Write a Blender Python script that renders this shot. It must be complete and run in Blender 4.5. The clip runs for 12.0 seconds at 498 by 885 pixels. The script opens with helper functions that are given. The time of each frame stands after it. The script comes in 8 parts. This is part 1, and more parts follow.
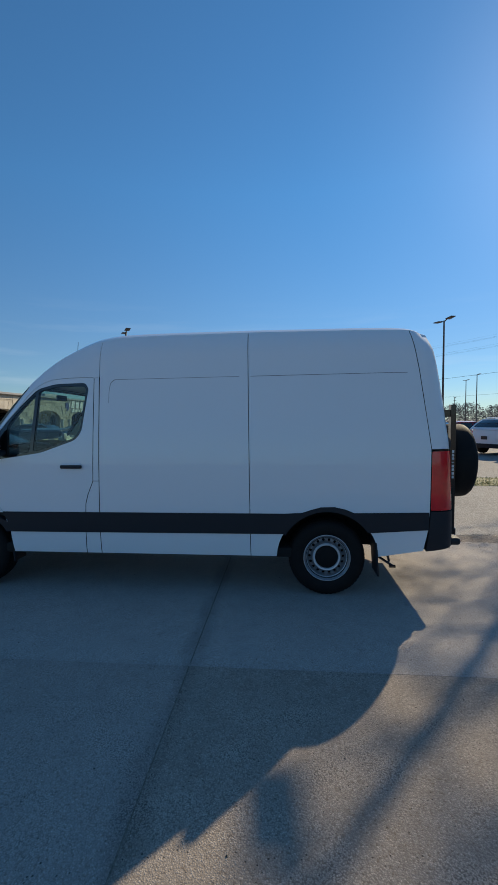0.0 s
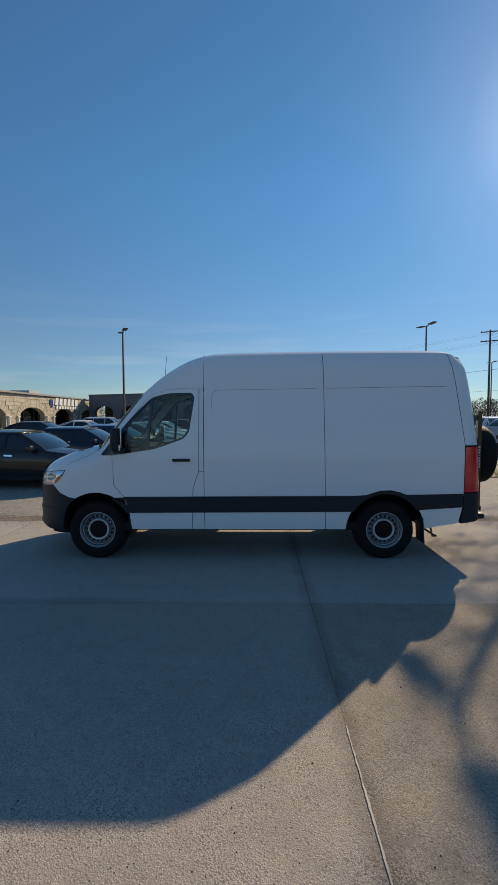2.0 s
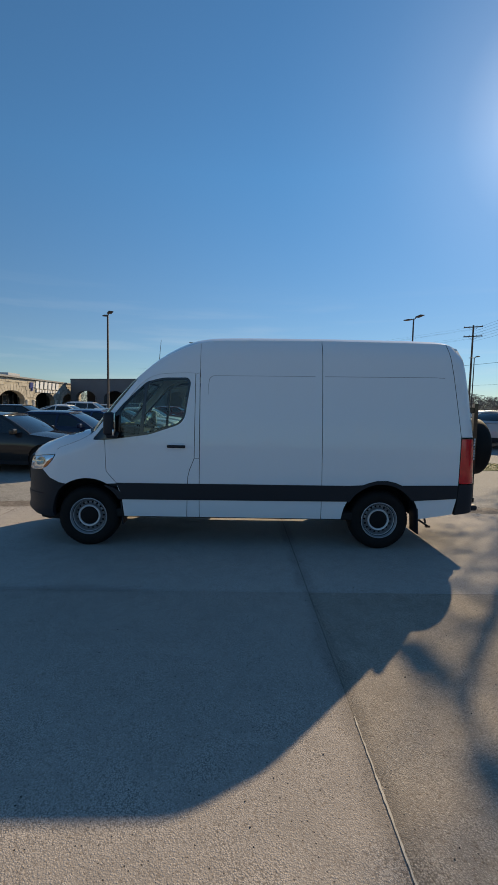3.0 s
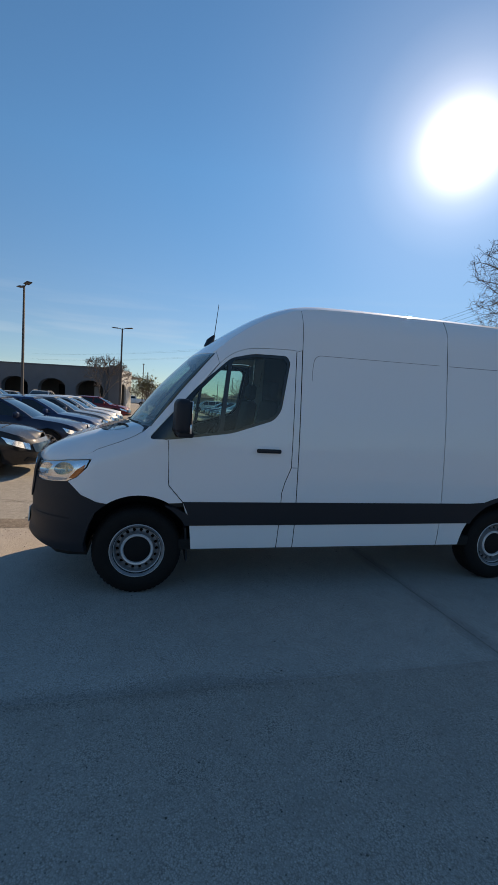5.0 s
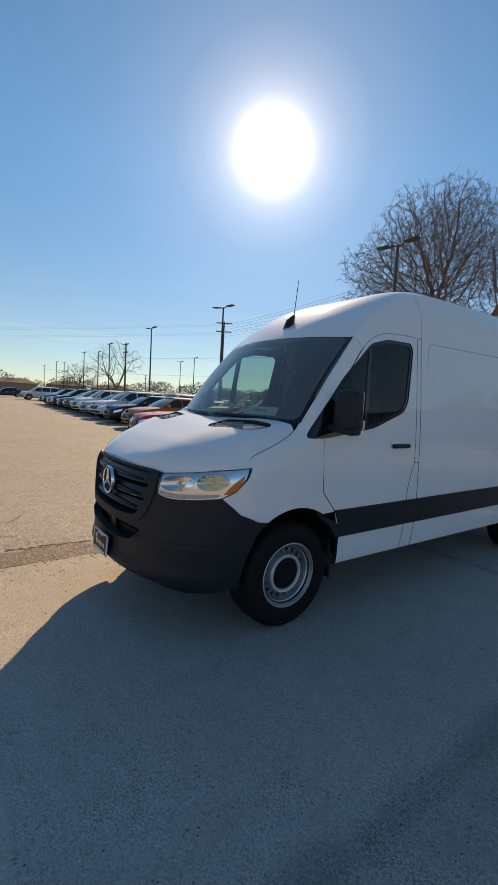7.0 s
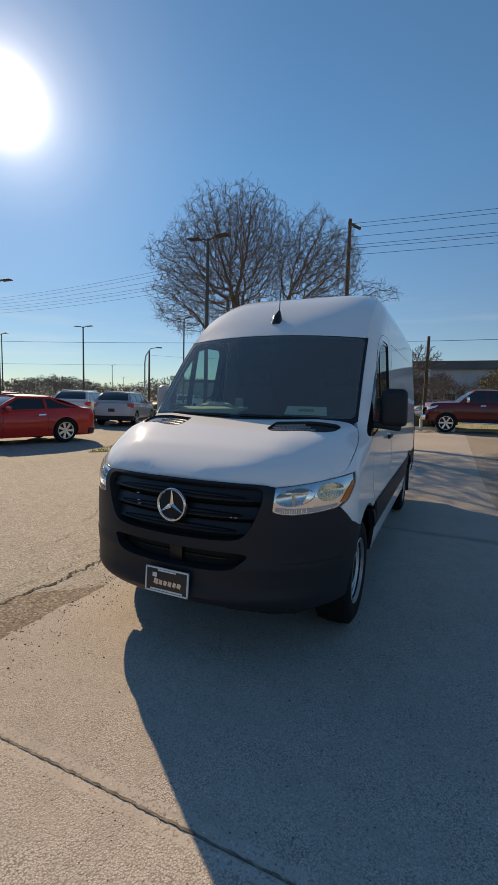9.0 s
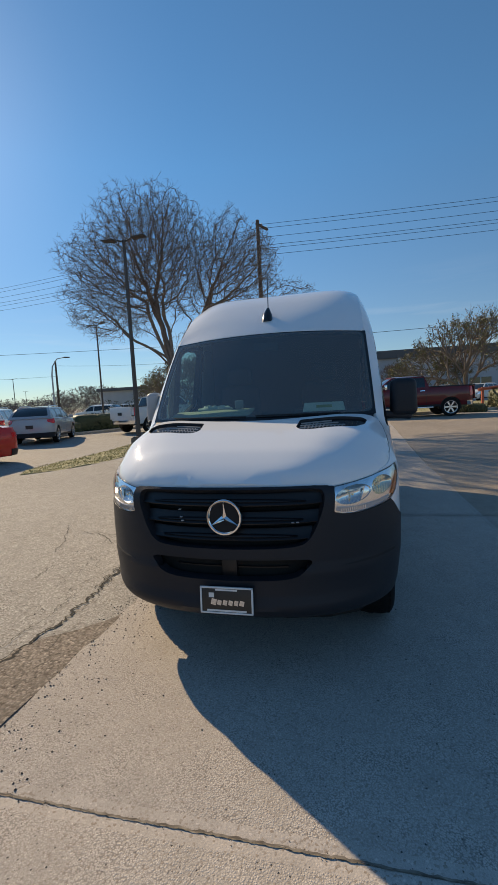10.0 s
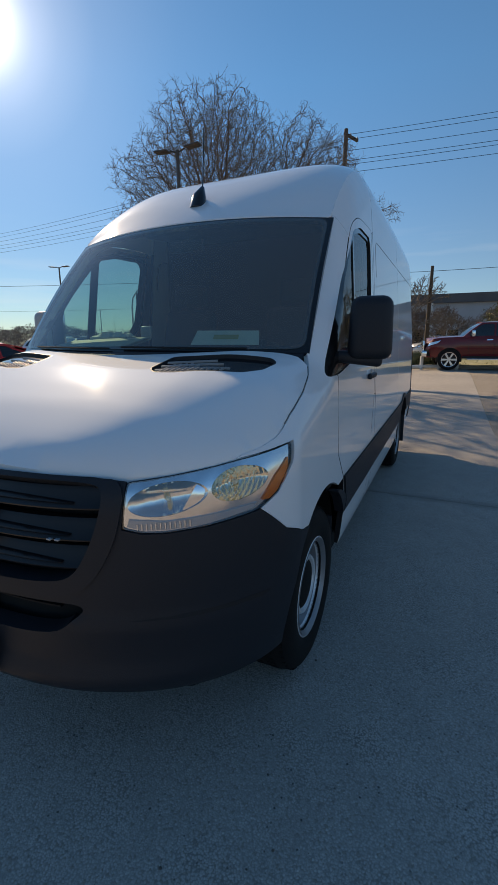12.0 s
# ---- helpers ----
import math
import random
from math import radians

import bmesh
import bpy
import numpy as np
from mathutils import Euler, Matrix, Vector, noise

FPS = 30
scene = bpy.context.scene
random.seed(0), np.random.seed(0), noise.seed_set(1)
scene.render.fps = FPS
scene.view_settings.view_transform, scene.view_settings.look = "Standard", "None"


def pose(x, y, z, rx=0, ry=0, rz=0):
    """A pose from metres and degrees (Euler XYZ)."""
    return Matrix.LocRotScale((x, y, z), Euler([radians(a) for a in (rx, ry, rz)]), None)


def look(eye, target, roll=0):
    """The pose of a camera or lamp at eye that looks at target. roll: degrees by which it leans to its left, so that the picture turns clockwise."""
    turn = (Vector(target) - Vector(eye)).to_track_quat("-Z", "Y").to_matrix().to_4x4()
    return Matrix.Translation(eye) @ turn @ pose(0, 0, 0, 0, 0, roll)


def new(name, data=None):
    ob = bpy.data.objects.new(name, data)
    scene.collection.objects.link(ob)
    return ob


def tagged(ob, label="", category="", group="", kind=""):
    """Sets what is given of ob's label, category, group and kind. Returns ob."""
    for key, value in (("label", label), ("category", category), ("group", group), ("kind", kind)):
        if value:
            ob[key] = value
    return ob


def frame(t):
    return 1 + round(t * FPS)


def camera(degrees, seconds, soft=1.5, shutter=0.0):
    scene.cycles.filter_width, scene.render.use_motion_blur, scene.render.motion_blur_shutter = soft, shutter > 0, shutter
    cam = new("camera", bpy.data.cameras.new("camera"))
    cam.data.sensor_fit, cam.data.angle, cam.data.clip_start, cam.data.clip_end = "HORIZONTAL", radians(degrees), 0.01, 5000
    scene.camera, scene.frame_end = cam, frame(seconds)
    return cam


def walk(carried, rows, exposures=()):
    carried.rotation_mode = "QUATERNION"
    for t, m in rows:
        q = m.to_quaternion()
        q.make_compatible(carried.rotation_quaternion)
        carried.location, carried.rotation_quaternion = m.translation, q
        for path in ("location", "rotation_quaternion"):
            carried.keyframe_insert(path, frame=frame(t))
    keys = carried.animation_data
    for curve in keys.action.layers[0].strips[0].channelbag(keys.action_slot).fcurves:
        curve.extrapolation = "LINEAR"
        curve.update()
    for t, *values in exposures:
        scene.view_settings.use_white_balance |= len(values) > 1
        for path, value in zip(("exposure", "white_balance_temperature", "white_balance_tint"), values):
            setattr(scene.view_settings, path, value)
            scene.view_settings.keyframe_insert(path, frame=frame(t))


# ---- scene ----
import collections

cam = camera(59.7, 12.0, soft=0.95)
PATH = [
    (0, (3.238, -5.2, 1.736), (3.08, -3.209, 1.634), -0.3),
    (0.5, (2.673, -5.504, 1.717), (2.581, -3.508, 1.623), -1.8),
    (1, (2.318, -5.808, 1.77), (2.251, -3.812, 1.664), -0.1),
    (1.5, (2.127, -6.126, 1.793), (2.083, -4.129, 1.69), -0.2),
    (2, (2.048, -6.4, 1.817), (2.012, -4.404, 1.699), -0.2),
    (2.5, (1.943, -6.555, 1.801), (1.939, -4.56, 1.663), 0.3),
    (2.7, (1.924, -6.508, 1.801), (1.935, -4.514, 1.652), 0.7),
    (4.3, (0.902, -5.045, 1.68), (1.163, -3.075, 1.456), 2.4),
    (4.5, (0.631, -4.946, 1.677), (0.924, -2.977, 1.48), 2.6),
    (5, (-0.006, -4.636, 1.662), (0.477, -2.703, 1.494), 3.7),
    (5.5, (-0.597, -4.303, 1.615), (0.013, -2.406, 1.451), 3.4),
    (6, (-1.158, -3.977, 1.586), (-0.368, -2.147, 1.423), 4.0),
    (6.5, (-1.598, -3.575, 1.549), (-0.582, -1.86, 1.383), 3.5),
    (6.7, (-1.76, -3.38, 1.554), (-0.681, -1.705, 1.381), 3.5),
    (8.3, (-2.872, -2.11, 1.57), (-1.277, -0.923, 1.351), 1.9),
    (8.5, (-2.965, -1.932, 1.576), (-1.309, -0.831, 1.359), 2.2),
    (9, (-3.086, -1.44, 1.576), (-1.271, -0.622, 1.378), 1.6),
    (9.5, (-3.207, -1.032, 1.581), (-1.333, -0.36, 1.399), -3.9),
    (10, (-3.209, -0.698, 1.579), (-1.273, -0.234, 1.384), -3.0),
    (10.5, (-3.141, -0.558, 1.558), (-1.196, -0.17, 1.302), -2.1),
    (11, (-2.838, -0.844, 1.547), (-0.916, -0.394, 1.228), -2.6),
    (11.5, (-2.34, -1.108, 1.5), (-0.514, -0.397, 1.102), -0.8),
    (12, (-1.787, -1.417, 1.481), (-0.009, -0.616, 1.033), -0.2),
]
# the walk round the van: seconds, eye, target, roll
walk(cam, [(t, look(eye, target, roll)) for t, eye, target, roll in PATH],
     exposures=[(0.0, 0.36, 6450, 8), (0.6, 0.36, 6850, 9), (1.5, 0.26, 7050, 9), (2.7, 0.28, 7050, 9), (4.5, 0.42, 7350, 13), (5.5, 0.55, 8150, 15), (6.5, 0.61, 8800, 16), (8.5, 0.44, 8200, 14), (9.5, 0.37, 7700, 13), (10.5, 0.57, 7200, 10), (11.0, 0.54, 7300, 11), (12.0, 0.45, 7700, 13)])

# ---------------------------------------------------------------- light
SUN_AZ, SUN_EL = 53.0, 28.7          # degrees from +x towards +y, and above the horizon
world = bpy.data.worlds.new("world")
scene.world = world
world.use_nodes = True
wn, wl = world.node_tree.nodes, world.node_tree.links
wn.clear()
sky = wn.new("ShaderNodeTexSky")
sky.sky_type, sky.sun_disc = "NISHITA", False
sky.sun_elevation, sky.sun_rotation = radians(SUN_EL), radians(90 - SUN_AZ)
sky.altitude, sky.air_density, sky.dust_density, sky.ozone_density = 600, 1.0, 0.0, 3.0
bg = wn.new("ShaderNodeBackground")
bg.inputs["Strength"].default_value = 0.087
wo = wn.new("ShaderNodeOutputWorld")
tint = wn.new("ShaderNodeMix")
tint.data_type, tint.blend_type = "RGBA", "MULTIPLY"
tint.inputs[0].default_value = 1.0
# haze dulls the sky towards the horizon, all round
updown, split, rise = wn.new("ShaderNodeTexCoord"), wn.new("ShaderNodeSeparateXYZ"), wn.new("ShaderNodeValToRGB")
wl.new(updown.outputs["Generated"], split.inputs[0])
wl.new(split.outputs["Z"], rise.inputs[0])
rise.color_ramp.elements[0].position, rise.color_ramp.elements[0].color = 0.0, (0.52, 0.625, 0.745, 1)
rise.color_ramp.elements[1].position, rise.color_ramp.elements[1].color = 0.45, (0.53, 0.965, 1.15, 1)
rise.color_ramp.elements.new(0.16).color = (0.56, 0.72, 0.84, 1)
wl.new(rise.outputs[0], tint.inputs[7])
wl.new(sky.outputs[0], tint.inputs[6])
# thin cirrus low over the horizon
wisp, stretch, low, veil, cloud = wn.new("ShaderNodeTexNoise"), wn.new("ShaderNodeMapping"), wn.new("ShaderNodeValToRGB"), wn.new("ShaderNodeMath"), wn.new("ShaderNodeMix")
stretch.inputs["Scale"].default_value = (2.2, 2.2, 26.0)
wisp.inputs["Scale"].default_value, wisp.inputs["Detail"].default_value = 1.6, 7
wl.new(updown.outputs["Generated"], stretch.inputs["Vector"])
wl.new(stretch.outputs[0], wisp.inputs["Vector"])
spread_w = wn.new("ShaderNodeMapRange")
spread_w.inputs[1].default_value, spread_w.inputs[2].default_value, spread_w.inputs[4].default_value = 0.52, 0.78, 0.24
wl.new(wisp.outputs[0], spread_w.inputs[0])
low.color_ramp.elements[0].position, low.color_ramp.elements[0].color = 0.0, (0, 0, 0, 1)
low.color_ramp.elements[1].position, low.color_ramp.elements[1].color = 0.26, (0, 0, 0, 1)
low.color_ramp.elements.new(0.08).color = (1, 1, 1, 1)
wl.new(split.outputs["Z"], low.inputs[0])
veil.operation = "MULTIPLY"
wl.new(spread_w.outputs[0], veil.inputs[0])
wl.new(low.outputs[0], veil.inputs[1])
cloud.data_type = "RGBA"
cloud.inputs[7].default_value = (6.8, 7.5, 8.1, 1)
wl.new(veil.outputs[0], cloud.inputs[0])
wl.new(tint.outputs[2], cloud.inputs[6])
wl.new(cloud.outputs[2], bg.inputs["Color"])

sun_dir = Vector((math.cos(radians(SUN_AZ)) * math.cos(radians(SUN_EL)), math.sin(radians(SUN_AZ)) * math.cos(radians(SUN_EL)), math.sin(radians(SUN_EL))))
# the bright haze round the sun
coord, dotp = wn.new("ShaderNodeTexCoord"), wn.new("ShaderNodeVectorMath")
dotp.operation = "DOT_PRODUCT"
dotp.inputs[1].default_value = sun_dir
wl.new(coord.outputs["Generated"], dotp.inputs[0])
arcc = wn.new("ShaderNodeMath")
arcc.operation = "ARCCOSINE"
arcc.use_clamp = False
wl.new(dotp.outputs["Value"], arcc.inputs[0])
halo = wn.new("ShaderNodeValToRGB")
scale = wn.new("ShaderNodeMath")
scale.operation, scale.inputs[1].default_value = "DIVIDE", radians(30)
wl.new(arcc.outputs[0], scale.inputs[0])
wl.new(scale.outputs[0], halo.inputs[0])
ramp = halo.color_ramp
ramp.interpolation = "B_SPLINE"
ramp.elements[0].position, ramp.elements[0].color = 0.03, (1, 1, 1, 1)
ramp.elements[1].position, ramp.elements[1].color = 1.0, (0, 0, 0, 1)
for at, c in ((0.07, 0.72), (0.10, 0.42), (0.135, 0.22), (0.18, 0.13), (0.25, 0.075), (0.36, 0.035), (0.62, 0.008)):
    ramp.elements.new(at).color = (c, c * 0.97, c * 0.95, 1)
glow = wn.new("ShaderNodeBackground")
glow.inputs["Strength"].default_value = 2.2
wl.new(halo.outputs[0], glow.inputs["Color"])
both = wn.new("ShaderNodeAddShader")
wl.new(bg.outputs[0], both.inputs[0])
wl.new(glow.outputs[0], both.inputs[1])
wl.new(both.outputs[0], wo.inputs["Surface"])
sun = new("sun", bpy.data.lights.new("sun", "SUN"))
sun.data.energy, sun.data.angle, sun.data.color = 3.8, radians(0.53), (1.0, 0.83, 0.595)
sun.matrix_world = look(sun_dir * 60, (0, 0, 0))


# ---------------------------------------------------------------- materials
def material(name, color, rough=0.5, metal=0.0, spec=0.5, coat=0.0, var=0.0, scale=3.0, grain=0.0, grain_scale=60.0, bump=0.0, second=None, rnd=0.0):
    """A surface with stains at one scale (var, towards second) and grain at a finer one, with a little relief."""
    m = bpy.data.materials.new(name)
    m.use_nodes = True
    n, l = m.node_tree.nodes, m.node_tree.links
    b = n["Principled BSDF"]
    b.inputs["Roughness"].default_value, b.inputs["Metallic"].default_value = rough, metal
    b.inputs["Specular IOR Level"].default_value, b.inputs["Coat Weight"].default_value = spec, coat
    b.inputs["Coat Roughness"].default_value = 0.04
    b.inputs["Base Color"].default_value = (*color, 1)
    if not (var or grain or bump or rnd):
        return m
    tc = n.new("ShaderNodeTexCoord")
    big, fine = n.new("ShaderNodeTexNoise"), n.new("ShaderNodeTexNoise")
    big.inputs["Scale"].default_value, big.inputs["Detail"].default_value = scale, 6
    fine.inputs["Scale"].default_value, fine.inputs["Detail"].default_value = grain_scale, 4
    for t in (big, fine):
        l.new(tc.outputs["Object"], t.inputs["Vector"])
    mix = n.new("ShaderNodeMix")
    mix.data_type = "RGBA"
    two = second or tuple(c * 0.6 for c in color)
    mix.inputs[6].default_value, mix.inputs[7].default_value = (*color, 1), (*two, 1)
    ramp = n.new("ShaderNodeMapRange")
    ramp.inputs[1].default_value, ramp.inputs[2].default_value, ramp.inputs[4].default_value = 0.4, 0.72, var
    l.new(big.outputs[0], ramp.inputs[0])
    l.new(ramp.outputs[0], mix.inputs[0])
    hsv = n.new("ShaderNodeHueSaturation")
    l.new(mix.outputs[2], hsv.inputs["Color"])
    gr = n.new("ShaderNodeMapRange")
    gr.inputs[1].default_value, gr.inputs[2].default_value = 0.3, 0.7
    gr.inputs[3].default_value, gr.inputs[4].default_value = 1 - grain, 1 + grain
    l.new(fine.outputs[0], gr.inputs[0])
    last = gr.outputs[0]
    if rnd:
        oi = n.new("ShaderNodeObjectInfo")
        rr = n.new("ShaderNodeMapRange")
        rr.inputs[3].default_value, rr.inputs[4].default_value = 1 - rnd, 1 + rnd
        l.new(oi.outputs["Random"], rr.inputs[0])
        mul = n.new("ShaderNodeMath")
        mul.operation = "MULTIPLY"
        l.new(last, mul.inputs[0])
        l.new(rr.outputs[0], mul.inputs[1])
        last = mul.outputs[0]
    l.new(last, hsv.inputs["Value"])
    l.new(hsv.outputs[0], b.inputs["Base Color"])
    if bump:
        bp = n.new("ShaderNodeBump")
        bp.inputs["Strength"].default_value, bp.inputs["Distance"].default_value = bump, 0.01
        l.new(fine.outputs[0], bp.inputs["Height"])
        l.new(bp.outputs[0], b.inputs["Normal"])
    return m


def glass_material(name, tint, rough=0.0, clear=0.8, gloss=0.05, dust=0.0):
    """Thin tinted glazing: lets light straight through, with a mirror gloss that grows at grazing angles."""
    m = bpy.data.materials.new(name)
    m.use_nodes = True
    n, l = m.node_tree.nodes, m.node_tree.links
    n.clear()
    out, mix = n.new("ShaderNodeOutputMaterial"), n.new("ShaderNodeMixShader")
    tr, gl, lw = n.new("ShaderNodeBsdfTransparent"), n.new("ShaderNodeBsdfGlossy"), n.new("ShaderNodeLayerWeight")
    lw.inputs["Blend"].default_value = 0.5
    tr.inputs["Color"].default_value = (*[c * clear for c in tint], 1)
    gl.inputs["Roughness"].default_value = rough
    power, gain = n.new("ShaderNodeMath"), n.new("ShaderNodeMath")
    power.operation, power.inputs[1].default_value = "POWER", 5.0
    gain.operation, gain.inputs[1].default_value, gain.inputs[2].default_value = "MULTIPLY_ADD", 0.85, gloss
    l.new(lw.outputs["Facing"], power.inputs[0])
    l.new(power.outputs[0], gain.inputs[0])
    l.new(gain.outputs[0], mix.inputs[0])
    l.new(tr.outputs[0], mix.inputs[1])
    l.new(gl.outputs[0], mix.inputs[2])
    last = mix.outputs[0]
    # pale film for a little dust, also painting the veil of reflected sky
    if dust:
        film, df = n.new("ShaderNodeMixShader"), n.new("ShaderNodeBsdfDiffuse")
        df.inputs["Color"].default_value, film.inputs[0].default_value = (0.55, 0.55, 0.53, 1), dust
        l.new(last, film.inputs[1])
        l.new(df.outputs[0], film.inputs[2])
        last = film.outputs[0]
    l.new(last, out.inputs["Surface"])
    return m


M = dict(
    van_white=material("van_white", (0.815, 0.838, 0.862), 0.7, spec=0.04, coat=1.0, var=0.04, scale=1.3, second=(0.80, 0.795, 0.78)),
    # near-black for panel gaps, and for shade painted along creases and grooves
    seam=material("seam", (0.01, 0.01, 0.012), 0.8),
    plastic=material("black_plastic", (0.017, 0.020, 0.027), 0.5, spec=0.3, var=0.3, scale=5, grain=0.15, grain_scale=400, bump=0.12, second=(0.017, 0.018, 0.021)),
    gloss_black=material("gloss_black", (0.008, 0.008, 0.009), 0.12, coat=0.4),
    rubber=material("rubber", (0.008, 0.008, 0.0085), 0.7, spec=0.2, var=0.4, scale=8, grain=0.2, grain_scale=90, bump=0.1, second=(0.016, 0.015, 0.014)),
    steel_dull=material("dull_steel", (0.30, 0.305, 0.32), 0.45, metal=0.6, var=0.3, scale=12, second=(0.20, 0.20, 0.21)),
    steel_bright=material("bright_steel", (0.72, 0.73, 0.75), 0.4, metal=0.35, var=0.15, scale=12),
    alloy=material("alloy", (0.62, 0.63, 0.65), 0.25, metal=0.85, var=0.2, scale=10),
    chrome=material("chrome", (0.85, 0.86, 0.88), 0.08, metal=1.0),
    lamp_glow=material("warm_bulb", (0.92, 0.76, 0.50), 0.25),
    well=material("wheel_well", (0.008, 0.008, 0.008), 0.9, var=0.4, scale=9),
    interior=material("dark_trim", (0.02, 0.02, 0.022), 0.7, var=0.3, scale=6, grain=0.2, grain_scale=200),
    seat=material("grey_cloth", (0.03, 0.03, 0.033), 0.9, grain=0.3, grain_scale=500, bump=0.2),
    screen_glass=glass_material("windscreen_glass", (0.60, 0.78, 0.74), clear=0.9, gloss=0.14, dust=0.12),
    side_glass=glass_material("side_glass", (0.62, 0.80, 0.76), clear=0.92, dust=0.015),
    lamp_glass=glass_material("lamp_glass", (0.95, 0.97, 1.0), clear=0.97),
    amber=material("amber_lens", (0.75, 0.16, 0.015), 0.15, coat=0.5),
    red_lens=material("red_lens", (0.78, 0.016, 0.022), 0.12, coat=0.8, var=0.3, scale=14, second=(0.40, 0.007, 0.009)),
    reflector=material("reflector", (0.90, 0.91, 0.92), 0.14, metal=0.9),
    lamp_ledge=material("lamp_ledge", (0.50, 0.48, 0.48), 0.4, metal=0.3),
    louvre=material("louvre_grey", (0.26, 0.26, 0.27), 0.30, spec=0.7),
    grille=material("grille_black", (0.011, 0.011, 0.013), 0.38, spec=0.45, var=0.2, scale=6),
    # pale colour of the strip that stands in for sunlit dashboard
    tray=material("pale_tray", (0.62, 0.60, 0.46), 0.8, var=0.2, scale=9),
    mirror_grey=material("mirror_grey", (0.42, 0.43, 0.45), 0.35, spec=0.5, var=0.2, scale=6),
    kraft=material("kraft_print", (0.42, 0.40, 0.16), 0.8),
    paper=material("paper", (0.75, 0.78, 0.72), 0.8, var=0.2, scale=30),
    white_mark=material("white_mark", (0.75, 0.75, 0.74), 0.6),
    plate_dark=material("plate_dark", (0.03, 0.027, 0.025), 0.45, var=0.2, scale=20),
)



def faceted_mirror(name, flutes, facets, silver, press):
    """Vacuum-metalled plastic pressed into flutes and small facets."""
    m = material(name, silver, 0.2, metal=1.0)
    n, l = m.node_tree.nodes, m.node_tree.links
    tc, wave, cell, add, bp = n.new("ShaderNodeTexCoord"), n.new("ShaderNodeTexWave"), n.new("ShaderNodeTexVoronoi"), n.new("ShaderNodeMath"), n.new("ShaderNodeBump")
    wave.bands_direction = "Y"
    wave.inputs["Scale"].default_value, wave.inputs["Distortion"].default_value = flutes, 1.2
    cell.inputs["Scale"].default_value = facets
    for q in (wave, cell):
        l.new(tc.outputs["Object"], q.inputs["Vector"])
    l.new(wave.outputs["Fac"], add.inputs[0])
    l.new(cell.outputs["Distance"], add.inputs[1])
    bp.inputs["Strength"].default_value, bp.inputs["Distance"].default_value = press, 0.004
    l.new(add.outputs[0], bp.inputs["Height"])
    l.new(bp.outputs[0], n["Principled BSDF"].inputs["Normal"])
    return m


M["lamp_bezel"] = faceted_mirror("lamp_bezel", 5, 9, (0.90, 0.89, 0.87), 0.22)
# warm tint in the bowls' metal colour stands in for warm reflections
M["bowl"], M["bowl_warm"] = faceted_mirror("lamp_bowl", 11, 26, (0.95, 0.90, 0.82), 0.15), faceted_mirror("fluted_lamp_bowl", 22, 40, (0.97, 0.84, 0.64), 0.4)


# ---------------------------------------------------------------- building blocks
from mathutils.geometry import delaunay_2d_cdt


def mk(name, verts, faces, mat, parent=None, label="", smooth=True, mids=None, at=None):
    """One mesh object out of verts and faces; mat is a material or a list of them."""
    me = bpy.data.meshes.new(name)
    me.from_pydata([tuple(v) for v in verts], [], [tuple(f) for f in faces])
    for m in mat if isinstance(mat, (list, tuple)) else [mat]:
        me.materials.append(m)
    if mids is not None:
        me.polygons.foreach_set("material_index", np.asarray(mids, np.int32))
    if smooth:
        me.polygons.foreach_set("use_smooth", np.ones(len(me.polygons), bool))
        me.set_sharp_from_angle(angle=radians(38))
    me.update()
    ob = new(name, me)
    if parent:
        ob.parent = parent
    if at is not None:
        ob.matrix_basis = at
    if label:
        ob["label"] = label
    return ob


def part(name, bm, mat, parent, label="", at=None, smooth=True):
    me = bpy.data.meshes.new(name)
    bm.to_mesh(me)
    bm.free()
    for m in mat if isinstance(mat, (list, tuple)) else [mat]:
        me.materials.append(m)
    if smooth:
        me.polygons.foreach_set("use_smooth", np.ones(len(me.polygons), bool))
        me.set_sharp_from_angle(angle=radians(35))
    ob = new(name, me)
    if parent:
        ob.parent = parent
    if at is not None:
        ob.matrix_basis = at
    if label:
        ob["label"] = label
    return ob


def thing(name, at, label, category, group="", kind=""):
    """An Empty at the foot of a thing, which carries its parts."""
    ob = new(name)
    ob.empty_display_size = 0.2
    ob.matrix_basis = at
    return tagged(ob, label, category, group, kind)


def rbox(sx, sy, sz, bevel=0.01, seg=2, at=None, taper=1.0):
    """A box with rounded edges, centred; taper scales its top."""
    bm = bmesh.new()
    bmesh.ops.create_cube(bm, size=1)
    for v in bm.verts:
        k = taper if v.co.z > 0 else 1
        v.co = Vector((v.co.x * sx * k, v.co.y * sy * k, v.co.z * sz))
    if bevel:
        bmesh.ops.bevel(bm, geom=list(bm.edges), offset=bevel, segments=seg, affect="EDGES", profile=0.5)
    if at is not None:
        bmesh.ops.transform(bm, matrix=at, verts=bm.verts)
    return bm


def lathe(profile, n=48, axis="y", closed=False):
    """Profile of (radius, along) turned about an axis."""
    verts, faces = [], []
    k = len(profile)
    for i in range(n):
        a = 2 * math.pi * i / n
        c, s = math.cos(a), math.sin(a)
        for r, h in profile:
            verts.append((r * c, h, r * s) if axis == "y" else (r * c, r * s, h) if axis == "z" else (h, r * c, r * s))
    for i in range(n):
        j = (i + 1) % n
        for q in range(k if closed else k - 1):
            p = (q + 1) % k
            f = (i * k + q, i * k + p, j * k + p, j * k + q)
            faces.append(f if axis != "z" else f[::-1])
    return verts, faces


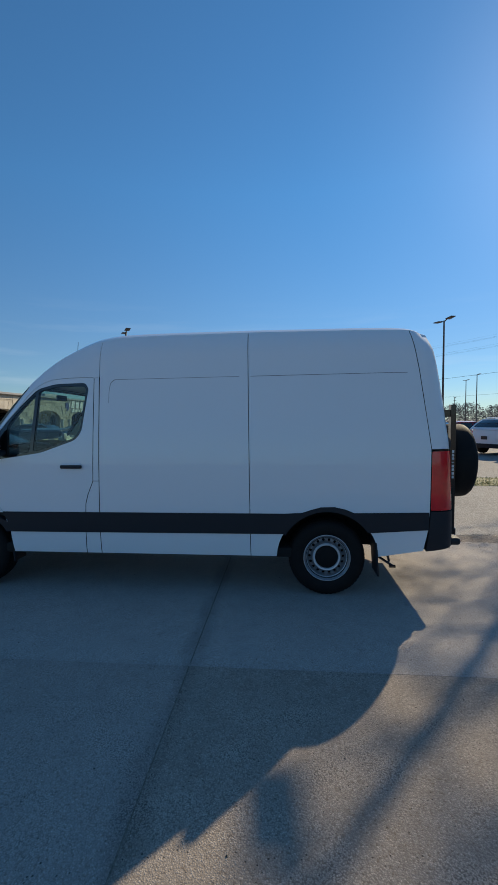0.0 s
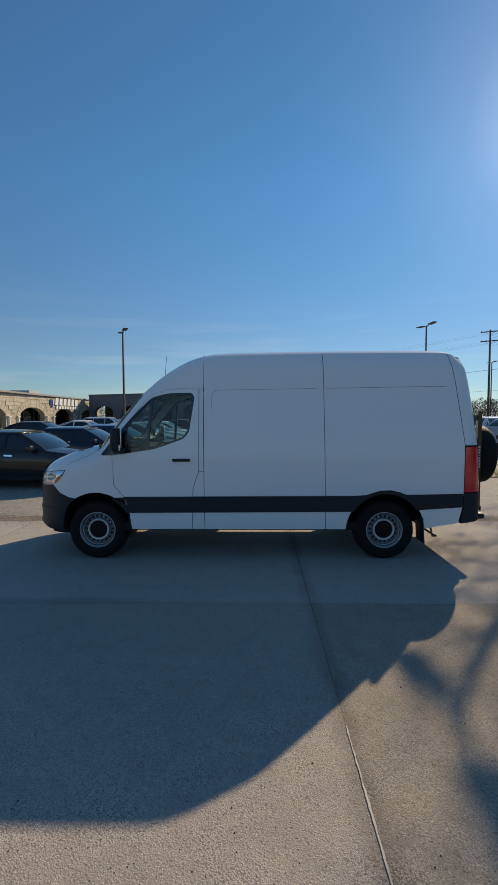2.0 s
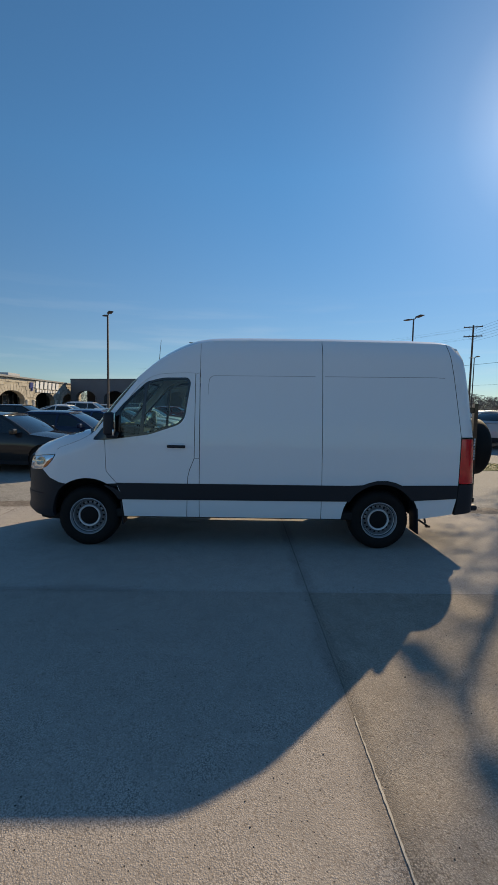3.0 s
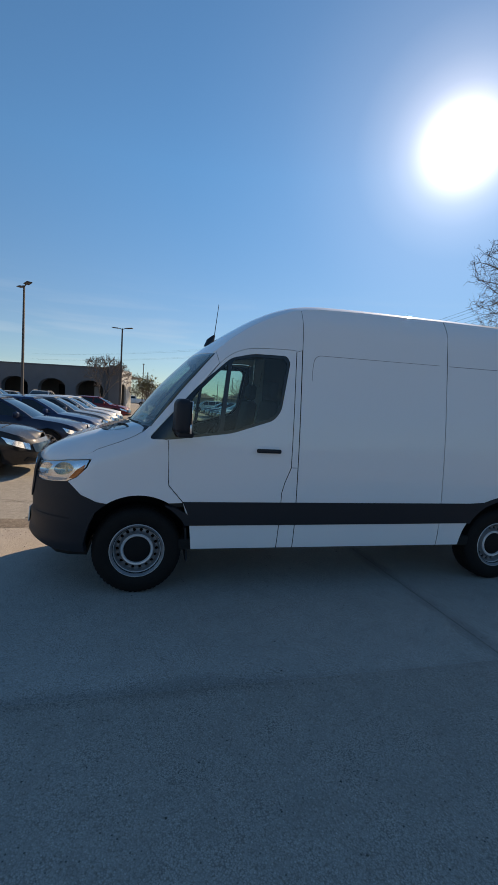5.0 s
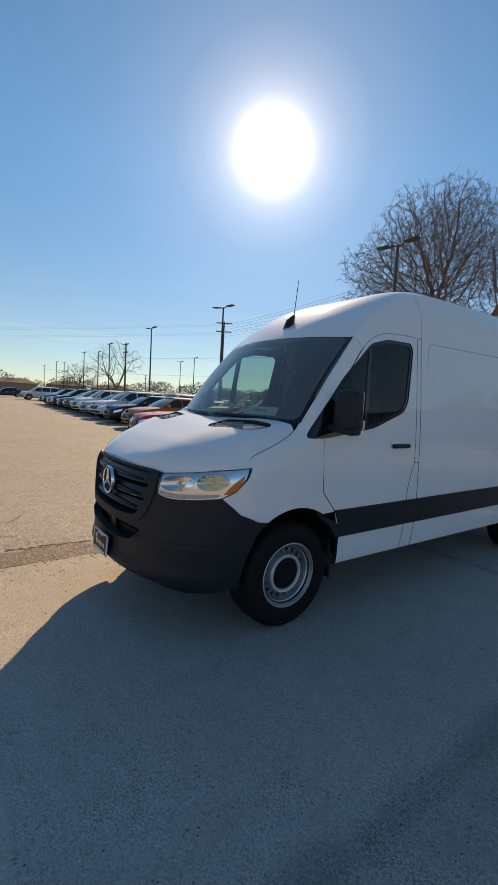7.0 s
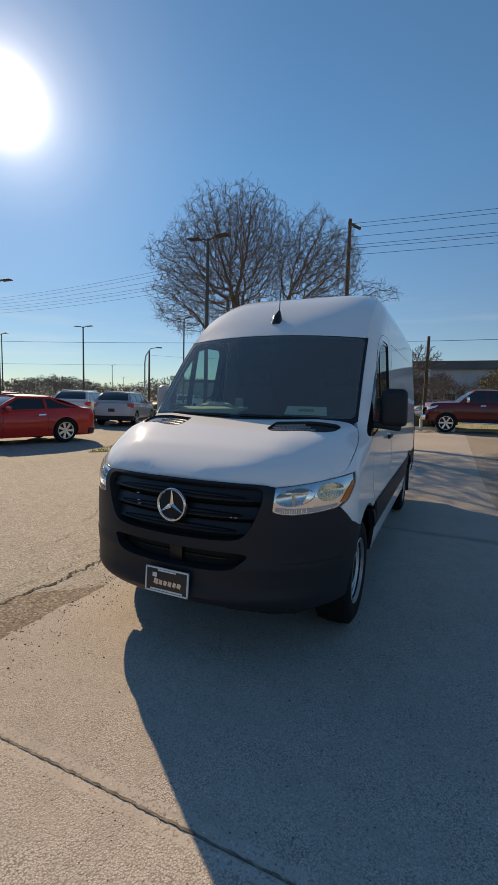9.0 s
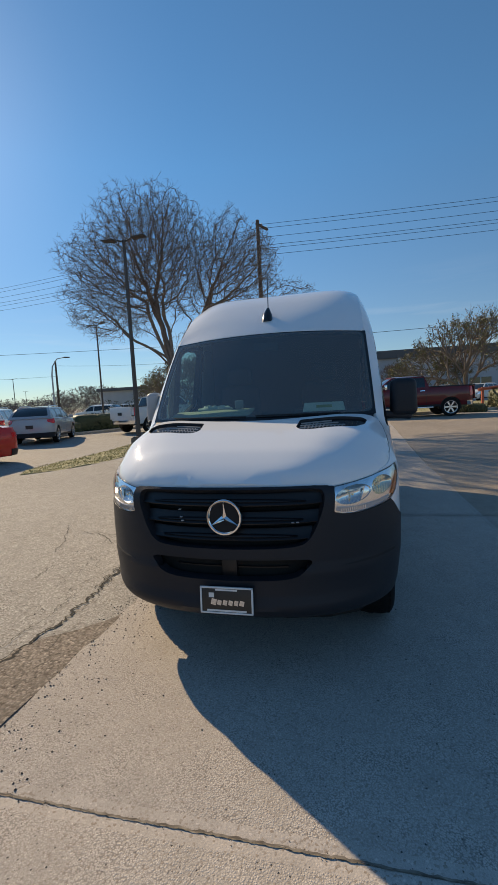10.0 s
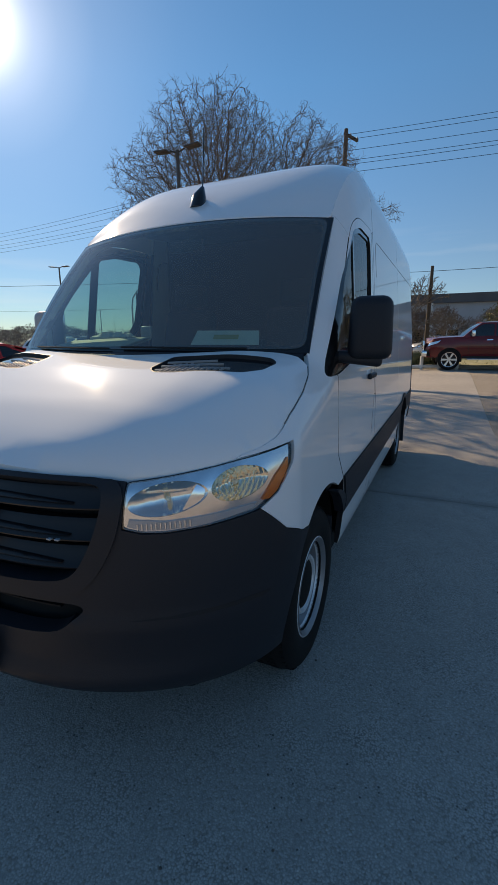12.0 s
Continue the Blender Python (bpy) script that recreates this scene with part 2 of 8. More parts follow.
def tube(points, radii, sides=8, cap=True):
    """A tapered tube along a line of points."""
    pts = [Vector(p) for p in points]
    if not isinstance(radii, (list, tuple)):
        radii = [radii] * len(pts)
    verts, faces = [], []
    ref = Vector((0.3, 0.2, 1)) if abs((pts[-1] - pts[0]).normalized().z) < 0.9 else Vector((1, 0.2, 0))
    for i, p in enumerate(pts):
        d = (pts[min(i + 1, len(pts) - 1)] - pts[max(i - 1, 0)]).normalized()
        a = d.cross(ref).normalized()
        b = d.cross(a)
        for s in range(sides):
            t = 2 * math.pi * s / sides
            verts.append(p + (a * math.cos(t) + b * math.sin(t)) * radii[i])
    for i in range(len(pts) - 1):
        for s in range(sides):
            q = (s + 1) % sides
            faces.append((i * sides + s, i * sides + q, (i + 1) * sides + q, (i + 1) * sides + s))
    if cap:
        faces.append(tuple(range(sides)))
        faces.append(tuple(range((len(pts) - 1) * sides, len(pts) * sides))[::-1])
    return verts, faces


def joined(*pieces):
    verts, faces = [], []
    for v, f in pieces:
        k = len(verts)
        verts += [tuple(p) for p in v]
        faces += [tuple(i + k for i in q) for q in f]
    return verts, faces


def box_vf(x0, x1, y0, y1, z0, z1):
    v = [(x, y, z) for x in (x0, x1) for y in (y0, y1) for z in (z0, z1)]
    return v, [(0, 1, 3, 2), (4, 6, 7, 5), (0, 4, 5, 1), (2, 3, 7, 6), (0, 2, 6, 4), (1, 5, 7, 3)]


def inside(poly, pts):
    """Which of pts lie in the polygon."""
    x, y = pts[:, 0], pts[:, 1]
    hit = np.zeros(len(pts), bool)
    px, py = np.asarray(poly).T
    for i in range(len(px)):
        j = i - 1
        cross = (py[i] > y) != (py[j] > y)
        if cross.any():
            xs = (px[j] - px[i]) * (y - py[i]) / ((py[j] - py[i]) or 1e-12) + px[i]
            hit ^= cross & (x < xs)
    return hit


def resample(poly, step, closed=True):
    out = []
    pts = [np.array(p, float) for p in poly]
    for i in range(len(pts) if closed else len(pts) - 1):
        a, b = pts[i], pts[(i + 1) % len(pts)]
        n = max(1, int(math.ceil(np.linalg.norm(b - a) / step)))
        out += [a + (b - a) * k / n for k in range(n)]
    return out if closed else out + [pts[-1]]


def rounded(poly, r, seg=4):
    """The polygon with its corners rounded off."""
    pts = [np.array(p, float) for p in poly]
    out = []
    for i, p in enumerate(pts):
        a, b = pts[i - 1], pts[(i + 1) % len(pts)]
        da, db = np.linalg.norm(a - p), np.linalg.norm(b - p)
        k = min(r, 0.45 * da, 0.45 * db)
        s, e = p + (a - p) * k / da, p + (b - p) * k / db
        for q in range(seg + 1):
            t = q / seg
            out.append((1 - t) ** 2 * s + 2 * t * (1 - t) * p + t ** 2 * e)
    return out


def shrunk(poly, d):
    """The polygon moved inwards by d."""
    pts = np.array(poly, float)
    area = 0.5 * np.sum(pts[:, 0] * np.roll(pts[:, 1], -1) - np.roll(pts[:, 0], -1) * pts[:, 1])
    e = np.roll(pts, -1, 0) - pts
    e /= np.maximum(np.linalg.norm(e, axis=1, keepdims=True), 1e-9)
    nrm = np.stack([-e[:, 1], e[:, 0]], 1) * (1 if area > 0 else -1)
    m = nrm + np.roll(nrm, 1, 0)
    m /= np.maximum((m ** 2).sum(1, keepdims=True) / 2, 0.35)
    return list(pts + m * d)


def patch(outline, surface, step=0.04, holes=(), off=0.0, depth=0.025, flip=False):
    """A skin over part of a surface, cut to an outline, with its rim turned in by depth. Returns verts, faces and a mark for the rim."""
    loops = [resample(outline, step)] + [resample(h, step) for h in holes]
    pts, edges = [], []
    for lp in loops:
        k = len(pts)
        pts += [tuple(p) for p in lp]
        edges += [(k + i, k + (i + 1) % len(lp)) for i in range(len(lp))]
    o = np.array(loops[0])
    lo, hi = o.min(0), o.max(0)
    gx, gy = np.meshgrid(np.arange(lo[0] + step / 2, hi[0], step), np.arange(lo[1] + step / 2, hi[1], step))
    g = np.stack([gx.ravel(), gy.ravel()], 1)
    keep = inside(outline, g)
    for h in holes:
        keep &= ~inside(h, g)
    g = g[keep]
    rim = np.array(pts)
    if len(g):
        far = np.array([np.min(np.hypot(*(rim - p).T)) for p in g])
        g = g[far > step * 0.45]
    allp = [Vector(p) for p in pts] + [Vector(p) for p in g]
    v2, _, f2, *_ = delaunay_2d_cdt(allp, edges, [], 0, 1e-6)
    v2 = np.array([tuple(v) for v in v2])
    tri = np.array([tuple(f) for f in f2 if len(f) == 3])
    cen = v2[tri].mean(1)
    keep = inside(outline, cen)
    for h in holes:
        keep &= ~inside(h, cen)
    tri = tri[keep]
    a, b, c = v2[tri[:, 0]], v2[tri[:, 1]], v2[tri[:, 2]]
    turn = (b[:, 0] - a[:, 0]) * (c[:, 1] - a[:, 1]) - (b[:, 1] - a[:, 1]) * (c[:, 0] - a[:, 0])
    tri[turn < 0] = tri[turn < 0][:, ::-1]
    used = np.unique(tri)
    back = -np.ones(len(v2), int)
    back[used] = np.arange(len(used))
    v2, tri = v2[used], back[tri]
    top = surface(v2[:, 0], v2[:, 1], off)
    faces = [tuple(t) for t in tri]
    marks = [0] * len(faces)
    verts = list(top)
    if depth:
        seen = {}
        for t in faces:
            for i in range(3):
                e = (t[i], t[(i + 1) % 3])
                seen[tuple(sorted(e))] = None if tuple(sorted(e)) in seen else e
        rim = [e for e in seen.values() if e]
        ids = sorted({i for e in rim for i in e})
        low = surface(v2[ids, 0], v2[ids, 1], off - depth)
        at = {i: len(verts) + k for k, i in enumerate(ids)}
        verts += list(low)
        for a, b in rim:
            faces.append((b, a, at[a], at[b]))
            marks.append(1)
    if flip:
        faces = [f[::-1] for f in faces]
    return np.array(verts), faces, marks


def mirrored(v, f):
    v = np.array(v, float) * (1, -1, 1)
    return v, [q[::-1] for q in f]


# ---------------------------------------------------------------- ground
def smooth(a, b, x):
    t = np.clip((x - a) / (b - a), 0, 1)
    return t * t * (3 - 2 * t)


def ground_z(x, y):
    """The lot rises gently away from the apron where the van stands."""
    x, y = np.asarray(x, float), np.asarray(y, float)
    s = np.hypot(np.maximum(0, y - 1.6), np.maximum(0, x - 6))
    return 0.25 * (1 - np.exp(-s / 18)) + 0.22 * smooth(6, 16, x) * smooth(6, -2, y) * smooth(60, 30, x)


def gz(x, y):
    return float(ground_z(x, y))
# ---------------------------------------------------------------- the van
# its own frame: front axle at x = 0 on the ground, front towards -x, driver's side at -y
XS, LU, NP, MP = -0.35, 1.15, 2.6, 1.7       # where the nose begins to round in plan, and its shape
UC = XS - LU                                   # the nose's middle, in the unrolled side


def W0(z):
    return np.interp(z, [0.28, 0.36, 0.45, 0.62, 0.80, 1.00, 1.30, 1.60, 2.10, 2.40, 2.66], [0.885, 0.940, 0.960, 0.978, 0.982, 0.978, 0.968, 0.948, 0.900, 0.868, 0.838])


def nose_x(z):
    return np.interp(z, [0.30, 0.34, 0.37, 0.41, 0.450, 0.470, 0.56, 0.64, 0.66, 0.74, 0.85, 1.0, 1.06, 1.12], [-0.83, -0.892, -0.950, -0.998, -1.006, -0.984, -0.980, -0.988, -0.974, -0.972, -0.970, -0.966, -0.956, -0.930])


def rear_x(z):
    return np.interp(z, [0.3, 0.86, 1.44, 1.97, 2.25, 2.42, 2.55, 2.64], [4.87, 4.865, 4.85, 4.785, 4.745, 4.712, 4.67, 4.61])


# upper rim of the sides: hood edge, windscreen pillar, roof edge: u, z, how far it draws in
RIM = np.array([(UC, 1.100, 0.02), (-1.30, 1.100, 0.02), (-1.11, 1.100, 0.02), (-0.95, 1.112, 0.02), (-0.80, 1.130, 0.025), (-0.66, 1.150, 0.03),
                (-0.52, 1.175, 0.04), (-0.42, 1.205, 0.05), (-0.30, 1.250, 0.045), (-0.18, 1.296, 0.048), (-0.06, 1.350, 0.060), (0.020, 1.400, 0.085), (0.066, 1.446, 0.105),
                (0.20, 1.620, 0.10), (0.40, 1.880, 0.095), (0.576, 2.100, 0.09), (0.66, 2.180, 0.085), (0.76, 2.265, 0.08), (0.88, 2.350, 0.075),
                (1.00, 2.420, 0.075), (1.15, 2.490, 0.075), (1.32, 2.556, 0.075), (1.55, 2.592, 0.075), (2.0, 2.610, 0.075), (3.0, 2.625, 0.075), (4.0, 2.625, 0.075), (4.40, 2.621, 0.078), (4.50, 2.612, 0.08), (4.57, 2.592, 0.085), (4.62, 2.562, 0.09)])


def rim_z(u):
    return np.interp(u, RIM[:, 0], RIM[:, 1])


def rim_in(u):
    return np.interp(u, RIM[:, 0], RIM[:, 2])


RIM_FINE = np.array([(u, rim_z(u)) for u in np.arange(UC, 4.63, 0.006)])


def skin_raw(u, z):
    u, z = np.asarray(u, float), np.asarray(z, float)
    gap = np.empty(u.shape)
    for i in range(0, len(u), 400):
        d = np.hypot(u[i:i + 400, None] - RIM_FINE[:, 0], z[i:i + 400, None] - RIM_FINE[:, 1])
        gap[i:i + 400] = d.min(1)
    width = np.interp(u, [-0.6, 0.0, 0.6, 1.1], [0.10, 0.13, 0.14, 0.22])
    draw = rim_in(u) * np.clip(1 - gap / width, 0, 1) ** 2
    b = W0(z) - draw
    # a shallow crease along the cargo sides
    a = XS - nose_x(z) - draw
    phi = np.clip((XS - u) / LU, 0, 1) * math.pi / 2
    front = u < XS
    x = np.where(front, XS - a * np.sin(phi) ** (2 / MP), u)
    y = np.where(front, b * np.maximum(np.cos(phi), 0) ** (2 / NP), b)
    rx = rear_x(z)
    t = np.clip((x - (rx - 0.20)) / 0.20, 0, 1)
    y = y - 0.13 * (1 - np.sqrt(np.maximum(0, 1 - t ** 2.2)))
    return np.stack([x, -y, z], 1)


def skin(u, z, off=0.0):
    """The driver's side and half of the nose, unrolled: u runs along the van, z up."""
    u, z = np.asarray(u, float), np.asarray(z, float)
    p = skin_raw(u, z)
    if np.all(off == 0):
        return p
    e = 0.004
    du = skin_raw(u + e, z) - skin_raw(u - e, z)
    dz = skin_raw(u, z + e) - skin_raw(u, z - e)
    n = np.cross(du, dz)
    n /= np.maximum(np.linalg.norm(n, axis=1, keepdims=True), 1e-9)
    return p + n * np.reshape(off, (-1, 1))


def u_of_y(y, z):
    """The unrolled place of a point of the nose at that distance from the middle."""
    b = float(W0(z))
    return XS - LU * math.acos(min(1, (abs(y) / b) ** (NP / 2))) / (math.pi / 2)


def u_of_x(x, z):
    a = XS - float(nose_x(z))
    return x if x >= XS else XS - LU * math.asin(min(1, ((XS - x) / a) ** (MP / 2))) / (math.pi / 2)


van = thing("cargo_van", pose(0, 0, 0), "white high-roof cargo van with black bumpers standing on concrete", "van")
HUB_F, HUB_R, HUB_Z, ARCH = 0.0, 3.665, 0.375, 0.485


def arc(cx, r, a0, a1, n=14):
    return [(cx + r * math.cos(radians(a0 + (a1 - a0) * i / n)), HUB_Z + r * math.sin(radians(a0 + (a1 - a0) * i / n))) for i in range(n + 1)]


def rim_line(u0, u1, n):
    return [(u0 + (u1 - u0) * i / n, float(rim_z(u0 + (u1 - u0) * i / n))) for i in range(n + 1)]


def yz(y, z):
    return (u_of_y(y, z), z)


def xz(x, z):
    return (u_of_x(x, z), z)


WINDOW = rounded([(0.05, 1.335), (0.24, 1.338), (0.76, 1.415), (1.13, 1.545), (1.195, 1.63), (1.262, 2.07), (1.225, 2.125), (0.92, 2.118), (0.72, 2.065), (0.43, 1.79)], 0.05)
HEADLIGHT = rounded([yz(0.600, 1.085), xz(-0.62, 1.125), xz(-0.402, 1.150), xz(-0.430, 1.085), xz(-0.50, 1.00), xz(-0.58, 0.957), yz(0.80, 0.938), yz(0.70, 0.930), yz(0.640, 0.933), yz(0.590, 0.948)], 0.012, 3)
GAP = 0.0035


def both_sides(name, outline, mat, holes=(), off=0.0, depth=0.03, step=0.045, gap=GAP, label="", parent=None, rim_mat=None):
    """A panel of the driver's side, and its twin on the other."""
    o = shrunk(outline, gap) if gap else outline
    v, f, m = patch(o, skin, step, holes, off, depth)
    mats = [mat, rim_mat or M["seam"]]
    a = mk(name, v, f, mats, parent or van, label, mids=m)
    v2, f2 = mirrored(v, f)
    b = mk(name, v2, f2, mats, parent or van, label, mids=m)
    return a, b


def soft(points, rounds=2):
    """An open outline with its inner corners cut round."""
    for _ in range(rounds):
        p = [points[0]]
        for a, b in zip(points[:-1], points[1:]):
            p += [(a[0] * 0.75 + b[0] * 0.25, a[1] * 0.75 + b[1] * 0.25), (a[0] * 0.25 + b[0] * 0.75, a[1] * 0.25 + b[1] * 0.75)]
        points = p + [points[-1]]
    return points


SILL = 0.385
door_line = [(0.232, 0.99), (0.238, 0.95), (0.36, 0.81)]
PILLAR = [(0.62, 2.01), (0.45, 1.79), (0.22, 1.51), (0.09, 1.36)]
ROOF_LINE = [(0.70, 2.085), (0.80, 2.14), (0.92, 2.172), (1.30, 2.188), (1.318, 2.17)]
DOOR_LINE = soft(PILLAR[::-1] + ROOF_LINE)
CUT = next(i for i, p in enumerate(DOOR_LINE) if p[0] >= 0.61)
# front wing: between headlamp, hood edge, pillar and door
wing = ([xz(-0.62, 1.128)] + rim_line(u_of_x(-0.60, 1.15), 0.066, 16) + rim_line(0.08, 0.60, 14) + DOOR_LINE[:CUT + 1][::-1] +
        [(0.215, 1.335), (0.226, 1.20)] + door_line + [(0.36, 0.80)] + [p for p in arc(0, ARCH, 60, 122, 12)] + [(-0.33, 0.80), xz(-0.46, 0.855), xz(-0.53, 0.92), xz(-0.575, 0.960)] + [xz(-0.50, 1.00), xz(-0.42, 1.085), xz(-0.39, 1.150)])
both_sides("front_wing", wing, M["van_white"], [WINDOW], step=0.025, rim_mat=M["van_white"])
# door
door = [(0.215, 1.33)] + DOOR_LINE + [(1.316, 1.13), (1.262, 0.99), (1.240, 0.90), (1.228, SILL), (0.448, SILL), (0.425, 0.60), (0.36, 0.80)] + door_line[::-1]
d_a, d_b = both_sides("front_door", door, M["van_white"], [WINDOW], step=0.03)
# pillar behind the door, and the cab's roof side
both_sides("door_pillar", [(1.318, 2.17), (1.372, 2.19), (1.385, SILL), (1.228, SILL), (1.240, 0.90), (1.262, 0.99), (1.316, 1.13)], M["van_white"])
cab_top = rim_line(0.60, 1.372, 20) + [(1.372, 2.19)] + DOOR_LINE[CUT:][::-1]
both_sides("cab_roof_side", cab_top, M["van_white"], step=0.03, gap=0.0, rim_mat=M["van_white"])
# cargo sides
mid = rim_line(1.372, 2.885, 12) + [(2.915, SILL), (1.385, SILL)]
mid_a, mid_b = both_sides("cargo_side", mid, M["van_white"], step=0.06)
rear = rim_line(2.885, 4.47, 12) + [(4.54, 2.22), (4.645, 1.455), (4.645, 1.44), (4.632, 0.86), (4.62, 0.68), (4.58, 0.47), (4.15, 0.40)] + arc(HUB_R, 0.49, 3, 178, 22) + [(3.165, SILL), (2.915, SILL)]
rear_a, rear_b = both_sides("cargo_side", rear, M["van_white"], step=0.06)
corner = rim_line(4.47, 4.60, 5) + [(float(rear_x(z)) - 0.004, z) for z in (2.55, 2.50, 2.40, 2.2, 2.0, 1.7, 1.45)] + [(4.645, 1.45), (4.54, 2.22)]
both_sides("rear_corner", corner, M["van_white"], step=0.03)
both_sides("tail_light", rounded([(4.645, 1.435), (4.842, 1.435), (4.855, 0.865), (4.632, 0.865)], 0.02), M["red_lens"], off=0.006, step=0.03, label="red tail light")
both_sides("rear_bumper_corner", [(4.632, 0.86), (4.86, 0.86), (4.865, 0.50), (4.60, 0.465), (4.622, 0.68)], M["plastic"], off=0.008, step=0.03, depth=0.05)
# black strip along the flanks and lips of the wheel arches
strip = [(0.36, 0.812), (0.44, 0.812)] + [(1.0, 0.814), (2.0, 0.818), (3.25, 0.822)] + [(3.42, 0.832), (3.50, 0.86), (3.60, 0.888), (3.73, 0.892), (3.84, 0.868), (3.92, 0.835)] + [(4.62, 0.848), (4.622, 0.68), (4.10, 0.645)] + arc(HUB_R, 0.47, 35, 150, 16) + [(3.235, 0.622), (2.0, 0.615), (0.40, 0.607), (0.43, 0.66)]
both_sides("arch_lip", [((0.545 - 0.085 * (a - 30) / 32) * math.cos(radians(a)), HUB_Z + (0.545 - 0.085 * (a - 30) / 32) * math.sin(radians(a))) for a in range(30, 63, 4)] + [(0.452 * math.cos(radians(a)), HUB_Z + 0.452 * math.sin(radians(a))) for a in range(62, 26, -4)], M["plastic"], off=0.009, depth=0.05, gap=0.0, step=0.03, rim_mat=M["plastic"])
both_sides("side_moulding", strip, M["plastic"], off=0.011, depth=0.05, gap=0.0, label="black plastic side strip", step=0.05)
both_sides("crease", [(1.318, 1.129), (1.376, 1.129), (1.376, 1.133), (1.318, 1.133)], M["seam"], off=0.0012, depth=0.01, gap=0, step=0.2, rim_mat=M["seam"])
# recessed panel on the cargo side: a raised dark strip paints its crease's shade
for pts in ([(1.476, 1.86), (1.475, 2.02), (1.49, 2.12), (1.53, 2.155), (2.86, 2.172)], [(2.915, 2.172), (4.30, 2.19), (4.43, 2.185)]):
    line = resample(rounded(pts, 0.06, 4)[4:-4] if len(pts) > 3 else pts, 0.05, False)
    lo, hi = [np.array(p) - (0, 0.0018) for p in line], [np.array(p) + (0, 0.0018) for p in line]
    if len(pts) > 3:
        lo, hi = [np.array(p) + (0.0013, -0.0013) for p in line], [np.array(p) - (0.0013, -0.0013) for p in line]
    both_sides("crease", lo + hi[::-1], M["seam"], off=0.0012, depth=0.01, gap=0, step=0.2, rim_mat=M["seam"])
# bumper and grille surround: one dark moulding round the nose
GR = soft([yz(0.0, 1.082), yz(0.30, 1.082), yz(0.495, 1.080), yz(0.545, 1.065), yz(0.535, 0.99), yz(0.500, 0.89), yz(0.45, 0.80), yz(0.37, 0.774), yz(0.0, 0.766)])
INTAKE = soft([yz(0.0, 0.702), yz(0.36, 0.706), yz(0.485, 0.700), yz(0.43, 0.64), yz(0.36, 0.596), yz(0.0, 0.588)])
hl_low = [xz(-0.575, 0.960), xz(-0.58, 0.957), yz(0.80, 0.938), yz(0.70, 0.930), yz(0.640, 0.933), yz(0.590, 0.948), yz(0.600, 1.085)]
bump = ([(UC, 0.352), yz(0.4, 0.352), yz(0.62, 0.355), yz(0.78, 0.362), xz(-0.55, 0.368)] + [(-0.470, 0.372)] + arc(0, ARCH, 172, 122, 10) + [(-0.33, 0.80), xz(-0.46, 0.855), xz(-0.53, 0.92)] + hl_low +
        [yz(0.50, 1.096), yz(0.3, 1.098), (UC, 1.098)])
both_sides("front_bumper", bump, M["plastic"], [GR[::-1], INTAKE[::-1]], off=0.004, depth=0.06, gap=0.0, step=0.03, label="black plastic front bumper", rim_mat=M["plastic"])
both_sides("grille_frame", soft([(UC, 1.094), yz(0.3, 1.094), yz(0.50, 1.092), yz(0.600, 1.086), yz(0.588, 0.97), yz(0.555, 0.87), yz(0.495, 0.770), yz(0.41, 0.726), yz(0.2, 0.716), (UC, 0.714)]), M["plastic"], [GR[::-1]], off=0.014, depth=0.05, gap=0.0, step=0.03, rim_mat=M["plastic"])
# behind the openings: dark cores, slats and intake mesh
for nm, (y1, z0, z1), dx in (("grille_core", (0.585, 0.72, 1.10), 0.075), ("intake_core", (0.56, 0.53, 0.74), 0.085)):
    ys = np.linspace(-y1, y1, 25)
    v = [(float(skin_raw(np.array([u_of_y(y, 0.8)]), np.array([z]))[0, 0]) + dx, y, z) for y in ys for z in (z0, z1)]
    mk(nm, v, [(2 * i, 2 * i + 1, 2 * i + 3, 2 * i + 2) for i in range(24)], M["well"], van)


def nose_bar(name, y1, z, prof, off, mat, parent, droop=0.0, taper=0.0):
    """A bar that follows the nose from side to side; prof is its section (depth, height)."""
    ys = np.linspace(-y1, y1, 33)
    verts, faces, k = [], [], len(prof)
    for y in ys:
        c = skin(np.array([u_of_y(y, z)]), np.array([z]), off)[0]
        s = 1 - taper * (abs(y) / y1) ** 3
        for dx, dz in prof:
            verts.append((c[0] + dx, y, z + dz * s - droop * (1 - (y / y1) ** 2)))
    n = len(ys)
    for i in range(n - 1):
        for q in range(k):
            r = (q + 1) % k
            faces.append((i * k + q, (i + 1) * k + q, (i + 1) * k + r, i * k + r))
    faces += [tuple(range(k)), tuple(range((n - 1) * k, n * k))[::-1]]
    return mk(name, verts, faces, mat, parent)


SLAT = [(0.060, -0.004), (0.010, -0.006), (0.001, -0.003), (-0.001, 0.002), (0.003, 0.007), (0.016, 0.018), (0.026, 0.045), (0.036, 0.060), (0.060, 0.060)]
RIDGE = [(0.030, 0.0), (0.006, 0.002), (0.002, 0.007), (0.004, 0.013), (0.014, 0.020), (0.030, 0.020)]
for y1, z, dr in ((0.530, 1.006, 0.004), (0.508, 0.906, 0.006), (0.470, 0.815, 0.008)):
    slat = nose_bar("grille_slat", y1, z, SLAT, -0.014, M["grille"], van, dr)
    nose_bar("slat_ridge", y1 * 0.84, z + 0.014, RIDGE, -0.012, M["grille"], slat, dr, 0.9)
for y1, z in ((0.34, 0.685), (0.33, 0.640)):
    nose_bar("intake_bar", y1, z, [(0.03, -0.004), (0.0, -0.003), (0.0, 0.003), (0.03, 0.004)], -0.085, M["grille"], van, 0.002)
part("intake_post", rbox(0.03, 0.09, 0.12, 0.008), M["grille"], van, at=pose(-0.917, 0.0, 0.648))
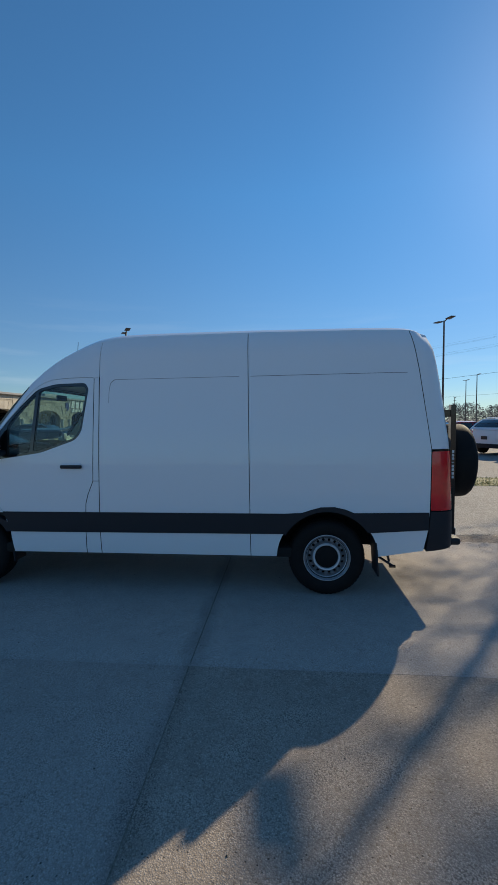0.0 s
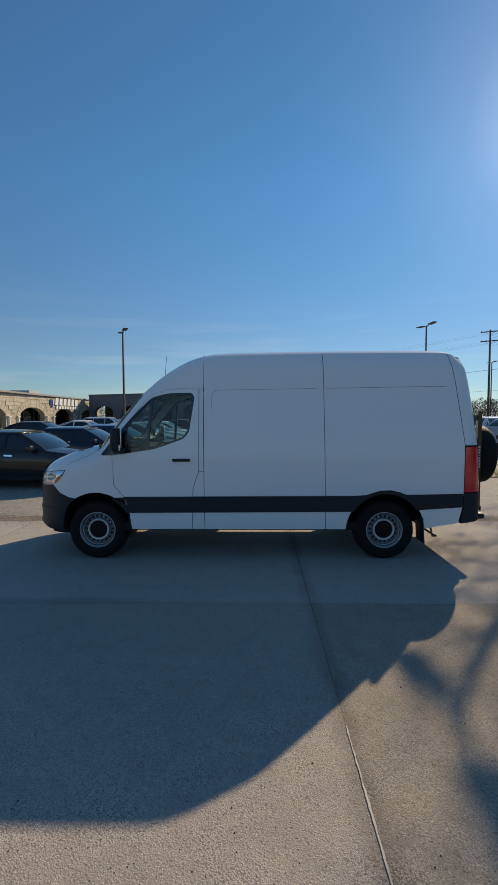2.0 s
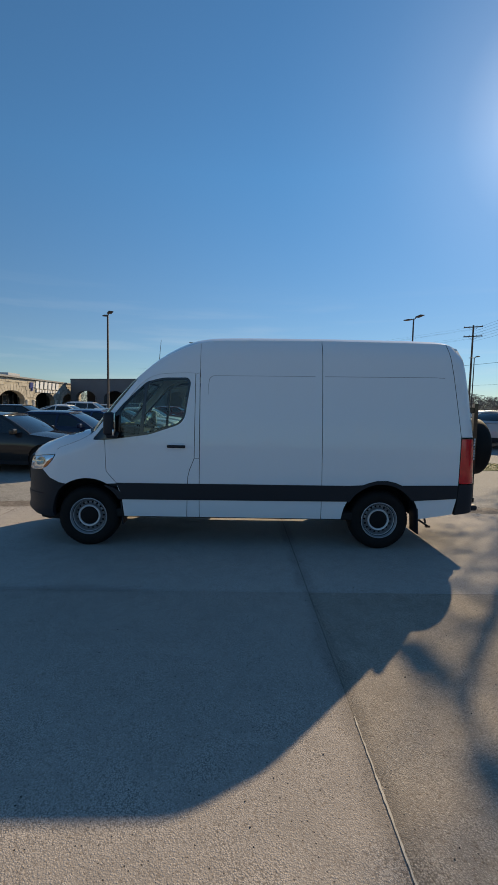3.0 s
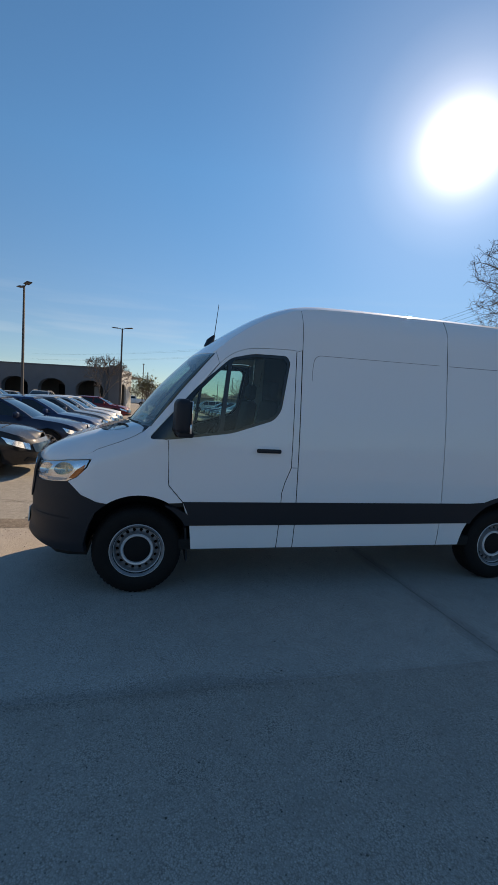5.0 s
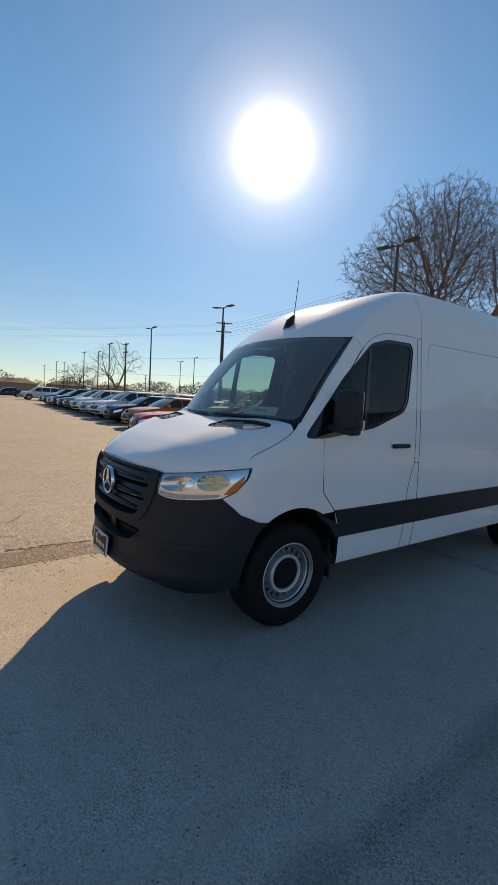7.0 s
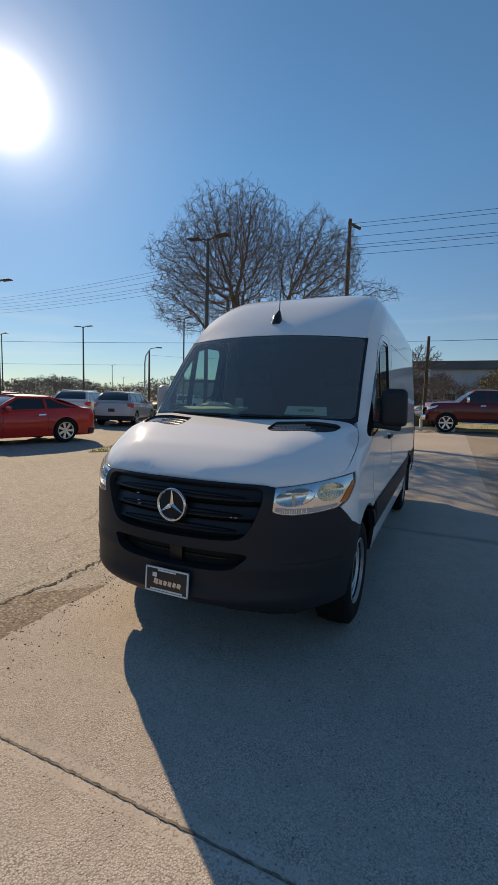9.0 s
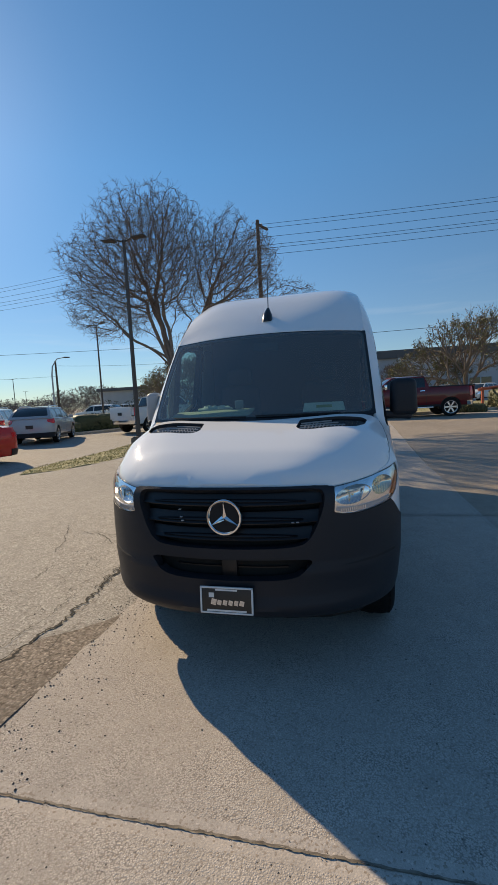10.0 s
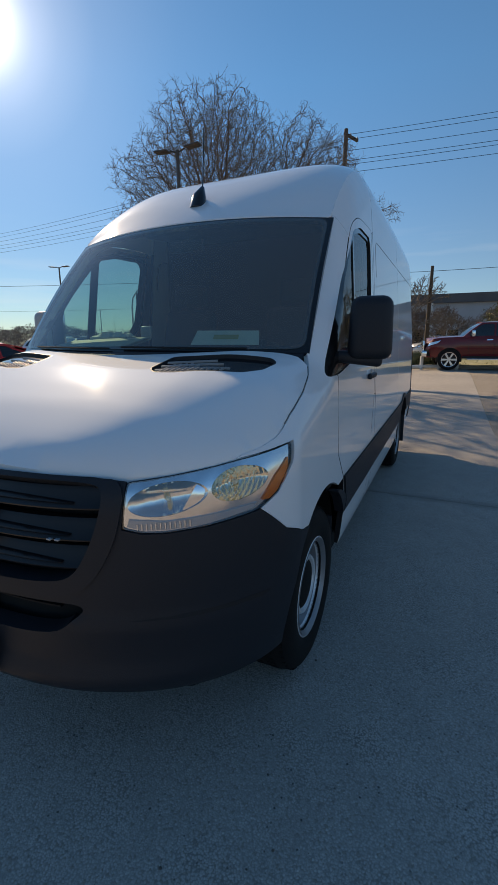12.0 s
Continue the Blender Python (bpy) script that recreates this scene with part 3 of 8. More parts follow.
# raised dark strip paints the shade of a groove in the bumper corner
both_sides("bumper_groove", rounded([yz(0.60, 0.650), yz(0.74, 0.662), xz(-0.60, 0.666), xz(-0.53, 0.660), xz(-0.56, 0.648), xz(-0.64, 0.650), yz(0.74, 0.648)], 0.006), M["seam"], off=0.0052, depth=0.01, gap=0, step=0.03, rim_mat=M["seam"])
# clips behind the slats
for y, z in ((0.268, 0.982), (0.262, 0.938), (0.255, 0.918), (-0.372, 0.908), (-0.398, 0.908)):
    part("grille_clip", rbox(0.012, 0.015, 0.005, 0.0015), M["mirror_grey"], van, at=pose(float(skin(np.array([u_of_y(y, z)]), np.array([z]), -0.006)[0, 0]), y, z))
# badge: bright ring with three tapering blades on a black disc
badge = mk("badge", *lathe([(0.0, 0), (0.082, 0), (0.086, 0.004), (0.086, 0.03)], 40, "x"), M["seam"], van, at=pose(-0.977, 0, 0.944))
mk("badge_ring", *lathe([(0.084, 0.012), (0.084, -0.004), (0.089, -0.010), (0.097, -0.010), (0.102, -0.003), (0.102, 0.015)], 48, "x"), M["chrome"], badge)
for k in range(3):
    a = radians(90 + 120 * k)
    d, s = Vector((0, math.cos(a), math.sin(a))), Vector((0, -math.sin(a), math.cos(a)))
    v = [Vector((-0.003, 0, 0)) - d * 0.010 + s * 0.017, Vector((-0.003, 0, 0)) - d * 0.010 - s * 0.017, d * 0.086 + s * 0.0025 + Vector((-0.003, 0, 0)), d * 0.086 - s * 0.0025 + Vector((-0.003, 0, 0)), Vector((-0.016, 0, 0)), d * 0.086 + Vector((-0.007, 0, 0))]
    mk("badge_blade", v, [(0, 2, 5, 4), (4, 5, 3, 1), (0, 4, 1), (2, 3, 5)], M["chrome"], badge, smooth=False)
# dealer plate on the bumper
plate = part("front_plate", rbox(0.008, 0.290, 0.145, 0.003, 2), M["plate_dark"], van, "dark dealer plate in a pale frame", at=pose(-1.020, 0, 0.490, 0, 4, 0))
for sy, sz, py, pz in ((0.302, 0.010, 0, 0.070), (0.302, 0.010, 0, -0.070), (0.010, 0.150, 0.146, 0), (0.010, 0.150, -0.146, 0)):
    part("plate_frame", rbox(0.012, sy, sz, 0.003, 2), M["white_mark"], plate, at=pose(-0.002, py, pz))
for py, pz, sy, sz in ((0.0, 0.058, 0.125, 0.009), (0.0, -0.057, 0.225, 0.010)):
    part("plate_writing", rbox(0.002, sy, sz, 0), M["white_mark"], plate, at=pose(-0.0052, py, pz))
for k, (w, h) in enumerate(((0.030, 0.034), (0.024, 0.028), (0.024, 0.028), (0.024, 0.028), (0.022, 0.028), (0.026, 0.028))):
    part("plate_mark", rbox(0.002, w, h, 0), M["alloy"], plate, at=pose(-0.0052, 0.072 - 0.032 * k, -0.012 + (0.003 if k == 0 else 0), 12, 0, 0))
part("plate_mark", rbox(0.002, 0.03, 0.026, 0), M["white_mark"], plate, at=pose(-0.0052, 0.085, 0.028))
part("plate_bracket", rbox(0.03, 0.20, 0.06, 0.006), M["plastic"], van, at=pose(-1.005, 0, 0.490))

# headlamps: clear cover, bright bezel with two deep faceted bowls, a ribbed ledge, an amber marker
def ring_outline(y, z, half_y, half_z, rise, n=28):
    t = np.linspace(0, 2 * math.pi, n, endpoint=False)
    return [yz(float(y + half_y * math.cos(a)), float(z + half_z * math.sin(a) + rise * math.cos(a))) for a in t]


BOWL_IN, BOWL_OUT = ring_outline(0.702, 1.032, 0.097, 0.051, 0.012), ring_outline(0.866, 1.056, 0.060, 0.053, 0.006)


def bowl_surface(outline, deep, flute):
    o = np.array(outline)
    c = o.mean(0)
    ang = np.arctan2(o[:, 1] - c[1], o[:, 0] - c[0])
    rad = np.hypot(*(o - c).T)
    order = np.argsort(ang)
    ang, rad = ang[order], rad[order]
    ang, rad = np.r_[ang - 2 * math.pi, ang, ang + 2 * math.pi], np.r_[rad, rad, rad]

    def surface(u, z, off=0.0):
        u, z = np.asarray(u, float), np.asarray(z, float)
        r = np.hypot(u - c[0], z - c[1]) / np.interp(np.arctan2(z - c[1], u - c[0]), ang, rad)
        sink = deep * (1 - np.clip(r, 0, 1) ** 2.2) + flute * np.sin(u * 420) * smooth(0.95, 0.7, r)
        return skin(u, z, off - 0.010 - sink)
    return surface, c


for flip in (False, True):
    def side(name, outline, mat, off, depth, step, parent, label="", holes=(), surface=None, flat=False):
        v, f, m = patch(outline, surface or skin, step, holes, off, depth)
        if flip:
            v, f = mirrored(v, f)
        return mk(name, v, f, mat, parent, label, smooth=not flat)
    lamp = side("headlight", shrunk(HEADLIGHT, 0.003), M["lamp_bezel"], -0.009, 0.0, 0.02, van, "clear headlight with a bright reflector", holes=[BOWL_IN[::-1], BOWL_OUT[::-1]])
    side("lamp_cover", shrunk(HEADLIGHT, 0.004), M["lamp_glass"], 0.004, 0.0, 0.025, lamp)
    side("lamp_rim", HEADLIGHT, M["gloss_black"], -0.002, 0.010, 0.025, lamp, holes=[shrunk(HEADLIGHT, 0.0028)])
    side("marker_light", rounded([xz(-0.435, 1.110), xz(-0.455, 1.040), xz(-0.525, 0.985), xz(-0.565, 0.985), xz(-0.500, 1.060)], 0.01), M["amber"], -0.004, 0.01, 0.02, lamp, "amber side marker")
    ledge = side("lamp_ledge", [yz(0.604, 0.955), yz(0.64, 0.942), yz(0.70, 0.939), yz(0.80, 0.946), xz(-0.592, 0.968), xz(-0.580, 0.984), yz(0.80, 0.972), yz(0.70, 0.966), yz(0.610, 0.976)], M["lamp_ledge"], -0.004, 0.02, 0.02, lamp, "grey ribbed ledge")
    for q in range(12):
        yy = 0.632 + 0.0115 * q
        c = skin(np.array([u_of_y(yy, 0.938)]), np.array([0.953 + 0.0002 * q]), -0.002)[0]
        mk("ledge_rib", *box_vf(c[0] - 0.002, c[0] + 0.004, (c[1] - 0.002) * (-1 if flip else 1) - (0.004 if flip else 0), (c[1] - 0.002) * (-1 if flip else 1) + (0 if flip else 0.004), c[2] - 0.010, c[2] + 0.010), M["chrome"], ledge, smooth=False)
    side("reflector_fin", rounded([yz(0.738, 0.985), yz(0.772, 1.070), yz(0.800, 1.088), yz(0.790, 1.030), yz(0.800, 0.985)], 0.008), M["chrome"], -0.014, 0.012, 0.02, lamp)
    for outline, deep, bulb_r in ((BOWL_IN, 0.035, 0.008), (BOWL_OUT, 0.055, 0.010)):
        surface, c = bowl_surface(outline, deep, 0.0010 if outline is BOWL_IN else 0.0030)
        side("lamp_bowl", outline, M["bowl"] if outline is BOWL_IN else M["bowl_warm"], 0.0, 0.0, 0.006, lamp, surface=surface)
        b = surface(np.array([c[0]]), np.array([c[1]]), 0.012)[0]
        nrm = surface(np.array([c[0]]), np.array([c[1]]), 0.05)[0] - b
        s = -1 if flip else 1
        mk("bulb", *tube([(b[0], s * b[1], b[2]), (b[0] + nrm[0] * 0.35, s * (b[1] + nrm[1] * 0.35), b[2] + nrm[2] * 0.35)], [bulb_r, bulb_r * 0.5], 10), M["lamp_glow"], lamp)

# hood
rim3 = skin_raw(RIM_FINE[:, 0], RIM_FINE[:, 1])
hood_rim = rim3[RIM_FINE[:, 0] <= 0.07]
roof_rim = rim3[RIM_FINE[:, 0] >= 0.57]


def top_c(x):
    return np.interp(x, [-0.966, -0.936, -0.916, -0.88, -0.80, -0.67, -0.50, -0.35, -0.14, 0.07], [1.098, 1.103, 1.118, 1.150, 1.200, 1.265, 1.327, 1.378, 1.432, 1.472])


def roof_c(x):
    return np.interp(x, [0.44, 0.50, 0.576, 0.66, 0.74, 0.82, 0.90, 0.98, 1.08, 1.19, 1.31, 1.45, 1.6, 1.8, 2.2, 3.0, 4.0, 4.3, 4.47, 4.58, 4.68], [2.120, 2.168, 2.228, 2.290, 2.345, 2.397, 2.446, 2.491, 2.540, 2.585, 2.622, 2.648, 2.662, 2.670, 2.677, 2.685, 2.687, 2.683, 2.670, 2.645, 2.59])


def lid(x, y, rim, mid, p):
    yb, zb = np.interp(x, rim[:, 0], -rim[:, 1]), np.interp(x, rim[:, 0], rim[:, 2])
    return zb + (mid(x) - zb) * (1 - np.clip(np.abs(y) / np.maximum(yb, 1e-3), 0, 1) ** p)


def hood_surface(x, y, off=0.0):
    x, y = np.asarray(x, float), np.asarray(y, float)
    z = lid(x, y, hood_rim, top_c, 6.0 + 4.0 * smooth(-0.62, -0.32, x))
    # broad raised middle with soft edges
    z = z + 0.006 * smooth(0.60, 0.44, np.abs(y) - 0.16 * (x + 0.9)) * smooth(-0.92, -0.62, x)
    return np.stack([x, y, z + off], 1)


def screen_x(y, t):
    b, c = -0.14 + 0.200 * (np.abs(y) / 0.855) ** 2, 0.455 + 0.116 * (np.abs(y) / 0.815) ** 2
    return b + (c - b) * t


hood_half = [tuple(p) for p in np.stack([hood_rim[::5, 0], hood_rim[::5, 1]], 1)]
cowl = [(float(screen_x(y, 0)) - 0.035, y) for y in np.linspace(-0.835, 0.835, 21)]
hood_out = [(x, y) for x, y in hood_half if x < 0.02 and y < -0.01] + cowl + [(x, -y) for x, y in hood_half[::-1] if x < 0.02 and y < -0.01]
VENT = rounded([(-0.195, -0.350), (-0.350, -0.335), (-0.388, -0.375), (-0.385, -0.460), (-0.318, -0.725), (-0.245, -0.780), (-0.140, -0.800), (-0.108, -0.770), (-0.180, -0.430)], 0.025)
VENT2 = [(x, -y) for x, y in VENT][::-1]
v, f, m = patch(shrunk(hood_out, 0.0025), hood_surface, 0.04, [VENT, VENT2], 0, 0.03)
mk("hood", v, f, M["van_white"], van)
for s in (-1, 1):
    edge = [(x, s * abs(y), z - 0.0005) for x, y, z in rim3[(RIM_FINE[:, 0] > -0.415) & (RIM_FINE[:, 0] < 0.0)][::4]]
    mk("hood_seam", *tube(edge, 0.0013, 5), M["seam"], van)
for vent in (VENT, VENT2):
    v, f, m = patch(vent, hood_surface, 0.03, (), -0.015, 0.0)
    tray = mk("hood_vent", v, f, M["gloss_black"], van, "black louvred air vent")
    v, f, m = patch(vent, hood_surface, 0.03, [shrunk(vent, 0.0045)], 0.0005, 0.016)
    mk("vent_rim", v, f, M["plastic"], tray)
    s = np.sign(vent[0][1])
    front = lambda y, row: -0.378 + 0.286 * (y - 0.44) + 0.047 * row
    for k in (1, 2, 3):
        ys_l = np.linspace(0.362, 0.700 - 0.045 * k, 10)
        xs_l = front(ys_l, k)
        zs_l = hood_surface(xs_l, ys_l)[:, 2]
        taper = np.linspace(1.0, 0.25, 10)
        vs = [(x + dx * w, s * y, z + dz - 0.006 * (1 - w)) for x, y, z, w in zip(xs_l, ys_l, zs_l, taper) for dx, dz in ((-0.0035, -0.006), (0.0035, -0.002), (0.0035, -0.007), (-0.0035, -0.011))]
        mk("vent_louvre", vs, [(4 * q + a, 4 * q + (a + 1) % 4, 4 * q + 4 + (a + 1) % 4, 4 * q + 4 + a) for q in range(9) for a in range(4)], M["louvre"], tray, smooth=False)
    for row, count in ((0, 11), (1, 6), (2, 4)):
        for k in range(count):
            y = 0.388 + 0.0245 * k
            x = front(y, row) + 0.004
            za, zb_ = hood_surface(np.array([x, x + 0.036]), np.array([y, y + 0.010]))[:, 2]
            low = 0.002 + 0.004 * row
            vs = [(x + dx, s * (y + dy), z + dz) for dx, dy0, z in ((0.0, 0.0, za), (0.036, 0.010, zb_)) for dy, dz in ((dy0 - 0.002, -low - 0.007), (dy0 - 0.002, -low), (dy0 + 0.002, -low), (dy0 + 0.002, -low - 0.007))]
            mk("vent_rib", vs, [(0, 1, 5, 4), (1, 2, 6, 5), (2, 3, 7, 6), (0, 3, 2, 1), (4, 5, 6, 7)], M["louvre"], tray, smooth=False)

# windscreen
def screen_surface(y, t, off=0.0):
    y, t = np.asarray(y, float), np.asarray(t, float)
    x = screen_x(y, t)
    z = 1.445 + t * (2.128 - 1.445) - 0.030 * t * (np.abs(y) / 0.815) ** 2
    bulge = 0.020 * np.sin(np.pi * np.clip(t, 0, 1))
    return np.stack([x - (bulge + off) * 0.75, y, z + (bulge + off) * 0.65], 1)


def screen_outline(d):
    edge = lambda t: 0.862 + (0.818 - 0.862) * t
    e, k = d, d / 0.9
    return [(-edge(0) + e, k), (edge(0) - e, k), (edge(1) - e, 1 - k), (-edge(1) + e, 1 - k)]


v, f, m = patch(rounded(screen_outline(0.012), 0.06), lambda a, b, off=0.0: screen_surface(a, b, off), 0.06, (), 0, 0.0, True)
mk("windscreen", v, f, M["screen_glass"], van, "dark tinted windscreen")
v, f, m = patch(screen_outline(-0.008), lambda a, b, off=0.0: screen_surface(a, b, off), 0.04, [rounded(screen_outline(0.03), 0.06)], -0.004, 0.02, True)
mk("screen_border", v, f, M["gloss_black"], van)
# cowl under the glass, with wipers
v = [tuple(p) for y in np.linspace(-0.85, 0.85, 31) for p in ((float(screen_x(y, 0)) - 0.06, y, 1.405 - 0.02 * abs(y)), (float(screen_x(y, 0)) + 0.02, y, 1.452))]
mk("cowl_panel", v, [(2 * i, 2 * i + 2, 2 * i + 3, 2 * i + 1) for i in range(30)], M["plastic"], van)
for y0, y1 in ((-0.62, -0.02), (0.05, 0.66)):
    ys = np.linspace(y0, y1, 12)
    pts = [tuple(screen_surface(np.array([y]), np.array([0.008 + 0.015 * abs(y - y0)]), 0.010)[0]) for y in ys]
    mk("wiper", *tube(pts, 0.0045, 6), M["seam"], van)

# roof
def roof_surface(x, y, off=0.0):
    x, y = np.asarray(x, float), np.asarray(y, float)
    p = 3.0 + 5.0 * smooth(0.6, 1.5, x)
    z = lid(x, y, roof_rim, roof_c, p)
    xe = screen_x(y, 1.0)
    pe = 3.0 + 5.0 * smooth(0.6, 1.5, xe)
    lack = 2.130 - 0.030 * (np.abs(y) / 0.815) ** 2 - lid(xe, y, roof_rim, roof_c, pe)
    z = z + lack * np.clip(1 - (x - xe) / 0.25, 0, 1) ** 2
    return np.stack([x, y, z + off], 1)


head = [(float(screen_x(y, 1.0)) + 0.006, y) for y in np.linspace(0.80, -0.80, 21)]
rl = [(x, y) for x, y, z in roof_rim[2::14] if x < 4.585]
rl.append([(x, y) for x, y, z in roof_rim if x < 4.600][-1])
roof_out = head + rl + [(4.610, -0.69), (4.630, -0.55), (4.640, 0.0), (4.630, 0.55), (4.610, 0.69)] + [(x, -y) for x, y in rl[::-1]]
v, f, m = patch(roof_out, roof_surface, 0.06, (), 0, 0.02)
mk("roof", v, f, M["van_white"], van)
# rear end, closed by two plain doors
zs = np.linspace(0.47, 2.55, 40)
v, f = [], []
for z in zs:
    e = skin_raw(np.array([float(rear_x(z)) - 0.002]), np.array([z]))[0]
    for k, t in enumerate(np.linspace(-1, 1, 13)):
        v.append((e[0] + 0.03 * (1 - abs(t) ** 4), -e[1] * t, z))
for i in range(39):
    for k in range(12):
        f.append((i * 13 + k, i * 13 + k + 1, (i + 1) * 13 + k + 1, (i + 1) * 13 + k))
top = len(v)
mk("rear_panel", v, f, M["van_white"], van)
# rounded cap between roof and rear doors
lip = resample([rl[-1], (4.610, -0.69), (4.630, -0.55), (4.640, 0.0), (4.630, 0.55), (4.610, 0.69), (rl[-1][0], -rl[-1][1])], 0.03, False)
lip = [lip[round(k * (len(lip) - 1) / 12)] for k in range(13)]
if v[-13][1] > 0:
    lip = lip[::-1]
cap = []
for w in (0.0, 0.2, 0.4, 0.6, 0.8, 1.0):
    for k, ((lx, ly), (bx, by, bz)) in enumerate(zip(lip, v[-13:])):
        lz = float(roof_surface(np.array([lx]), np.array([ly]))[0, 2]) + 0.003
        swell = 0.030 * math.sin(math.pi * w) * (0.5 if k in (0, 12) else 1.0)
        cap.append((lx + (bx - lx) * w + swell * 0.8, ly + (by - ly) * w, lz + (bz - lz) * w + swell * 0.5))
for r in range(6):
    for k in (0, 12):
        x, y, z = cap[r * 13 + k]
        cap.append((x, y * 1.018, z - 0.06))
side = [(78 + 2 * r, 78 + 2 * r + 2, 13 * r + 13, 13 * r) for r in range(5)] + [(78 + 2 * r + 1, 78 + 2 * r + 3, 13 * r + 25, 13 * r + 12) for r in range(5)]
mk("rear_header", cap, side + [(r * 13 + k, r * 13 + k + 1, (r + 1) * 13 + k + 1, (r + 1) * 13 + k) for r in range(5) for k in range(12)], M["van_white"], van)
part("rear_bumper", rbox(0.14, 1.66, 0.30, 0.05, 3), M["plastic"], van, at=pose(4.80, 0, 0.66))
part("bumper_step", rbox(0.24, 1.64, 0.075, 0.03, 3), M["plastic"], van, at=pose(4.87, 0, 0.525))
for k in range(3):
    part("tread_strip", rbox(0.012, 1.40, 0.010, 0.004), M["alloy"], van, at=pose(4.915 + 0.028 * k, 0, 0.564))
mk("tow_eye", *joined(tube([(4.86, -0.62, 0.50), (4.86, -0.62, 0.44), (4.90, -0.62, 0.425)], 0.016, 8), box_vf(4.84, 4.91, -0.66, -0.58, 0.425, 0.44)), M["gloss_black"], van)

# spare wheel on a swing-out carrier at the rear
carrier = mk("spare_carrier", *joined(box_vf(4.875, 4.925, -0.80, -0.74, 0.62, 1.88), box_vf(4.76, 4.905, -0.79, -0.75, 1.76, 1.83), box_vf(4.83, 4.91, -0.79, -0.75, 0.90, 0.96), box_vf(4.88, 4.93, -0.76, -0.1, 1.26, 1.34), box_vf(4.86, 4.93, -0.82, -0.72, 0.60, 0.66)), M["gloss_black"], van, "black steel spare wheel carrier", smooth=False)
TYRE = [(0.214, 0.105), (0.234, 0.118), (0.280, 0.128), (0.325, 0.126), (0.352, 0.112), (0.368, 0.090), (0.3745, 0.06), (0.376, 0.025), (0.3755, 0.0)]


def tyre_vf(scale=1.0, n=56, groove=True):
    prof = TYRE + [(r, -h) for r, h in TYRE[-2::-1]]
    prof = [(r * scale, h * scale) for r, h in prof] + [(0.20 * scale, -0.10 * scale), (0.20 * scale, 0.10 * scale)]
    v, f = lathe(prof, n, "y", True)
    blocks = []
    if groove:
        for i in range(n):
            a = 2 * math.pi * (i + 0.5) / n
            for h0, h1, sh in ((-0.098, -0.062, 0.5), (-0.050, -0.012, 0), (0.012, 0.050, 0.5), (0.062, 0.098, 0)):
                w = 0.30 * 2 * math.pi / n
                b = a + sh * 2 * math.pi / n
                r0 = 0.366 if abs(h0 + h1) > 0.15 else 0.3735
                r1 = r0 + 0.004
                vs = [(rr * scale * math.cos(b + s * w), h * scale, rr * scale * math.sin(b + s * w)) for s in (-1, 1) for h in (h0, h1) for rr in (r0, r1)]
                blocks.append((vs, [(0, 1, 3, 2), (4, 6, 7, 5), (0, 4, 5, 1), (2, 3, 7, 6), (1, 5, 7, 3)]))
    return joined((v, f), *blocks)


def flat_ring(r0, r1, holes, surface, step):
    ring = [(r1 * math.cos(2 * math.pi * i / 56), r1 * math.sin(2 * math.pi * i / 56)) for i in range(56)]
    hole = [[(r0 * math.cos(-2 * math.pi * i / 40), r0 * math.sin(-2 * math.pi * i / 40)) for i in range(40)]] if r0 else []
    return patch(ring, surface, step, hole + holes, 0, 0.012)


spare = mk("spare_wheel", *lathe([(r * 1.03, h) for r, h in TYRE] + [(r * 1.03, -h) for r, h in TYRE[-2::-1]] + [(0.0, -0.10)], 56, "x"), M["rubber"], van, "black spare tyre", at=pose(5.045, -0.40, 1.300))
for k in range(8):
    part("tyre_mark", rbox(0.020, 0.004, 0.026 if k != 3 else 0.012, 0), M["white_mark"], carrier, at=pose(4.900, -0.802, 1.42 - 0.036 * k))
for dz in (0.0,):
    mk("carrier_hub", *lathe([(0.0, -0.03), (0.09, -0.03), (0.09, 0.05), (0.0, 0.05)], 24, "x"), M["gloss_black"], van, at=pose(4.93, -0.40, 1.300))


# road wheels: tyre, pierced steel rim, black centre cap
def rim_surface(a, b, off=0.0):
    r = np.hypot(a, b)
    h = np.interp(r, [0.0, 0.080, 0.124, 0.136, 0.152, 0.162, 0.172, 0.200, 0.212, 0.228, 0.246], [0.030, 0.030, 0.054, 0.062, 0.058, 0.036, 0.024, 0.016, 0.046, 0.084, 0.100])
    return np.stack([a, -(h + off), b], 1)


holes = []
for k in range(18):
    c, a = 2 * math.pi * k / 18, 0.184
    cx, cy = a * math.cos(c), a * math.sin(c)
    holes.append([(cx + 0.0150 * math.cos(t) * math.cos(c) - 0.0160 * math.sin(t) * math.sin(c), cy + 0.0150 * math.cos(t) * math.sin(c) + 0.0160 * math.sin(t) * math.cos(c)) for t in [2 * math.pi * q / 10 for q in range(10)]])
rim_v, rim_f, rim_m = flat_ring(0.076, 0.246, holes, rim_surface, 0.012)
rim_v = rim_v * (0.90, 1, 0.90)
tyre_v, tyre_f = tyre_vf()


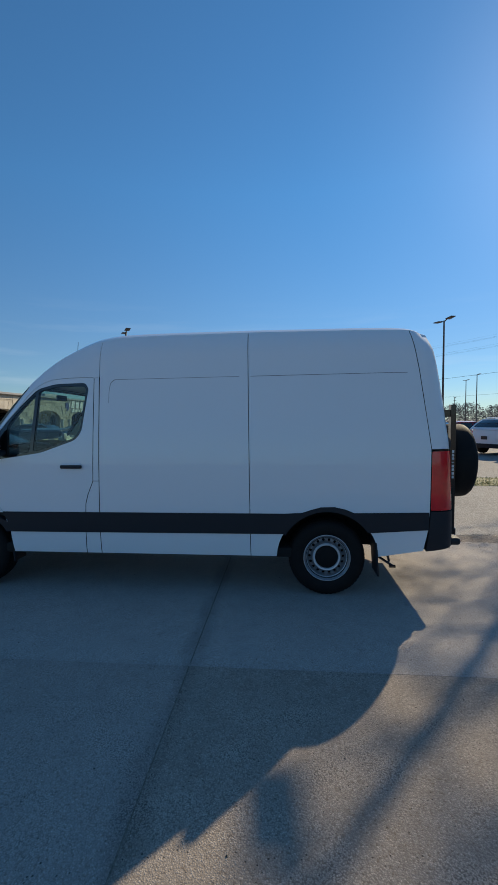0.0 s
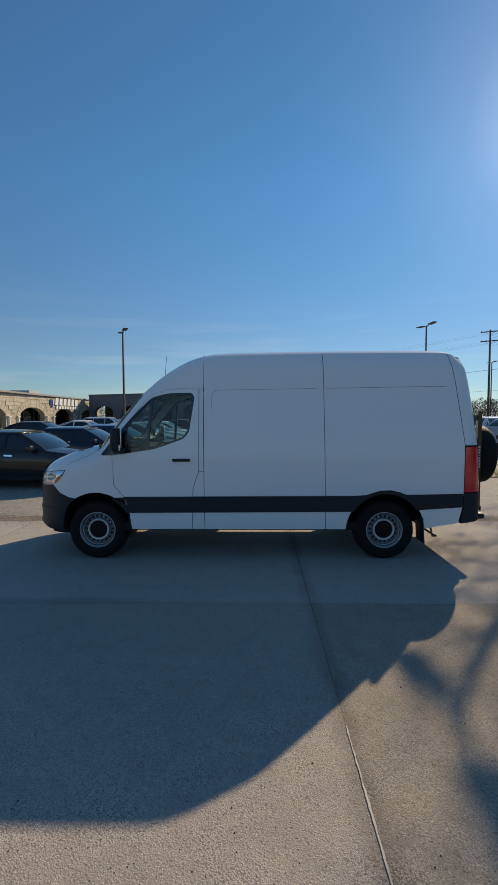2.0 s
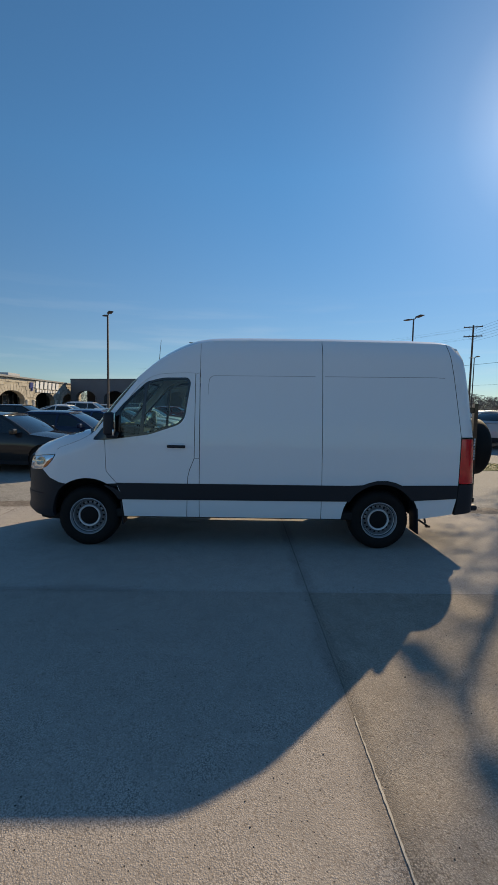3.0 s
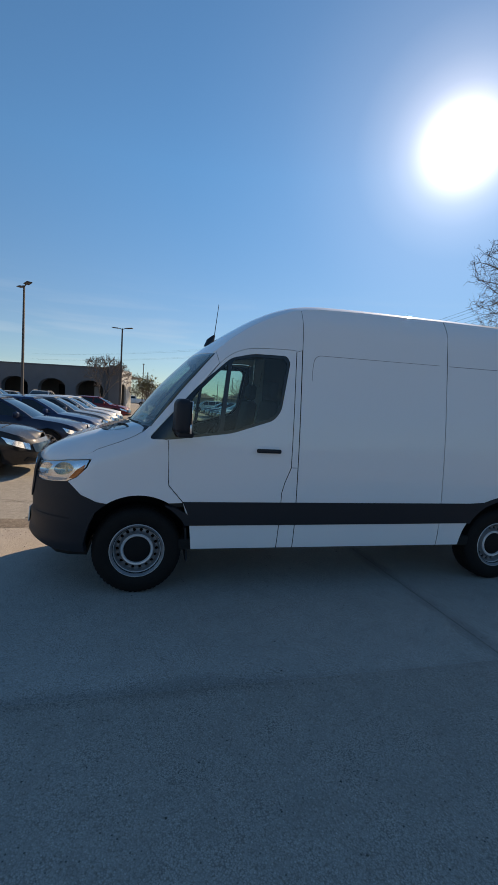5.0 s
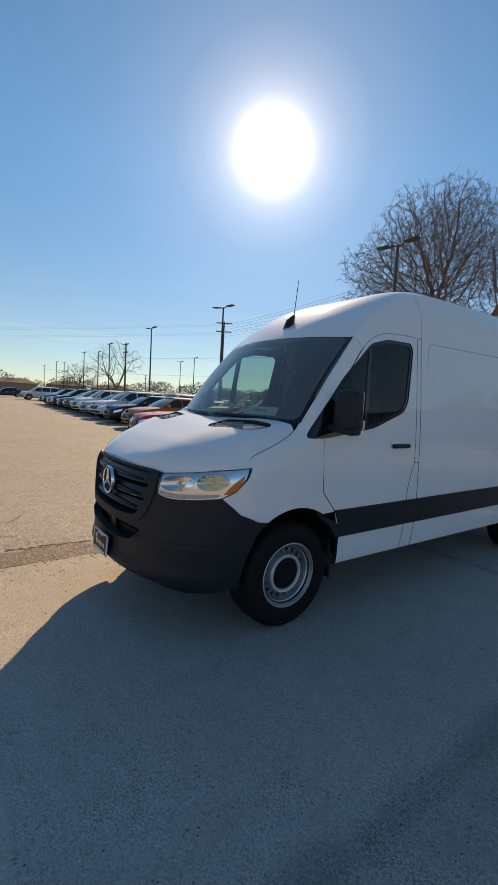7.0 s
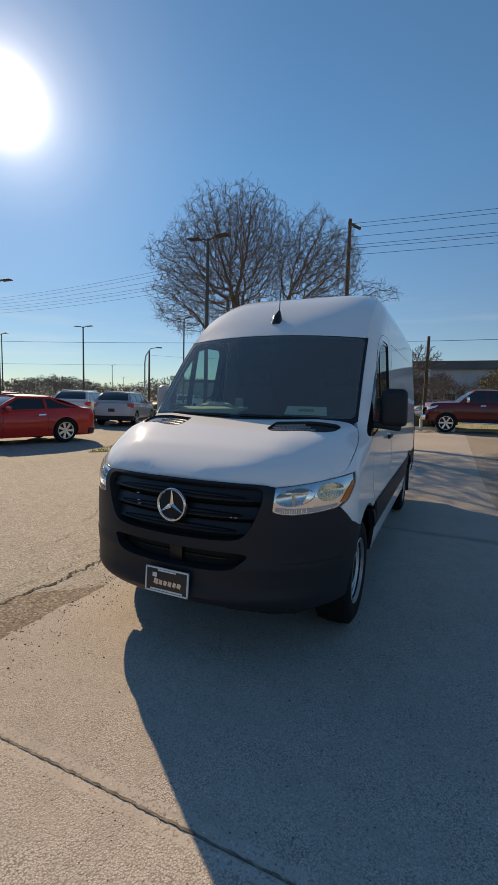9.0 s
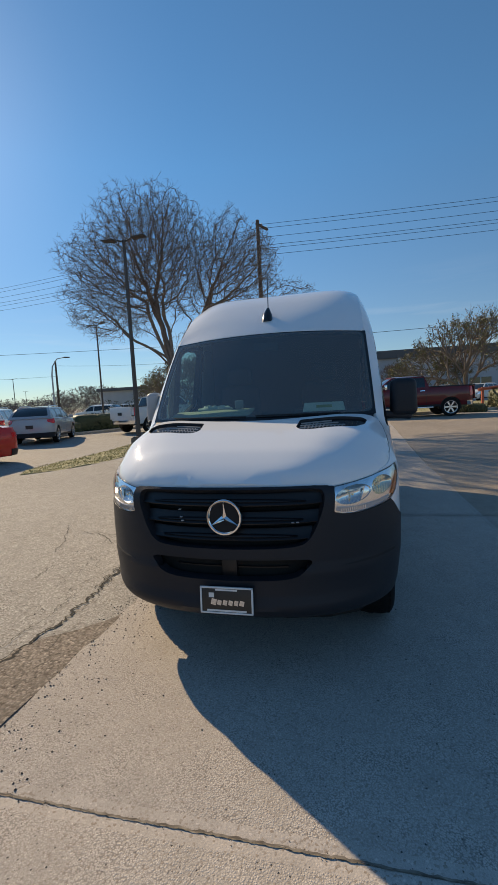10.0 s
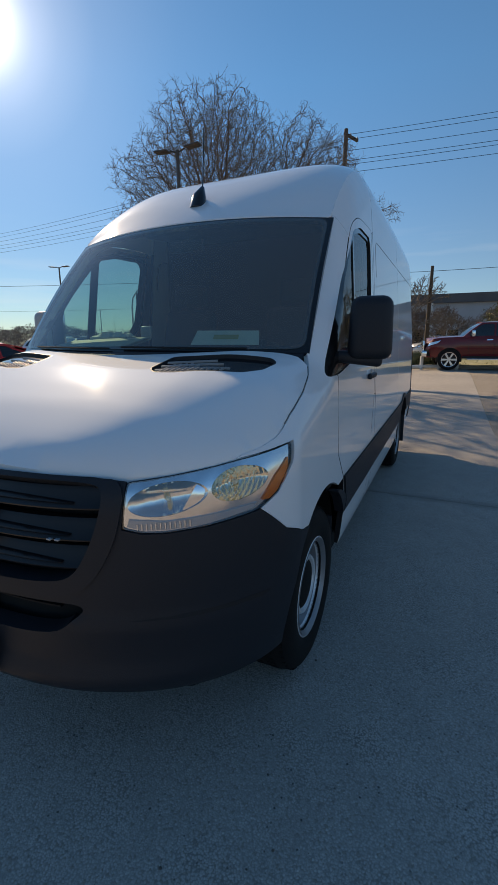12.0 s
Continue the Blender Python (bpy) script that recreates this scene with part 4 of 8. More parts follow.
def road_wheel(x, y, turned):
    hub = mk("wheel", *lathe([(0.02, 0.06), (0.20, 0.05), (0.212, -0.090), (0.205, -0.092), (0.195, 0.02), (0.02, 0.03)], 40, "y"), M["well"], van, at=pose(x, y, HUB_Z, 0, 0, 180 if turned else 0))
    mk("tyre", tyre_v, tyre_f, M["rubber"], hub, "black all-terrain tyre")
    mk("rim", rim_v, [q[::-1] for q in rim_f], M["steel_dull"], hub, "pierced silver steel rim", at=pose(0, -0.022, 0))
    mk("rim_lip", *lathe([(0.194, -0.080), (0.206, -0.100), (0.219, -0.112), (0.227, -0.119), (0.232, -0.114), (0.230, -0.095)], 48, "y"), M["steel_bright"], hub)
    mk("rim_ring", *lathe([(0.112, -0.074), (0.119, -0.089), (0.130, -0.091), (0.138, -0.080)], 48, "y"), M["steel_bright"], hub)
    mk("hub_cap", *lathe([(0.0, -0.070), (0.080, -0.068), (0.104, -0.062), (0.112, -0.054), (0.113, -0.03)], 36, "y"), M["rubber"], hub, at=pose(0, -0.022, 0))
    return hub


for x in (HUB_F, HUB_R):
    road_wheel(x, -0.818, False)
    road_wheel(x, 0.818, True)
# wheel wells, mud flaps, floor pan
for x in (HUB_F, HUB_R):
    for s in (-1, 1):
        pts = arc(x, 0.50, 2, 176, 26)
        v = [(px, s * yy, pz) for px, pz in pts for yy in (0.905 if x < 1 else 0.94, 0.50)]
        faces = [(2 * i, 2 * i + 1, 2 * i + 3, 2 * i + 2) for i in range(26)]
        faces.append(tuple(2 * i + 1 for i in range(27)))
        mk("wheel_well", v, faces, M["well"], van, smooth=False)
        part("mud_flap", rbox(0.018, 0.26 if x > 1 else 0.20, 0.46 if x > 1 else 0.30, 0.006), M["plastic"], van, at=pose(x + 0.475 if x > 1 else x + 0.412, s * (0.84 if x > 1 else 0.82), 0.44 if x > 1 else 0.42, 0, -4, 0))
part("floor_pan", rbox(3.0, 1.86, 0.10, 0.02), M["well"], van, at=pose(1.83, 0, 0.42))
part("floor_pan", rbox(0.66, 1.7, 0.10, 0.02), M["well"], van, at=pose(4.46, 0, 0.50))
part("floor_pan", rbox(0.50, 1.0, 0.06, 0.02), M["well"], van, at=pose(-0.55, 0, 0.42))
# unseen tray added under the nose to stop sun slipping through
tray_plan = [(-0.415, 0.79), (-0.56, 0.775), (-0.68, 0.70), (-0.76, 0.55), (-0.81, 0.30)]
tray_plan += [(x, -y) for x, y in tray_plan[::-1]]
k = len(tray_plan)
mk("under_tray", [(x, y, z) for z in (0.30, 0.37) for x, y in tray_plan], [tuple(range(k))[::-1], tuple(range(k, 2 * k))] + [(i, (i + 1) % k, k + (i + 1) % k, k + i) for i in range(k)], M["well"], van, smooth=False)
# unseen rail, added to block sun coming in under the far sill
part("side_rail", rbox(1.1, 0.12, 0.16, 0.02), M["well"], van, at=pose(1.15, 0.82, 0.31))
part("under_box", rbox(0.9, 0.5, 0.26, 0.03), M["well"], van, at=pose(0.9, 0.1, 0.33))
mk("rear_axle", *tube([(HUB_R, -0.8, HUB_Z), (HUB_R, 0.8, HUB_Z)], 0.055, 10), M["well"], van)
mk("front_axle", *tube([(0, -0.8, HUB_Z), (0, 0.8, HUB_Z)], 0.05, 10), M["well"], van)
# jack bracket hanging under the sill
mk("step_bracket", *joined(box_vf(4.27, 4.33, -0.93, -0.90, 0.29, 0.31), tube([(4.14, -0.91, 0.41), (4.24, -0.91, 0.345), (4.31, -0.91, 0.30)], 0.013, 6), tube([(4.25, -0.91, 0.42), (4.27, -0.91, 0.35), (4.25, -0.91, 0.335)], 0.012, 6)), M["gloss_black"], van, smooth=False)

# side windows, mullion, mirror, handles
MAIN = rounded([(0.735, 2.045), (0.92, 2.090), (1.20, 2.100), (1.236, 2.06), (1.172, 1.645), (1.11, 1.565), (0.76, 1.440), (0.678, 1.430)], 0.03)
QUARTER = rounded([(0.700, 2.020), (0.640, 1.418), (0.40, 1.385), (0.40, 1.70), (0.47, 1.79)], 0.03)
both_sides("window_frame", WINDOW, M["gloss_black"], [MAIN, QUARTER], off=-0.006, depth=0.04, gap=0.0, step=0.04)
both_sides("side_window", MAIN, M["side_glass"], off=-0.012, depth=0.0, gap=-0.004, step=0.06, label="tinted side window")
both_sides("quarter_window", QUARTER, M["side_glass"], off=-0.012, depth=0.0, gap=-0.004, step=0.06)
for s in (1, -1):
    mir = part("door_mirror", rbox(0.13, 0.20, 0.28, 0.045, 4, taper=0.92), M["plastic"] if s > 0 else M["mirror_grey"], van, "large black door mirror" if s > 0 else "pale grey door mirror folded against the door", at=pose(0.31, -1.085, 1.545, 0, 0, 8) if s > 0 else pose(0.38, 1.005, 1.545, 0, 0, -75))
    part("mirror_arm", rbox(0.13, 0.26, 0.055, 0.02, 3), M["plastic"], mir, at=pose(0.03, s * 0.07, -0.135, s * 6, 0, 0))
    part("mirror_glass", rbox(0.006, 0.15, 0.23, 0.002), M["chrome"], mir, at=pose(0.066, 0, 0.01))
    part("indicator", rbox(0.02, 0.02, 0.075, 0.005), M["alloy"], mir, at=pose(0.055, -s * 0.088, -0.10))
    h = part("door_handle", rbox(0.225, 0.026, 0.036, 0.012, 3), M["plastic"], van, "black door handle", at=pose(1.095, -s * 0.988, 1.275))
    part("handle_recess", rbox(0.20, 0.010, 0.06, 0.005), M["van_white"], van, at=pose(1.09, -s * 0.966, 1.283))
# aerial: a fin with a whip on the roof's brow
zb = float(roof_surface(np.array([0.68]), np.array([0.0]))[0, 2])
fin = mk("antenna", *joined(tube([(0.64, 0, zb - 0.06), (0.66, 0, zb + 0.01), (0.70, 0, zb + 0.075)], [0.05, 0.042, 0.012], 14)), M["gloss_black"], van, "black fin antenna with a thin whip")
mk("antenna_whip", *tube([(0.70, 0, zb + 0.07), (0.73, 0, zb + 0.40)], [0.0045, 0.003], 6), M["gloss_black"], fin)

# cab: lining, dashboard, wheel, seats, bulkhead
both_sides("door_lining", [(0.25, 1.33), (0.25, 0.75), (1.30, 0.75), (1.30, 2.15), (0.92, 2.14), (0.70, 2.05), (0.22, 1.46)], M["interior"], [WINDOW], off=-0.06, depth=0.0, gap=0, step=0.08)
part("bulkhead", rbox(0.03, 1.60, 1.62, 0), M["interior"], van, at=pose(1.50, 0, 1.56))
part("cab_floor", rbox(0.95, 1.80, 0.06, 0), M["interior"], van, at=pose(1.02, 0, 0.78))
part("headliner", rbox(0.75, 1.1, 0.03, 0.01), M["interior"], van, at=pose(1.10, 0, 2.22, 0, -6, 0))
dash = part("dashboard", rbox(0.50, 1.74, 0.42, 0.07, 4), M["interior"], van, at=pose(0.28, 0, 1.20, 0, 6, 0))
part("dash_binnacle", rbox(0.22, 0.36, 0.12, 0.04, 3), M["interior"], dash, at=pose(0.08, -0.42, 0.24))
part("dash_panel", rbox(0.06, 0.26, 0.16, 0.02, 3), M["gloss_black"], dash, at=pose(0.24, 0.0, 0.14, 0, -12, 0))
mk("steering_wheel", *joined(lathe([(0.175 + 0.016 * math.cos(t), 0.016 * math.sin(t)) for t in [2 * math.pi * q / 8 for q in range(8)]], 32, "x", True), box_vf(-0.01, 0.01, -0.17, 0.17, -0.03, 0.02), box_vf(-0.01, 0.01, -0.03, 0.03, -0.17, 0.0)), M["interior"], van, at=pose(0.62, -0.42, 1.30, 0, 28, 0))
v, f, m = patch([(-0.655, 0.052), (-0.355, 0.052), (-0.365, 0.140), (-0.640, 0.140)], lambda a, b, off=0.0: screen_surface(a, b, off), 0.05, (), -0.014, 0.0, True)
sheet = mk("paper_sheet", v, f, M["paper"], van, "pale paper sheet behind the windscreen")
v, f, m = patch([(-0.56, 0.085), (-0.45, 0.085), (-0.45, 0.112), (-0.56, 0.112)], lambda a, b, off=0.0: screen_surface(a, b, off), 0.05, (), -0.012, 0.0, True)
mk("sheet_print", v, f, M["kraft"], sheet)
# added pale strip: sunlight on the dashboard top, put into its colour
ys = np.linspace(0.06, 0.78, 15)
v = [(float(screen_x(y, 0)) + dx, y, z - 0.02 * abs(y)) for y in ys for dx, z in ((0.05, 1.455), (0.34, 1.515), (0.34, 1.50), (0.05, 1.44))]
mk("dash_tray", v, [(4 * i + k, 4 * i + (k + 1) % 4, 4 * i + 4 + (k + 1) % 4, 4 * i + 4 + k) for i in range(14) for k in range(4)], M["tray"], van, "pale tray along the dashboard")
rc = np.random.default_rng(4)
gx, gy = np.meshgrid(np.linspace(-0.06, 0.06, 7), np.linspace(-0.15, 0.15, 13), indexing="ij")
lump = 0.012 + rc.uniform(0, 0.034, gx.shape) * smooth(1.05, 0.6, np.maximum(np.abs(gx) / 0.06, np.abs(gy) / 0.15))
v = np.stack([gx + rc.normal(0, 0.005, gx.shape), gy + rc.normal(0, 0.006, gx.shape), lump], -1).reshape(-1, 3)
fl = [(13 * a + b, 13 * a + 13 + b, 13 * a + 14 + b, 13 * a + b + 1) for a in range(6) for b in range(12)]
mk("crumpled_cloth", *joined((v, fl), box_vf(-0.055, 0.055, -0.14, 0.14, -0.02, 0.012)), M["paper"], van, "crumpled pale cloth on the dashboard", smooth=False, at=pose(0.34, 0.43, 1.505))
part("phone_holder", rbox(0.03, 0.075, 0.07, 0.010, 2), M["mirror_grey"], van, "small grey holder on the dashboard", at=pose(0.40, 0.235, 1.545))
for y in (-0.43, 0.43):
    st = part("seat", rbox(0.50, 0.50, 0.16, 0.05, 3), M["seat"], van, at=pose(0.95, y, 1.02, 0, -4, 0))
    part("backrest", rbox(0.14, 0.48, 0.66, 0.05, 3, taper=0.85), M["seat"], st, at=pose(0.26, 0, 0.36, 0, 12, 0))
    part("headrest", rbox(0.10, 0.26, 0.18, 0.04, 3), M["seat"], st, at=pose(0.34, 0, 0.78, 0, 8, 0))
part("interior_mirror", rbox(0.03, 0.22, 0.07, 0.012), M["interior"], van, at=pose(0.50, 0, 2.02))
# ---------------------------------------------------------------- setting
def paving_material(name, pale, dark, stone, rough=0.9, rnd=0.0, relief=0.6, size=115, pits=0.05, gaps=0.4, tone=0.7):
    """Cement or tar worn down to its stones: pebbles of mixed tone, dark gaps and pits, broad stains."""
    m = bpy.data.materials.new(name)
    m.use_nodes = True
    n, l = m.node_tree.nodes, m.node_tree.links
    b = n["Principled BSDF"]
    b.inputs["Roughness"].default_value, b.inputs["Specular IOR Level"].default_value = rough, 0.3
    geo = n.new("ShaderNodeNewGeometry")
    big, mid, fine = n.new("ShaderNodeTexNoise"), n.new("ShaderNodeTexNoise"), n.new("ShaderNodeTexNoise")
    for t, s, d in ((big, 0.35, 6), (mid, 3.4, 9), (fine, size * 2.2, 3)):
        t.inputs["Scale"].default_value, t.inputs["Detail"].default_value, t.inputs["Roughness"].default_value = s, d, 0.62
        l.new(geo.outputs["Position"], t.inputs["Vector"])
    cell, hole = n.new("ShaderNodeTexVoronoi"), n.new("ShaderNodeTexVoronoi")
    # broken outlines: the cells are pushed about by a finer noise
    rag, push = n.new("ShaderNodeTexNoise"), n.new("ShaderNodeVectorMath")
    rag.inputs["Scale"].default_value, rag.inputs["Detail"].default_value = size * 0.9, 2
    l.new(geo.outputs["Position"], rag.inputs["Vector"])
    push.operation = "MULTIPLY_ADD"
    push.inputs[1].default_value = (0.6 / size,) * 3
    l.new(rag.outputs["Color"], push.inputs[0])
    l.new(geo.outputs["Position"], push.inputs[2])
    for t, s in ((cell, size), (hole, size * 0.34)):
        t.inputs["Scale"].default_value = s
        l.new(push.outputs[0], t.inputs["Vector"])

    def spread(src, a, b2, c, d):
        r = n.new("ShaderNodeMapRange")
        for k, v in zip((1, 2, 3, 4), (a, b2, c, d)):
            r.inputs[k].default_value = v
        l.new(src, r.inputs[0])
        return r.outputs[0]

    def blend(fac, a, b2, kind="MIX"):
        x = n.new("ShaderNodeMix")
        x.data_type, x.blend_type = "RGBA", kind
        for sock, val in ((0, fac), (6, a), (7, b2)):
            if isinstance(val, (int, float)):
                x.inputs[sock].default_value = val
            elif isinstance(val, tuple):
                x.inputs[sock].default_value = (*val, 1)
            else:
                l.new(val, x.inputs[sock])
        return x.outputs[2]

    def times(a, b2):
        k = n.new("ShaderNodeMath")
        k.operation = "MULTIPLY"
        l.new(a, k.inputs[0])
        l.new(b2, k.inputs[1])
        return k.outputs[0]

    base = blend(spread(mid.outputs[0], 0.38, 0.64, 0, 1), pale, dark)
    base = blend(spread(big.outputs[0], 0.40, 0.66, 0, 0.5), base, tuple(c * 0.78 for c in dark))
    sep, pit = n.new("ShaderNodeSeparateColor"), n.new("ShaderNodeSeparateColor")
    l.new(cell.outputs["Color"], sep.inputs[0])
    l.new(hole.outputs["Color"], pit.inputs[0])
    base = blend(spread(sep.outputs[0], 0.45, 1.0, 0, tone), base, stone)
    base = blend(spread(sep.outputs[1], 0.80, 0.98, 0, tone * 1.2), base, tuple(c * k for c, k in zip(dark, (0.62, 0.55, 0.48))))
    base = blend(spread(sep.outputs[2], 0.972, 0.980, 0, tone * 0.6), base, tuple(min(0.85, c * 1.45) for c in stone))
    worn = spread(mid.outputs[0], 0.34, 0.58, 1.0, 0.35)
    base = blend(times(spread(cell.outputs["Distance"], 0.42, 0.72, 0.0, gaps), worn), base, tuple(c * 0.42 for c in dark))
    # single pits where a stone has come out
    gone = times(spread(pit.outputs[0], 1 - pits, 1 - pits + 0.004, 0, 1), spread(hole.outputs["Distance"], 0.13, 0.22, 0.95, 0.0))
    patchy = n.new("ShaderNodeTexNoise")
    patchy.inputs["Scale"].default_value, patchy.inputs["Detail"].default_value = 6.0, 4
    l.new(geo.outputs["Position"], patchy.inputs["Vector"])
    gone = times(gone, spread(patchy.outputs[0], 0.40, 0.60, 0.0, 1.0))
    base = blend(spread(patchy.outputs[0], 0.45, 0.72, 0, tone * 0.5), base, tuple(c * 0.72 for c in dark))
    base = blend(gone, base, tuple(c * 0.16 for c in dark))
    hsv = n.new("ShaderNodeHueSaturation")
    l.new(base, hsv.inputs["Color"])
    val = spread(fine.outputs[0], 0.3, 0.7, 0.84, 1.16)
    if rnd:
        oi = n.new("ShaderNodeObjectInfo")
        val = times(val, spread(oi.outputs["Random"], 0, 1, 1 - rnd, 1 + rnd))
    l.new(val, hsv.inputs["Value"])
    l.new(hsv.outputs[0], b.inputs["Base Color"])
    bp = n.new("ShaderNodeBump")
    bp.inputs["Strength"].default_value, bp.inputs["Distance"].default_value = relief, 0.0035
    add = n.new("ShaderNodeMath")
    l.new(times(spread(cell.outputs["Distance"], 0.15, 0.75, 1.0, 0.0), spread(sep.outputs[0], 0, 1, 0.25, 1.0)), add.inputs[0])
    l.new(spread(gone, 0, 1, 0.35, -0.9), add.inputs[1])
    l.new(add.outputs[0], bp.inputs["Height"])
    l.new(bp.outputs[0], b.inputs["Normal"])
    return m


M.update(
    asphalt=paving_material("asphalt", (0.43, 0.405, 0.368), (0.295, 0.276, 0.250), (0.62, 0.59, 0.54), relief=0.6, size=80, pits=0.06, gaps=0.9),
    concrete=paving_material("concrete", (0.545, 0.492, 0.445), (0.420, 0.379, 0.339), (0.610, 0.552, 0.499), rnd=0.03, size=140, relief=0.55, pits=0.28, gaps=0.85, tone=0.56),
    concrete_aged=paving_material("aged_concrete", (0.485, 0.422, 0.369), (0.365, 0.317, 0.276), (0.550, 0.482, 0.424), rnd=0.03, size=135, relief=0.55, pits=0.30, gaps=0.85, tone=0.56),
    concrete_stained=paving_material("stained_concrete", (0.470, 0.402, 0.334), (0.290, 0.246, 0.202), (0.550, 0.473, 0.397), rnd=0.03, size=135, relief=0.55, pits=0.30, gaps=0.85, tone=0.56),
    concrete_edge=paving_material("trowelled_concrete", (0.500, 0.452, 0.411), (0.430, 0.389, 0.350), (0.520, 0.470, 0.424), rnd=0.03, relief=0.25, pits=0.0, gaps=0.15),
    dirt=paving_material("dirt", (0.33, 0.275, 0.225), (0.17, 0.142, 0.118), (0.43, 0.37, 0.31), relief=1.0, size=60, pits=0.12, gaps=0.9),
    grit=material("grit", (0.26, 0.22, 0.175), 0.95, var=0.6, scale=9, grain=0.4, grain_scale=60, second=(0.12, 0.10, 0.08)),
    crack=material("crack", (0.022, 0.020, 0.018), 0.95, var=0.4, scale=20),
    crack_soft=material("crack_soft", (0.11, 0.092, 0.075), 0.95, var=1.0, scale=14, second=(0.34, 0.295, 0.24)),
    seal=material("seal", (0.60, 0.54, 0.45), 0.9, var=0.5, scale=8),
    gravel=material("gravel", (0.045, 0.038, 0.033), 0.9, var=0.9, scale=40, second=(0.20, 0.17, 0.145)),
    grass=material("grass", (0.34, 0.31, 0.17), 0.9, var=0.9, scale=2.2, grain=0.5, grain_scale=30, second=(0.22, 0.215, 0.085)),
    grass_blade=material("grass_blade", (0.40, 0.36, 0.16), 0.8, var=0.9, scale=3, second=(0.25, 0.26, 0.09)),
    pole=material("bronze_pole", (0.085, 0.075, 0.070), 0.6, spec=0.3, var=0.3, scale=4),
    pale_pole=material("galvanised", (0.42, 0.43, 0.44), 0.5, metal=0.4, var=0.3, scale=4),
    wood_pole=material("weathered_wood", (0.11, 0.08, 0.06), 0.9, var=0.6, scale=3, grain=0.3, grain_scale=40),
    wire=material("wire", (0.02, 0.02, 0.022), 0.95, spec=0.0),
    pier=material("pier", (0.17, 0.155, 0.14), 0.9, var=0.5, scale=3, grain=0.2),
    bark=material("bark", (0.21, 0.17, 0.14), 0.95, var=0.6, scale=3, grain=0.4, grain_scale=30, bump=0.4, second=(0.12, 0.095, 0.08)),
    twig=material("twig", (0.19, 0.15, 0.125), 0.95, var=0.5, scale=1, second=(0.13, 0.105, 0.09)),
    leaf=material("leaf", (0.125, 0.125, 0.050), 0.6, var=0.9, scale=1.5, second=(0.20, 0.165, 0.075)),
    leaf_dark=material("leaf_dark", (0.045, 0.062, 0.025), 0.6, var=0.8, scale=2, second=(0.075, 0.085, 0.035)),
    brush=material("brush", (0.21, 0.18, 0.165), 0.95, var=0.9, scale=0.3, second=(0.14, 0.12, 0.105)),
    stone=material("limestone", (0.49, 0.445, 0.37), 0.9, var=0.6, scale=2.5, grain=0.15, grain_scale=30, bump=0.2, second=(0.38, 0.34, 0.275), rnd=0.10),
    mortar=material("mortar", (0.40, 0.36, 0.29), 0.95, var=0.4, scale=5),
    trim_white=material("white_column", (0.70, 0.68, 0.64), 0.7, var=0.3, scale=3),
    stucco=material("grey_stucco", (0.165, 0.165, 0.175), 0.9, var=0.4, scale=1.0, grain=0.1, grain_scale=40, bump=0.1, second=(0.12, 0.12, 0.125)),
    # near-black: the shade behind the arches is put into this wall colour
    dark_wall=material("shaded_wall", (0.06, 0.055, 0.05), 0.9, var=0.4, scale=1),
    shop_glass=material("shop_glass", (0.012, 0.014, 0.016), 0.05, coat=0.5),
    roof_grey=material("roof_grey", (0.30, 0.30, 0.30), 0.8, var=0.4, scale=2),
    far_wall=material("far_wall", (0.46, 0.47, 0.49), 0.85, var=0.3, scale=0.5),
    far_roof=material("far_roof", (0.12, 0.12, 0.125), 0.8, var=0.4, scale=0.6),
    house_wall=material("house_wall", (0.36, 0.27, 0.20), 0.9, var=0.4, scale=1),
    house_roof=material("house_roof", (0.17, 0.135, 0.11), 0.9, var=0.4, scale=1),
    rail_white=material("white_rail", (0.72, 0.72, 0.70), 0.45, var=0.3, scale=5),
    rail_orange=material("orange_rail", (0.50, 0.105, 0.045), 0.5, var=0.4, scale=5, second=(0.36, 0.08, 0.04)),
    kerb=material("kerb", (0.42, 0.39, 0.34), 0.9, var=0.6, scale=2, grain=0.2),
    sign_blue=material("sign_blue", (0.03, 0.05, 0.22), 0.4),
    sign_white=material("sign_white", (0.85, 0.85, 0.85), 0.4),
    car_glass=material("car_glass", (0.012, 0.015, 0.017), 0.06, coat=0.4, spec=0.6),
    car_under=material("car_under", (0.012, 0.012, 0.012), 0.8),
)

# a darker band that thins out to both sides of a joint
sm = material("stain", (0.10, 0.085, 0.07), 0.9)
sn, sl_ = sm.node_tree.nodes, sm.node_tree.links


def sums(op, *vals):
    k = sn.new("ShaderNodeMath")
    k.operation = op
    for q, v in enumerate(vals):
        if isinstance(v, (int, float)):
            k.inputs[q].default_value = v
        else:
            sl_.new(v, k.inputs[q])
    return k.outputs[0]


stn, patches, strp, sgeo, sxyz = sn.new("ShaderNodeTexNoise"), sn.new("ShaderNodeTexNoise"), sn.new("ShaderNodeMapRange"), sn.new("ShaderNodeNewGeometry"), sn.new("ShaderNodeSeparateXYZ")
for tex, sc in ((stn, 3.0), (patches, 1.1)):
    tex.inputs["Scale"].default_value, tex.inputs["Detail"].default_value = sc, 6
    sl_.new(sgeo.outputs["Position"], tex.inputs["Vector"])
sl_.new(sgeo.outputs["Position"], sxyz.inputs[0])
near = sums("MINIMUM", sums("ABSOLUTE", sums("SUBTRACT", sxyz.outputs["X"], 2.57)), sums("ADD", sums("ABSOLUTE", sums("ADD", sxyz.outputs["Y"], 2.23)), sums("GREATER_THAN", sxyz.outputs["X"], 2.0)))
near = sums("ADD", near, sums("MULTIPLY", sums("SUBTRACT", stn.outputs[0], 0.5), 0.22))
